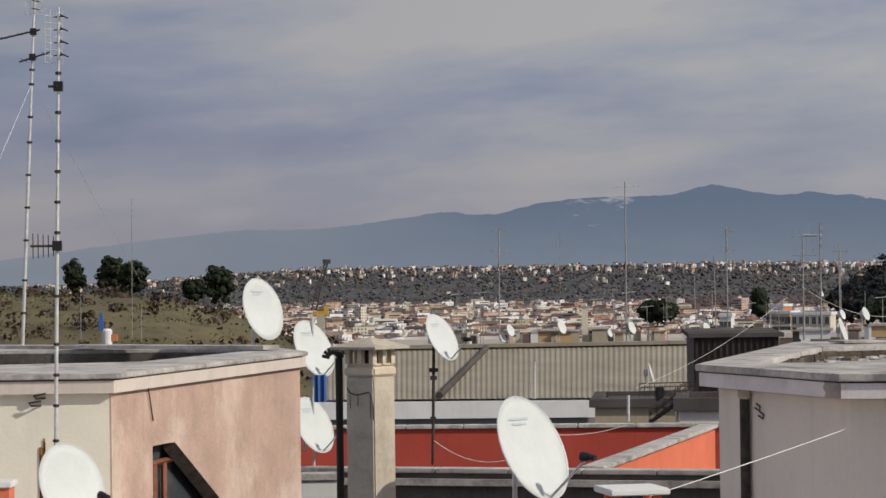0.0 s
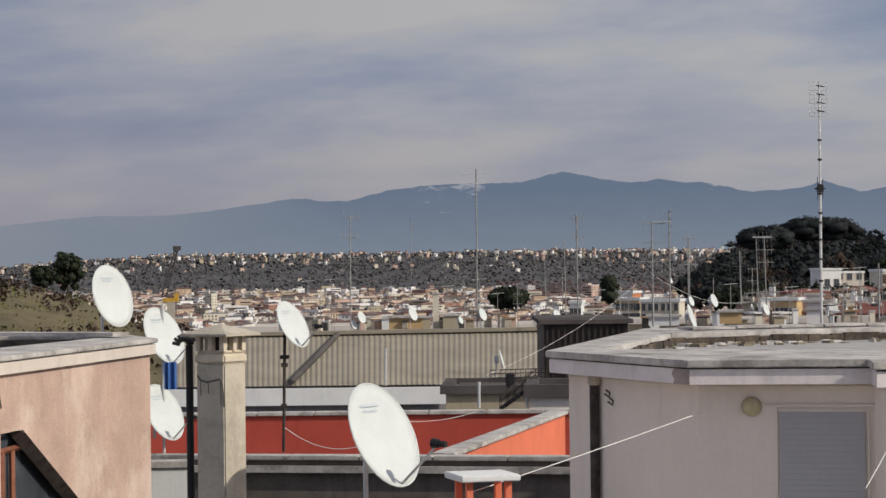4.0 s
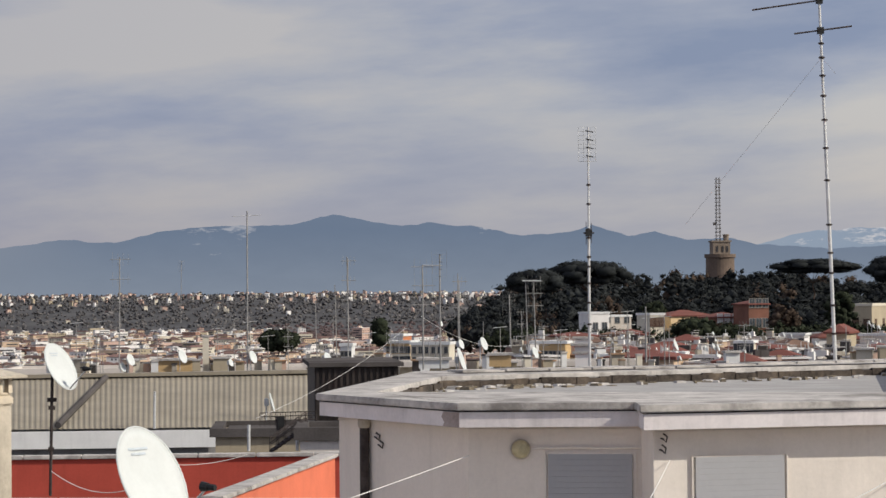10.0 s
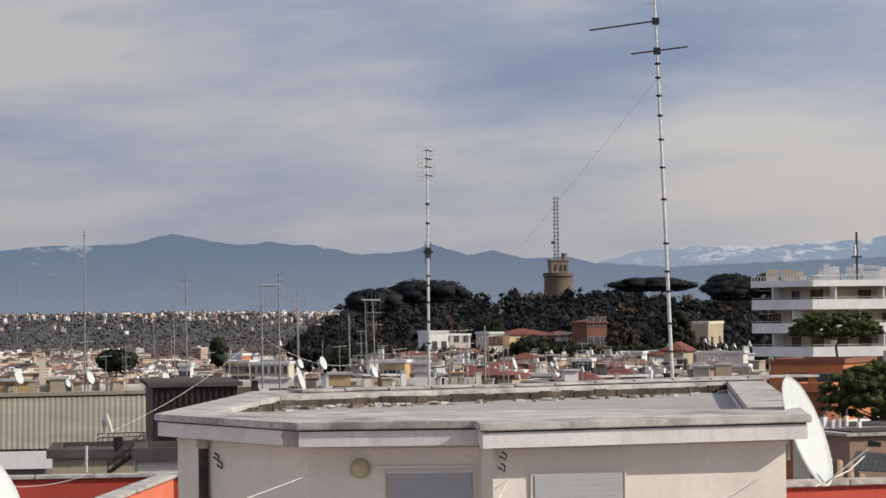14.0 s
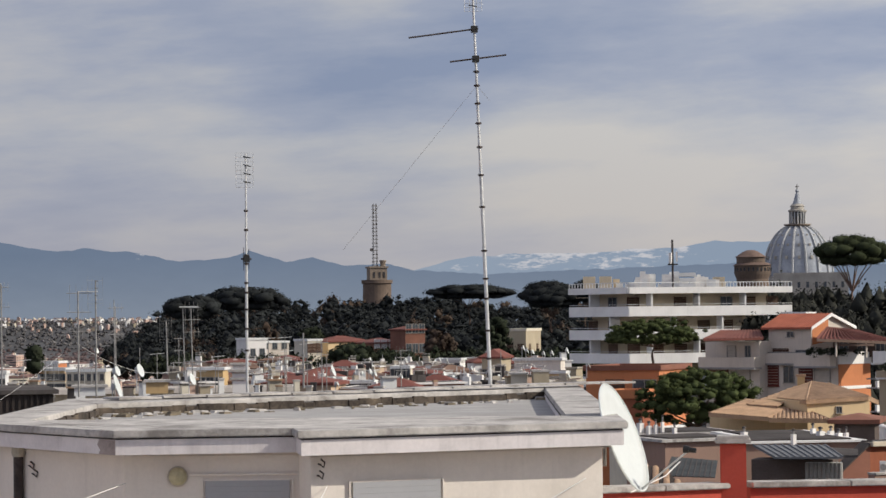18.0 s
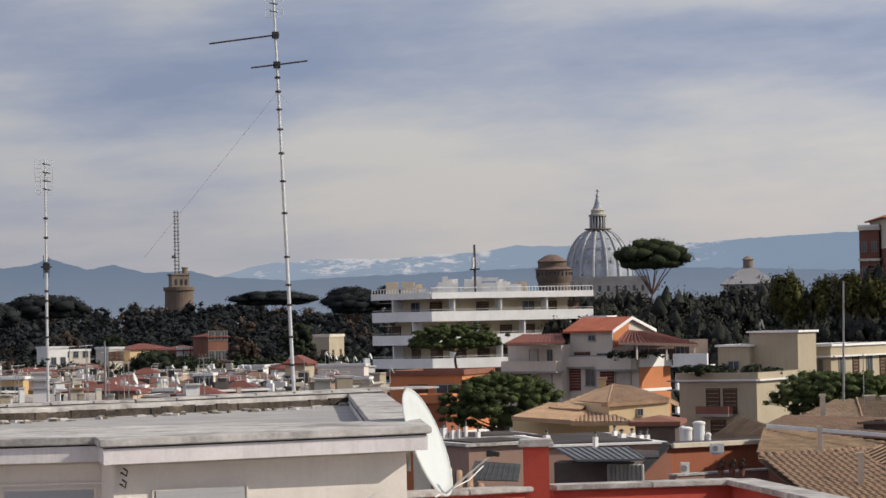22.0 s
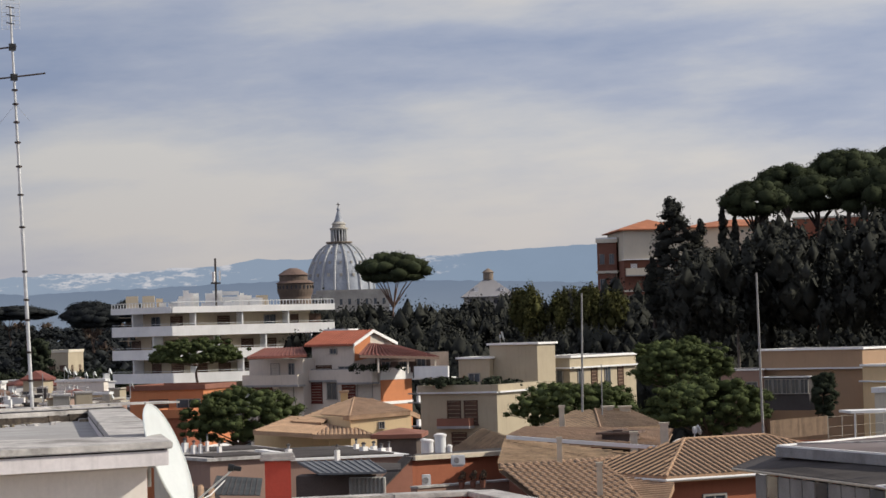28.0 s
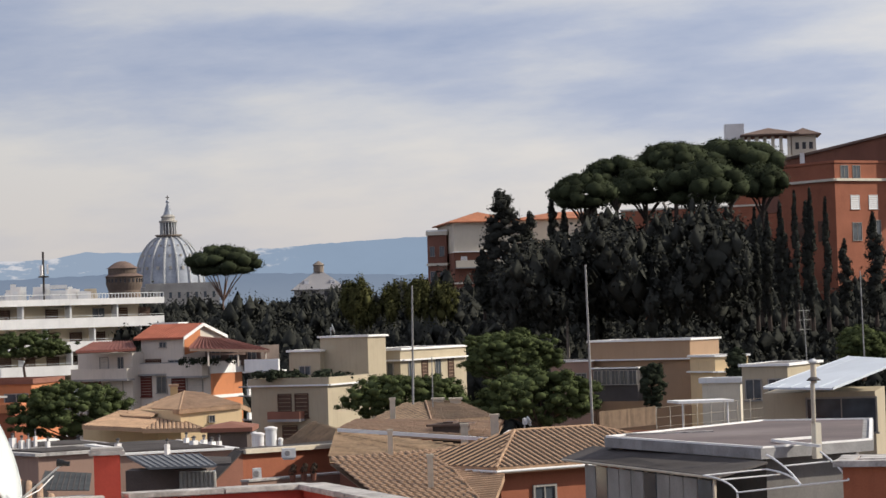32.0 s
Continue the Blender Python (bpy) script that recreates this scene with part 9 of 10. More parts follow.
def rust_house():
    a, b = Vector((31.562, 64.713, 18.427)), Vector((35.635, 65.994, 18.378))
    t = thing("rust_red_house", (a.x, a.y, a.z - 5), 0, "rust-red house with a pale roof edge and air conditioners", "house")
    o = (a.x, a.y)
    back = Vector((a.x, a.y, 0)).normalized() * 3.5
    poly = [(0, 0), (b.x - a.x, b.y - a.y), (b.x - a.x + back.x, b.y - a.y + back.y), (back.x, back.y)]
    part("wall", Geo().prism(poly, 0, 4.86), "brick", t)
    part("roof", Geo().prism(inset(poly, 0.05), 4.862, 4.89), "slate", t)
    s = (b - a).normalized() * 0.25
    part("coping", beam(Geo(), Vector((0, 0.05, 5.0)) - s * 0.2, b - a + Vector((0, 0.05, 5.0)) + s, 0.45, 0.12), "concretepale", t)
    # sloping gable that closes the wall
    p, c = Vector((29.764, 63.909, 17.277)), Vector((31.517, 64.624, 17.145))
    t = thing("sloping_parapet", p, 0, "sloping rust-brown gable parapet with a grey edge", "parapet")
    g = Geo()
    vs = [Vector((0, 0, -0.4)), c - p, a - p, Vector((0, 0, 0))]
    bk = Vector((0.1, 0.35, 0))
    g.add(vs + [v + bk for v in vs], [(0, 1, 2, 3), (7, 6, 5, 4), (0, 4, 5, 1), (1, 5, 6, 2), (2, 6, 7, 3), (3, 7, 4, 0)])
    part("wall", g, "balconyred", t)
    part("edge", beam(Geo(), Vector((0, 0.15, 0.04)), a - p + Vector((0, 0.15, 0.04)), 0.4, 0.05), "slate", t)
    for p, w, h in (((32.414, 63.506, 18.186), 0.385, 0.273), ((31.467, 63.646, 17.631), 0.24, 0.319)):
        t = thing("air_conditioner", (p[0], p[1], p[2]), -20, "white outdoor air conditioner on the red wall", "air conditioner", "air conditioners")
        part("case", Geo().box((0, 0, 0), (w, 0.16, h)), "white", t, bevel=0.01)
        part("fan_grille", Geo().lathe([(h * 0.30, 0), (h * 0.30, 0.01), (h * 0.25, 0.02), (h * 0.25, 0.005)], n=18), "slab", t).matrix_basis = pose(-w * 0.12, -0.08, h / 2, 90, 0, 0)
        part("wall_bracket", Geo().box((0, 0.05, -0.05), (w * 0.8, 0.2, 0.04)), "steel", t)
    for p, r, h in (((34.213, 68.982, 18.171), 0.15, 0.42), ((34.089, 67.926, 18.242), 0.17, 0.56), ((34.532, 69.939, 18.126), 0.09, 0.45), ((34.332, 67.804, 18.249), 0.08, 0.2)):
        t = thing("roof_tank", (p[0], p[1], p[2] - 0.3), 0, "white round roof tank or flue with a lid", "tank", "roof tanks")
        part("body", Geo().tube((0, 0, 0), (0, 0, h + 0.3), r, n=18), "white", t)
        part("lid", Geo().lathe([(r * 1.15, h + 0.3), (r * 1.15, h + 0.36), (r * 0.5, h + 0.4)], n=18), "citywhite", t)
    # pots on the ledge
    rng = np.random.default_rng(3)
    for p in ((32.13, 62.753, 17.547), (32.65, 62.484, 17.574), (32.411, 62.608, 17.568)):
        t = thing("potted_plant", p, 0, "green potted shrub on a ledge", "potted plant", "potted plants")
        part("pot", Geo().lathe([(0.06, 0), (0.09, 0.18), (0.10, 0.2)], n=12), "balconyred", t)
        pp_, dd = tufts(rng, [(0, 0, 0.28, 0.11, 0.11, 0.13), (0.05, 0, 0.4, 0.08, 0.08, 0.09)], 90)
        leaves("foliage", pp_, 0.03, "leafbrown", t, 2, dd)
    u, v = Vector((30.889, 63.262, 17.602)), Vector((34.317, 63.977, 17.61))
    t = thing("ledge", u, 0, "low pinkish terrace wall below the red wall", "wall")
    part("wall", beam(Geo(), Vector((0, 0, 0)), v - u, 0.3, 0.6), "tanpink", t)
    part("coping", beam(Geo(), Vector((0, 0, 0.06)), v - u + Vector((0, 0, 0.06)), 0.38, 0.055), "slab", t)


rust_house()


def hip_planes(c, az, l1, l2, rise):
    """The four slopes of a hipped roof from its near corner c; l1 along bearing az, l2 along the bearing a quarter turn before it."""
    c = Vector(c)
    e1 = Vector((math.sin(radians(az)), math.cos(radians(az)), 0))
    e2 = Vector((math.sin(radians(az - 90)), math.cos(radians(az - 90)), 0))
    r = min(l1, l2) / 2
    up = Vector((0, 0, rise))
    r0 = c + e1 * r + e2 * (r if l2 <= l1 else r) + up
    r1 = c + e1 * (l1 - r) + e2 * (l2 - r) + up
    a, b, d = c + e1 * l1, c + e2 * l2, c + e1 * l1 + e2 * l2
    return ((c, a, r1, r0), (b, c, r0, r0 + e2 * 0.01, 0.0, 0.3), (a, d, r1 + e2 * 0.01, r1)), (c, a, b, r0, r1)


def clay_roofs():
    # lower roof, sunlit slope and shaded slope
    t = tiled_roof("tiled_roof", "steep sunlit roof of old clay tiles", (
        ((28.036, 49.628, 17.656), (30.899, 50.262, 17.437), (33.973, 57.888, 18.488), (29.538, 55.646, 18.594), "edge"),
        ((30.899, 50.262, 17.437), (33.32, 53.468, 18.032), (34.300, 58.100, 18.250), (33.973, 57.888, 18.488))), (28.036, 49.628, 17.656), 0.26, 0.062, single=300)
    ridge_tiles(t, (33.973, 57.888, 18.488), (30.899, 50.262, 17.437), 0.03)
    # low slope between the roofs, its rows along the view's width
    t = tiled_roof("tiled_roof", "low weathered tile slope between the roofs, its shade in its colour", (
        ((30.008, 56.529, 18.568), (32.549, 60.84, 19.004), (37.176, 60.485, 18.718), (35.264, 58.842, 18.268), "edge", 0.26),
        ((37.807, 75.011, 17.895), (36.31, 67.901, 18.174), (37.391, 69.591, 18.565), (39.157, 74.315, 18.276))), (30.008, 56.529, 18.568), 0.26, 0.042, cover="tileshaded")
    # hipped roof over the red walls
    slopes, (c, a, b, r0, r1) = hip_planes((33.145, 53.576, 18.207), 86, 7.2, 4.6, 0.78)
    t = tiled_roof("tiled_roof", "hipped roof of weathered clay tiles", slopes, c, 0.2, 0.045, single=300)
    ridge_tiles(t, c, r0)
    ridge_tiles(t, r0, r1)
    ridge_tiles(t, r1, a)
    dn = Vector((0, 0, 0.1))
    for u, v in ((c - dn, a - dn), (c - dn, c.lerp(b, 0.7) - dn)):
        solid("gutter", Geo().tube(u, v, 0.035, n=8), "white", "white painted eaves gutter under the tiles", "gutter", "structure")
    q = c.lerp(a, 0.06).lerp(b, 0.08)
    block("red_house", (q.x, q.y, c.z - 3.6, -86, 3.8, 6.4, 3.42), "brick", "red rendered house under the hipped tile roof", "house", "none", "tile", skirt=4,
          wins=[("s", 1.35, 2.65, 0.75, 0.42, "glass"), ("s", 3.6, 2.4, 0.12, 0.9, "white")])
    # upper roofs behind
    t = tiled_roof("tiled_roof", "long low roof of clay tiles above a white eave", (
        ((33.551, 62.573, 18.978), (37.088, 59.956, 18.609), (41.084, 65.920, 18.778), (35.936, 65.83, 19.059), 0.9),), (33.551, 62.573, 18.978), 0.27, 0.042)
    ev = [Vector(p) for p in ((32.284, 60.302, 19.10), (35.773, 57.83, 18.72), (36.672, 58.448, 18.876))]
    solid("eaves_board", beam(beam(Geo(), ev[0], ev[1], 0.09, 0.10), ev[1] + Vector((0.05, 0, 0)), ev[2], 0.09, 0.10), "whitewarm", "white painted eaves board under the tiles", "gutter", "structure")
    B = (36.611, 61.066, 18.605, -44.944, 0.792, 0.397, 0.383)
    block("dormer", (B[0], B[1], B[2], B[3], B[4], 1.2, B[6]), "loggia", "dark dormer box with a pale roof edge", "dormer", "flat", "slatered", rim=0.06, skirt=0.3, capm="slatered")
    t = tiled_roof("tiled_roof", "brown hipped tile roof behind", (
        ((47.346, 85.804, 18.12), (48.945, 83.746, 18.081), (52.297, 89.895, 18.552), (51.524, 90.34, 18.441)),
        ((48.945, 83.746, 18.081), (52.673, 85.003, 18.012), (54.017, 90.04, 18.473), (52.298, 89.894, 18.598))), (47.346, 85.804, 18.12), 0.24, 0.05, cover="tileshaded")
    ridge_tiles(t, (48.946, 83.746, 18.103), (52.298, 89.894, 18.598))
    B = (37.124, 60.521, 16.665, -33.525, 4.154, 2.288, 1.589)
    block("tiled_house", (B[0], B[1], B[2], B[3], B[4], 3.0, B[6]), "balconyred", "dark red walls under the clay roofs", "house", "none", "tile", skirt=6)
    B = (52.977, 85.991, 16.894, -33.636, 4.66, 6.509, 0.86)
    block("tiled_house", (B[0], B[1], B[2], B[3], B[4], 6.0, B[6] - 0.2), "brick", "brown walls under a hipped tile roof", "house", "none", "tile", skirt=6)
    for p, w, h, lab in (((31.863, 56.654, 18.652), 0.13, 0.45, "slim pale chimney pipe on a tile roof"), ((30.729, 52.695, 18.24), 0.14, 0.4, "slim pale chimney pipe on a tile roof"), ((37.345, 66.192, 19.155), 0.16, 0.42, "square pale chimney on a tile roof"),
                         ((36.105, 59.97, 18.784), 0.2, 0.2, "low pale chimney box on a tile roof"), ((36.826, 59.53, 18.664), 0.22, 0.55, "square pale chimney on a tile roof"), ((53.362, 89.266, 18.512), 0.45, 0.1, "low capped chimney on a tile roof"), ((52.74, 89.635, 18.535), 0.45, 0.1, "low capped chimney on a tile roof")):
        t = thing("chimney", (p[0], p[1], p[2] - 0.4), -30, lab, "chimney", "rooftop chimneys")
        part("shaft", Geo().box((0, 0, 0), (w, w, h + 0.4)), "concretepale", t)
        part("cap", Geo().box((0, 0, h + 0.4), (w * 1.25, w * 1.25, 0.07)), "concretepale", t)
    dish((42.478, 66.608, 18.676), 0.32, 100, 15, 0.35, arm=False, mark=False, label="small pale satellite dish on the roof ridge")


clay_roofs()


def garden_room():
    """The flat-roofed house with a glazed veranda and a curved pergola."""
    zr = 19.42
    pts = [(29.393, 43.209, 19.42), (28.487, 36.795, 19.42), (31.366, 37.042, 19.42), (37.059, 43.738, 19.42), (35.45, 45.753, 19.42)]
    t = thing("flat_roofed_house", (pts[1][0], pts[1][1], zr - 6), 0, "flat grey-roofed house with a glazed veranda", "house")
    o = (pts[1][0], pts[1][1])
    poly = shift([(p[0], p[1]) for p in pts], o)
    part("roof_slab", Geo().prism(poly, 5.8, 6.0), "fasciagrey", t, "weathered grey fascia")
    part("roof", Geo().prism(inset(poly, 0.22), 6.0, 6.012), "terracepink", t)
    kerb = Geo()
    ins = inset(poly, 0.05)
    for i in range(5):
        u, v = ins[i], ins[(i + 1) % 5]
        beam(kerb, (u[0], u[1], 6.035), (v[0], v[1], 6.035), 0.07, 0.035)
    part("roof_edge", kerb, "whitewarm", t)
    part("wall", Geo().prism(inset(poly, 0.35), 0, 5.8), "darkgrey", t)
    # raised kerbs and low frames on the roof
    for k, (u, v, w, h, m) in enumerate((((29.727, 38.041, 19.5), (28.94, 35.651, 19.5), 0.05, 0.05, "whitewarm"), ((29.727, 38.041, 19.5), (30.929, 38.176, 19.5), 0.05, 0.05, "whitewarm"), ((30.107, 43.457, 19.46), (31.706, 42.557, 19.46), 0.16, 0.04, "slab"))):
        q = Vector(u)
        t = thing("roof_kerb", q, 0, ("thin white kerb on the flat roof", "low weathered kerb across the flat roof")[k > 1], "kerb", "roof kerbs")
        part("kerb", beam(Geo(), Vector((0, 0, 0)), Vector(v) - q, w, h), m, t)
    a, b, c, d = Vector((29.07, 44.316, 18.982)), Vector((26.343, 35.243, 19.1)), Vector((28.249, 36.304, 19.212)), Vector((29.869, 44.386, 19.187))
    t = thing("veranda", a, 0, "glazed veranda with a dark lean-to roof and white frames", "veranda")
    part("roof", sloped("roof", [Vector((0, 0, 0)), b - a, c - a, d - a], 0.04, "slate", ""), "slate", t)
    v = b - a
    ang = math.degrees(math.atan2(v.y, v.x))
    n = 10
    for i in range(n + 1):
        q = v * (0.17 + 0.8 * i / n)
        part("post", Geo().box((q.x + 0.1, q.y + 0.1, q.z - 1.6), (0.045, 0.045, 1.56)), "concretepale", t)
        if i < n:
            q2 = v * (0.17 + 0.8 * (i + 0.5) / n)
            part("pane", Geo().box((q2.x + 0.1, q2.y + 0.16, q2.z - 1.6), (v.length * 0.8 / n * 0.92, 0.03, 1.5), ang), "glass" if i % 4 == 1 else "curtaingrey", t)
    part("gutter", Geo().tube(Vector((0, 0, -0.04)), v + Vector((0, 0, -0.04)), 0.028, n=8), "concretepale", t)
    # curved white frames
    o = Vector((25.384, 33.461, 18.935))
    t = thing("pergola", o, 0, "curved white metal pergola frame", "pergola")
    for arc in (((27.626, 35.522, 19.394), (27.312, 34.497, 19.218), (26.214, 32.815, 19.051)), ((27.297, 35.145, 19.167), (27.007, 34.101, 19.172), (26.214, 32.815, 19.051)), ((26.133, 35.399, 19.117), (25.881, 34.339, 19.115), (25.384, 33.461, 18.954)), ((28.365, 34.935, 19.422), (27.953, 33.98, 19.258), (26.817, 32.324, 19.128))):
        m = [Vector(q) - o for q in arc]
        part("rib", Geo().path([m[0] * (1 - k) ** 2 + m[1] * 2 * k * (1 - k) + m[2] * k * k for k in [i / 10 for i in range(11)]], 0.017, 8), "white", t)
    for u, w in (((26.133, 35.399, 19.117), (27.297, 35.145, 19.167)), ((25.923, 34.683, 19.079), (27.117, 34.523, 19.111)), ((25.384, 33.461, 18.954), (26.817, 32.324, 19.118)), ((27.244, 34.551, 19.249), (28.103, 34.374, 19.285))):
        part("purlin", Geo().tube(Vector(u) - o, Vector(w) - o, 0.015, n=8), "white", t)
    part("post", Geo().tube(Vector((0, 0, 0)), Vector((0, 0, -1.5)), 0.017, n=8), "white", t)
    # flue with a collar on the roof
    t = thing("flue_stack", (29.577, 36.527, 19.288), 0, "tall pale flue stack with a tan base and dark hood", "chimney")
    H = 1.691
    part("shaft", Geo().box((0, 0, -0.1), (0.13, 0.13, H * 0.33 + 0.1)), "cream", t)
    part("pipe", Geo().tube((-0.05, 0, H * 0.33), (-0.05, 0, H * 0.76), 0.042, n=12), "concrete", t)
    part("upper_pipe", Geo().tube((-0.02, 0, H * 0.76), (-0.02, 0, H), 0.055, n=12), "concretepale", t)
    part("collar", Geo().lathe([(0.13, H * 0.79), (0.13, H * 0.80), (0.06, H * 0.83)], (-0.02, 0, 0), 14), "slate", t)
    part("hood", Geo().lathe([(0.08, H * 0.98), (0.09, H), (0.03, H + 0.05)], (-0.02, 0, 0), 12), "steel", t)
    # white sheet roof and the room below
    q = [Vector(v_) for v_ in ((51.538, 66.331, 19.362), (50.785, 61.813, 19.409), (54.579, 63.853, 19.903), (60.78, 74.309, 20.046))]
    q[2], q[3] = Vector((57.764, 66.387, 20.072)), Vector((62.709, 75.31, 20.045))
    t = thing("sheet_roof", q[0], 0, "bright white metal sheet roof over a terrace room", "roof")
    r = [v_ - q[0] for v_ in q]
    part("sheet", sloped("sheet", r, 0.06, "sheetwhite", ""), "sheetwhite", t)
    for i in range(6):
        k = i / 5
        part("seam", Geo().tube(r[0].lerp(r[1], k) + Vector((0, 0, 0.02)), r[3].lerp(r[2], k) - Vector((0, 0, 0.004)), 0.016, n=6), "sheetwhite", t)
    B = (55.658, 65.56, 17.107, -44.33, 3.781, 2.773, 1.973)
    block("terrace_room", (B[0], B[1], B[2], B[3], B[4], 5.0, B[6]), "beige", "pinkish room under the white sheet roof", "house", "none", "slate", [("f", B[4] * 0.3, 0.6, 2.4, 1.2, "glass")], skirt=4)
    B = (27.502, 31.744, 18.676, -44.905, 0.994, 0.0, 0.72)
    block("brick_pier", (B[0], B[1], B[2], B[3], B[4], 1.5, B[6]), "brick", "brick-coloured wall end at the terrace", "house", "flat", "slab", rim=0.1, skirt=4, capm="slab")


M["curtaingrey"] = mat("grey_blinds", (0.30, 0.28, 0.25), 0.9, var=0.15, scale=1.0)
M["fasciagrey"] = mat("weathered_fascia", (0.30, 0.29, 0.28), 0.9, var=0.18, scale=1.5, stain=((0.16, 0.15, 0.14), 0.5))
M["darkgrey"] = mat("grey_shaded_render", (0.20, 0.185, 0.17), 0.9, var=0.15, scale=0.8, streak=0.2)
M["terracepink"] = mat("pinkish_terrace_floor", (0.15, 0.112, 0.10), 0.6, var=0.2, scale=0.5, stain=((0.27, 0.235, 0.22), 0.4))
M["sheetwhite"] = mat("pale_sheet_metal", (0.56, 0.60, 0.64), 0.45, var=0.06, scale=0.5, streak=0.1)
garden_room()

# ---- trees among these houses ----
for pl, tr, w, h, sd, fl, lab in (((81.276, 209.81, 18.398), 1.2, 9.008, 2.935, 41, 0.75, "broad umbrella pine before the white terraces"),
                                 ((52.815, 129.656, 15.566), 0.6, 7.557, 3.527, 42, 0.2, "dense dark green pine beside the yellow house"),
                                 ((84.093, 133.762, 16.985), 1.1, 6.752, 3.6, 43, 0.3, "dense dark green pine between the flat houses"),
                                 ((69.323, 107.603, 15.744), 0.8, 7.341, 3.224, 44, 0.3, "broad dense green pine behind the tiled roofs"),
                                 ((65.556, 114.571, 16.057), 0.8, 7.422, 2.731, 45, 0.3, "dark green pine hiding a house wall"),
                                 ((86.764, 122.36, 15.819), 0.6, 1.754, 3.205, 46, 0.0, "thin dark shrub tree by the tan house"),
                                 ((90.753, 119.431, 17.519), 0.4, 1.349, 1.957, 47, 0.0, "small dark conifer by the terrace"),
                                 ((109.538, 130.005, 17.456), 0.8, 4.206, 2.676, 48, 0.3, "round green pine beyond the terrace")):
    n = 110 if w > 4 else 40
    tree("pine_tree", pl, tr, w, h, lab, "pine tree", lumps=n, per=330, leaf=0.052 if sd != 41 else 0.075, mname="leaf" if w > 4 else "leafdark", flat=fl, seed=sd, lump=0.62 if w > 4 else 0.4)

# the lone umbrella pine by the dome
umbrella((186.3, 387.5, 22.456), 7.7, 15.0, 5.2, "tall lone umbrella pine with spreading limbs", leaf=0.12, pads=30, seed=51, bark="barkpale", spread=0.52)


# ---- the wooded hill with the palace and the red building ----
def right_hill():
    rng = random.Random(9)
    prof = [(23.6, 0.40), (24.798, 0.55), (26.855, 0.62), (28.2, 0.62), (28.539, 0.75), (30.2, 0.85), (31.0, 0.85), (31.77, 1.05),
            (32.688, 1.4), (33.6, 1.45), (34.1, 1.9), (34.5, 2.25), (34.9, 2.0), (35.4, 1.65), (36.0, 2.1), (37.0, 2.15), (37.7, 1.95), (38.2, 1.6), (44.0, 1.053)]
    crest = lambda a: np.interp(a, [p[0] for p in prof], [p[1] for p in prof])
    dark = []
    for i in range(720):
        a = rng.uniform(prof[0][0], 42)
        k = rng.random() if i < 520 else rng.uniform(0.7, 1.0)
        d = 225 + 110 * k
        top = EYE + d * math.tan(radians(crest(a)))
        low = EYE + d * math.tan(radians(-1.57))
        r = rng.uniform(2.3, 4.0)
        z = low + (top - low) * k - r * 0.75 + rng.uniform(-0.8, 0.4)
        dark.append((d * math.sin(radians(a)), d * math.cos(radians(a)), z, r, r, r * rng.uniform(0.7, 1.3)))
    for i in range(170):
        a, d, r = rng.uniform(32.2, 37.2), rng.uniform(212, 240), rng.uniform(1.3, 2.4)
        z = EYE + d * math.tan(radians(rng.uniform(0.3, crest(a) - 0.05))) - r * 0.5
        dark.append((d * math.sin(radians(a)), d * math.cos(radians(a)), z, r, r, r * 1.3))
    wooded("hill_woods", "very dark evergreen wood on the palace hill", dark, 27, 0.18, "cyp", 61, 1.3)
    yel = []
    for i in range(26):
        x = rng.random()
        a = 28.539 + (30.831 - 28.539) * x
        d = 235
        z = EYE + d * math.tan(radians(0.64 - 0.6 * rng.random()))
        yel.append((d * math.sin(radians(a)), d * math.cos(radians(a)), z, 1.0, 1.0, 1.7))
    wooded("willow_scrub", "yellow-green feathery trees at the hill's edge", yel, 90, 0.11, "willow", 62, 1.4)


right_hill()


def cypress(pl, w, h, sd, power=0.8):
    rng = np.random.default_rng(sd)
    t = thing("cypress", pl, 0, "slender dark cypress on the palace hill", "cypress tree", "cypresses")
    part("trunk", Geo().tube((0, 0, -1), (0, 0, h * 0.3), 0.2, 0.12, 8), "barkdark", t)
    ls = []
    n = 90 if w > 4 else 26
    for i in range(n):
        k = i / (n - 1)
        r = w / 2 * (math.sin(math.pi * (0.12 + 0.83 * k)) ** power)
        a = rng.uniform(0, 6.28)
        q = rng.uniform(0.35, 0.75) if n > 30 else 0.4
        ls.append((math.cos(a) * r * q, math.sin(a) * r * q, h * (0.05 + 0.93 * k), r * (1.15 - q), r * (1.15 - q), h * (0.07 if n < 30 else 0.05)))
    p, d = tufts(rng, ls, 120 if n < 30 else 60, 0.5)
    leaves("crown", p, 0.13, "cyp", t, sd, d, cores=ls)


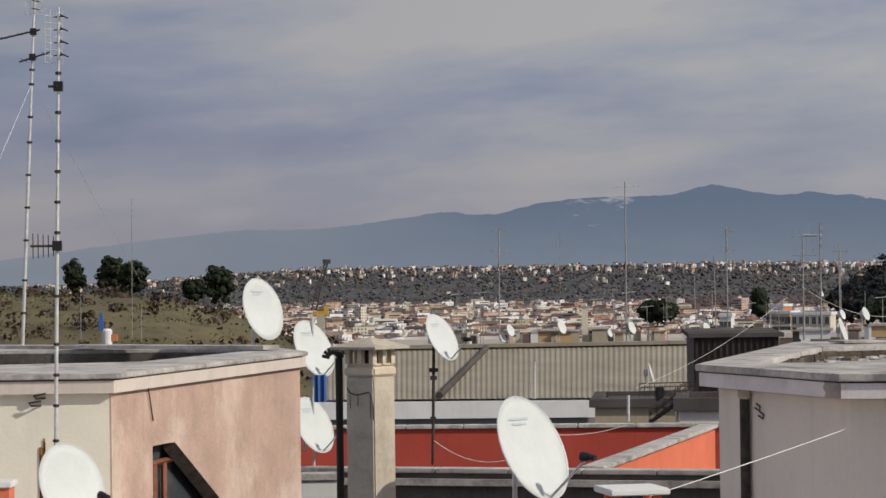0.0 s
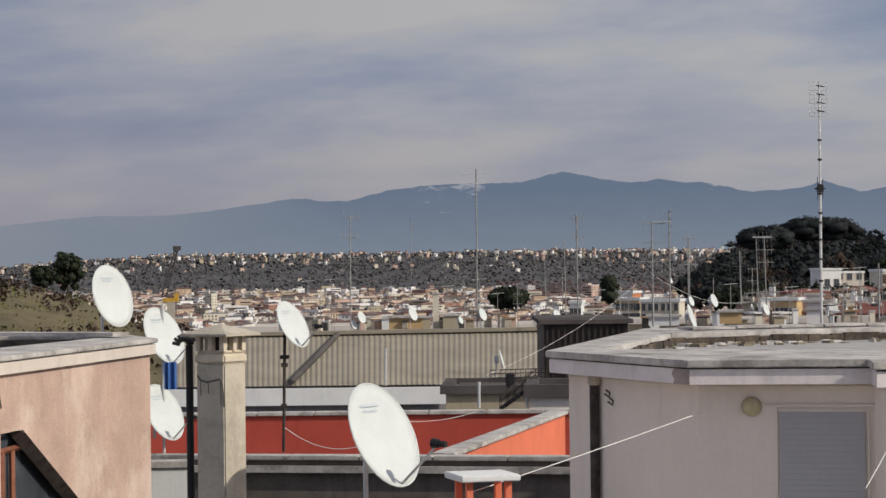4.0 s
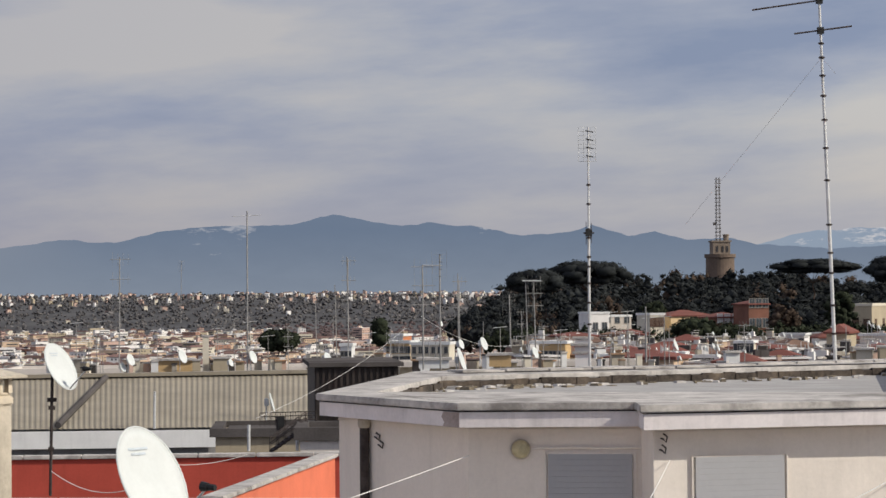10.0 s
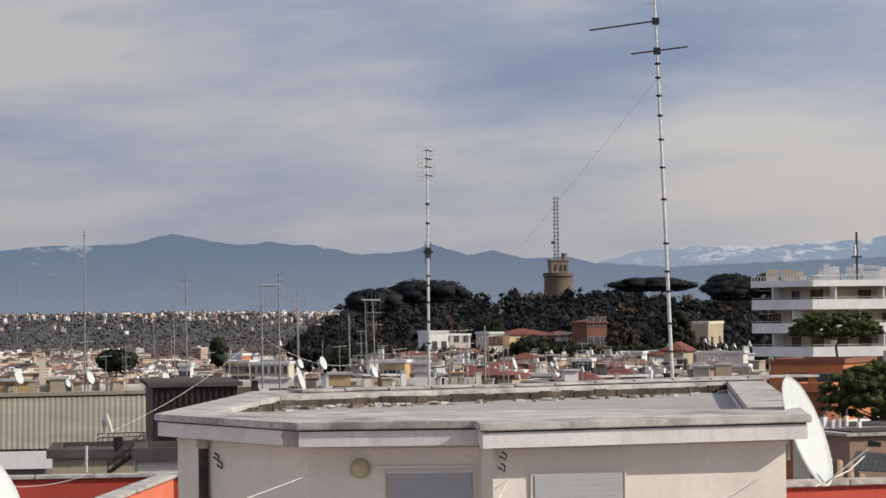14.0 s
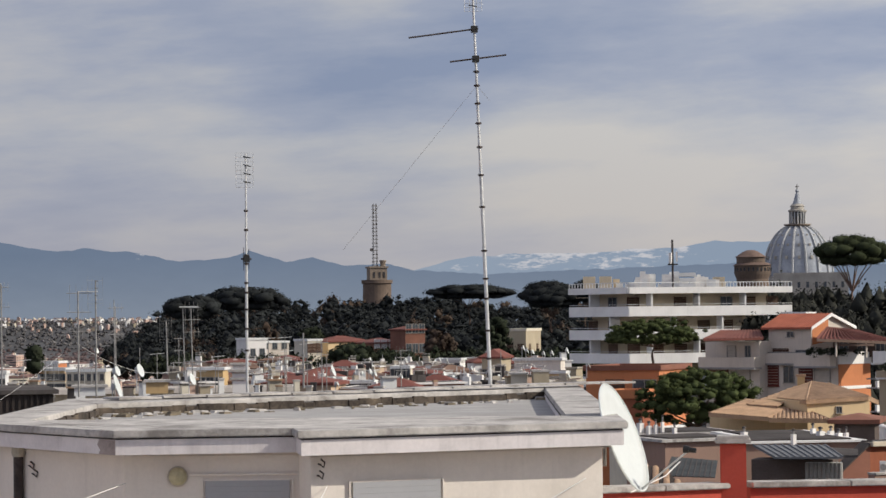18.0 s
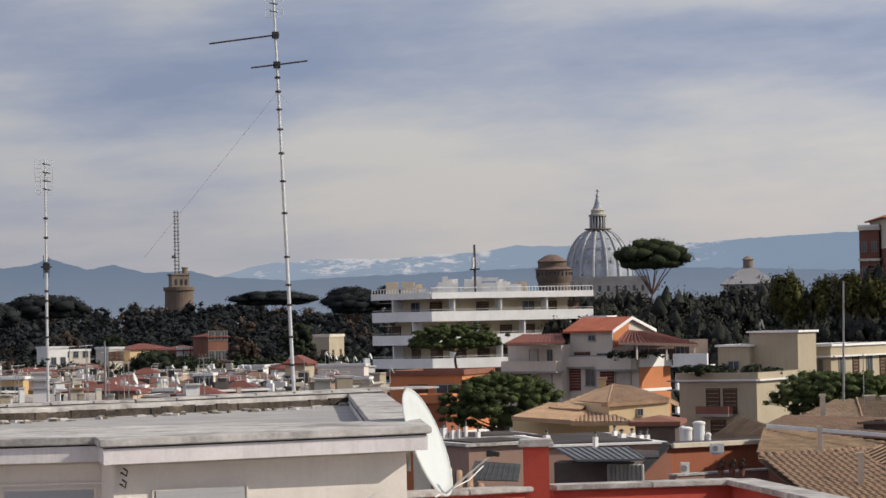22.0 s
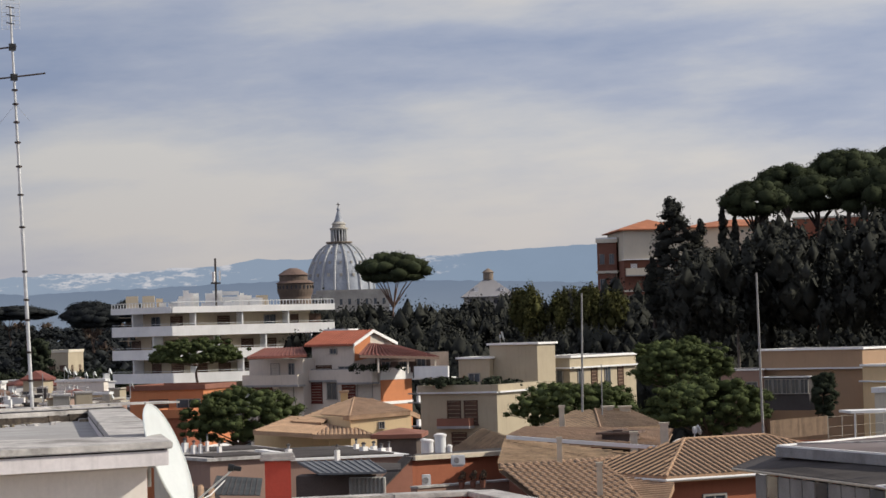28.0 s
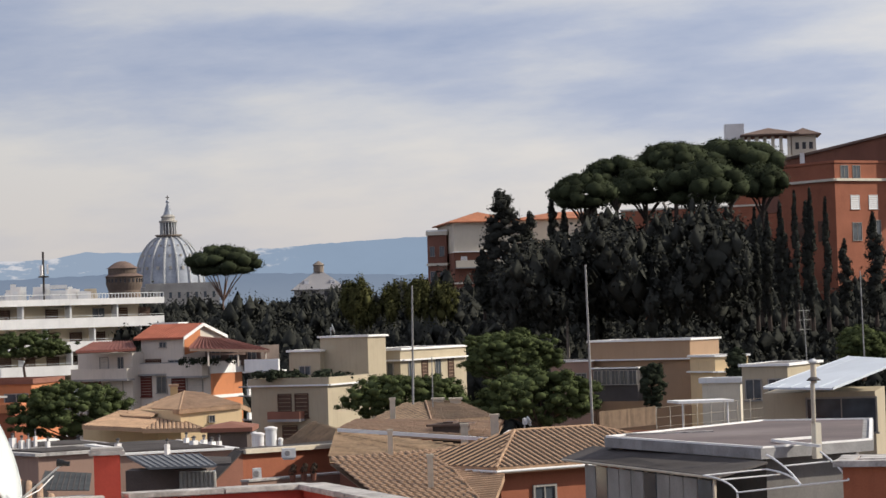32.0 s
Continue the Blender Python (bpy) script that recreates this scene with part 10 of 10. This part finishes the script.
for i, (pl, w, h) in enumerate((((137.071, 218.58, 22.506), 4.178, 12.302), ((141.292, 215.87, 26.98), 0.928, 7.543), ((144.178, 213.95, 26.865), 1.161, 5.803), ((142.257, 215.24, 26.942), 1.044, 5.803), ((143.819, 211.78, 26.797), 2.303, 6.333),
                               ((154.045, 194.356, 21.101), 1.227, 9.203), ((155.837, 192.922, 21.029), 1.004, 10.876), ((157.337, 189.106, 20.925), 1.439, 7.193), ((158.261, 185.713, 20.843), 1.976, 9.604),
                               ((152.322, 195.709, 21.17), 1.45, 8.367), ((137.298, 223.14, 22.585), 2.357, 6.187), ((141.412, 220.56, 23.607), 3.3, 8.839), ((151.828, 198.616, 22.349), 2.249, 7.591), ((147.153, 202.1, 22.536), 1.687, 6.747),
                               ((132.792, 167.816, 20.955), 0.722, 9.656), ((132.498, 165.494, 20.927), 0.620, 10.311), ((134.733, 166.262, 20.877), 0.770, 10.683), ((133.845, 163.115, 20.852), 0.665, 9.773), ((133.138, 170.089, 20.981), 0.875, 8.792), ((133.576, 172.283, 21.004), 0.687, 9.219))):
    cypress(pl, w * 1.15, h, 70 + i, 0.62 if w > 4 else 0.8)

for i, (p, w, h) in enumerate((((142.41, 211.53, 33.11), 6.6, 3.1), ((156.62, 226.04, 36.01), 7.0, 3.0), ((167.76, 230.39, 37.24), 8.2, 3.9), ((175.58, 230.81, 36.95), 12.6, 4.4),
                               ((156.34, 210.24, 33.28), 8.8, 4.2), ((153.78, 217.04, 33.84), 7.4, 3.4), ((172.26, 220.74, 34.62), 5.6, 3.4))):
    umbrella((p[0], p[1], 25.5), p[2] - 26.1, w * 1.18, h * 1.15, "great umbrella pine with a flat layered crown on the palace hill", pads=34, seed=80 + i, group="palace pines", spread=0.22)
t = thing("pale_trunk", (147.979, 203.98, 28.714), 0, "pale leaning bare trunk under the pines", "tree")
part("trunk", Geo().path([(0, 0, -1.5), (-0.1, 0, 1.5), (-0.55, 0, 2.8), (-1.2, 0, 4.1)], 0.13, 7), "palebark", t)


def palace():
    az = 30.599
    B = (213.6, 338.2, 19.7, -az + 8, 9.4, 18.0, 17.273)
    h, up = B[6], 4.678
    T = (B[0], B[1], B[2] + h - up, B[3], B[4], B[5], up)
    block("palace", T, "palacecream", "cream palace with a red hipped roof above brick storeys", "building", "hip", "orangetile", rise=1.7, over=0.8, skirt=0.0,
          wins=[("f", B[4] * 0.42, 1.2, 0.75, 1.0, "glass")], bands=((0.0, 0.15, 0.5, "whitewarm"),))
    L = (B[0], B[1], B[2], B[3], B[4], B[5], h - up - 0.01)
    block("brick_lower_house", L, "redattic", "dark brick-red lower storeys below the cream palace", "building", "none", "slate", fw(L, 3, (L[6] - 2.0,), "white", 1.0, 1.4) + fw(L, 4, (L[6] - 7.0,), "glass", 1.0, 1.4), skirt=5, bands=((L[6] - 5.0, 0.25, 0.2, "cream"), (L[6] - 8.0, 0.2, 0.2, "cream"), (L[6] - 10.0, 0.2, 0.2, "cream")), balconies=(("f", 0.2, B[4] - 0.2, L[6] - 2.4, 1.0, 1.1, "palacecream"),))
    B = (206.6, 346.9, 20.3, -40.635, 3.137, 1.047, 15.617)
    block("palace_wing", (B[0], B[1], B[2], B[3], B[4], 10.0, B[6]), "brickdull", "brick-red wing of the palace with pale corners", "building", "flat", "greyroof", fw(B, 2, (B[6] - 4, B[6] - 8), "glass", 0.8, 1.6), bands=((B[6] - 0.6, 0.6, 0.3, "cream"), (B[6] - 5.5, 0.4, 0.3, "cream")), skirt=5, rim=0.3)
    B = (237.6, 346.3, 29.2, -41.949, 16.216, 6.787, 8.669)
    block("palace_wing", (B[0], B[1], B[2], B[3], B[4], 12.0, B[6]), "palacecream", "long cream wing of the palace under a red roof", "building", "hip", "orangetile", fw(B, 3, (B[6] - 3.6,), "white", 1.2, 1.5), rise=1.3, over=0.8, skirt=5)
    B = (214.38, 270.31, 23.821, -44.418, 22.236, 7.423, 12.146)
    block("red_palace_wing", (B[0], B[1], B[2], B[3], B[4], 14.0, B[6]), "redbrick", "brick-red wing half hidden by pines", "building", "flat", "greyroof", [("f", B[4] * 0.24, B[6] - 6.8, 1.3, 2.0, "white"), ("f", B[4] * 0.6, B[6] - 6.0, 1.2, 2.0, "white")], skirt=6, rim=0.25, capm="cream")


M["orangetile"] = mat("orange_clay_roof", (0.44, 0.17, 0.085), 0.85, var=0.15, scale=0.3, fine=2.0)
M["palacecream"] = mat("palace_cream", (0.62, 0.55, 0.43), 0.85, var=0.06, scale=0.2, streak=0.15)
M["redattic"] = mat("dull_red_attic", (0.20, 0.085, 0.055), 0.9, var=0.12, scale=0.3, streak=0.15)
M["redbrick"] = mat("red_brick_wall", (0.32, 0.115, 0.065), 0.9, var=0.12, scale=0.3, fine=6.0, streak=0.15)
palace()


def red_building():
    # near corner with a shaded face to one hand and a sunlit one to the other
    B = (191.267, 231.12, 20.713, -87.61, 10.184, 13.982, 18.195)
    zb = 36.706 - B[2]
    zs = lambda y0: B[6] * (560 - y0) / (560 - 287)
    w1 = lambda px: 0.067 * px / math.sin(radians(48))
    t = block("red_building", B, "redbrick", "large brick-red palace with a pale cornice and tall windows", "building", "flat", "slatered", rim=0.3, capm="redbrick", skirt=8,
              bands=((zb, 0.3, 0.3, "cream"),),
              wins=[("s", w1(17), zs(318), 1.2, zs(292) - zs(318), "glass"), ("s", w1(38), zs(318), 1.2, zs(292) - zs(318), "glass"), ("s", w1(34), zs(370), 1.4, zs(345) - zs(370), "white"), ("s", w1(66), zs(370), 1.4, zs(345) - zs(370), "white"),
                    ("s", w1(36), zs(426), 1.5, zs(394) - zs(426), "glass"), ("s", w1(70), zs(420), 1.5, zs(390) - zs(420), "glass"), ("f", B[4] * 0.25, zs(425), 1.2, 2.4, "shutter"), ("f", B[4] * 0.62, zs(425), 1.2, 2.4, "shutter")])
    # attic storey, long and dark, stepping up towards its near end
    a, b = Vector((202.52, 254.18, 40.372)), Vector((203.44, 228.58, 40.506))
    t = thing("red_attic", (a.x, a.y, a.z - 6), 0, "dark red attic storey above the palace cornice", "building")
    vs = [Vector((0, 0, 0)), Vector((b.x - a.x, b.y - a.y, 0)), Vector((b.x - a.x, b.y - a.y, 43.213 - a.z + 6)), Vector((0, 0, 40.953 - a.z + 6))]
    bk = Vector((4, 10, 0))
    part("wall", Geo().add(vs + [v + bk for v in vs], [(0, 1, 2, 3), (7, 6, 5, 4), (0, 4, 5, 1), (1, 5, 6, 2), (2, 6, 7, 3), (3, 7, 4, 0)]), "redattic", t)
    part("coping", beam(Geo(), vs[3] + Vector((0, 0, 0.15)), vs[2] + Vector((0, 0, 0.15)), 0.6, 0.3), "slatered", t)
    p = Vector((199.696, 247.48, 39.969))
    t = thing("chimney", (p.x, p.y, p.z - 7), -35, "white chimney stack on the palace roof", "chimney", "rooftop chimneys")
    part("shaft", Geo().box((0, 0, 0), (0.55, 0.55, 8.3)), "citywhite", t)
    part("cap", Geo().box((0, 0, 8.3), (0.75, 0.75, 0.12)), "concretepale", t)
    # the roof-top loggia
    p = Vector((217.72, 276.59, 42.611))
    t = thing("roof_loggia", p, -35, "roof-top loggia with columns, tiled roofs and a white stair tower", "building")
    S = 0.079
    part("base", Geo().box((0, 4, -16), (150 * S, 8, 16)), "redbrick", t)
    part("parapet", Geo().box((0, 0.2, 0), (80 * S, 0.4, 6 * S)), "cream", t)
    for i in range(6):
        part("column", Geo().box((-38 * S + 70 * S * i / 5, 0.2, 0), (0.45, 0.45, 40 * S)), "cream", t)
    part("roof", Geo().hip((-2 * S, 3, 44 * S), (84 * S, 7), 0, 1.1, 0.7), "slatered", t)
    part("pavilion", Geo().box((58 * S, 2.5, 0), (42 * S, 5, 40 * S)), "palacecream", t)
    part("pavilion_roof", Geo().hip((58 * S, 2.5, 42 * S), (42 * S, 5), 0, 1.0, 0.7), "slatered", t)
    for i in range(3):
        part("window", Geo().box((46 * S + 12 * S * i, -0.03, 16 * S), (0.5, 0.1, 12 * S)), "citywin", t)
    part("stair_tower", Geo().box((-62 * S, 3, -1), (34 * S, 3, 66 * S + 1)), "citywhite", t)


red_building()


def hill_lamp():
    p = (74.855, 129.987, 19.778)
    t = thing("bare_tree", (122.488, 185.151, 20.27), 0, "pale bare forked tree before the dark wood", "tree")
    g = Geo()
    H = 3.994
    g.tube((0, 0, -6), (-0.1, 0, H * 0.6), 0.16, 0.1, 6)
    for a, b in (((-0.9, 0, H), 0.06), ((0.7, 0, H * 0.95), 0.06), ((-0.2, 0.2, H * 1.1), 0.05), ((0.25, 0, H * 1.05), 0.05)):
        g.tube((-0.1, 0, H * 0.58), a, 0.08, b * 0.4, 6)
        g.tube(Vector(a) * 0.7 + Vector((0, 0, H * 0.2)), Vector(a) + Vector((0.3, 0, 0.2)), 0.04, 0.015, 5)
    part("trunk", g, "palebark", t)


hill_lamp()
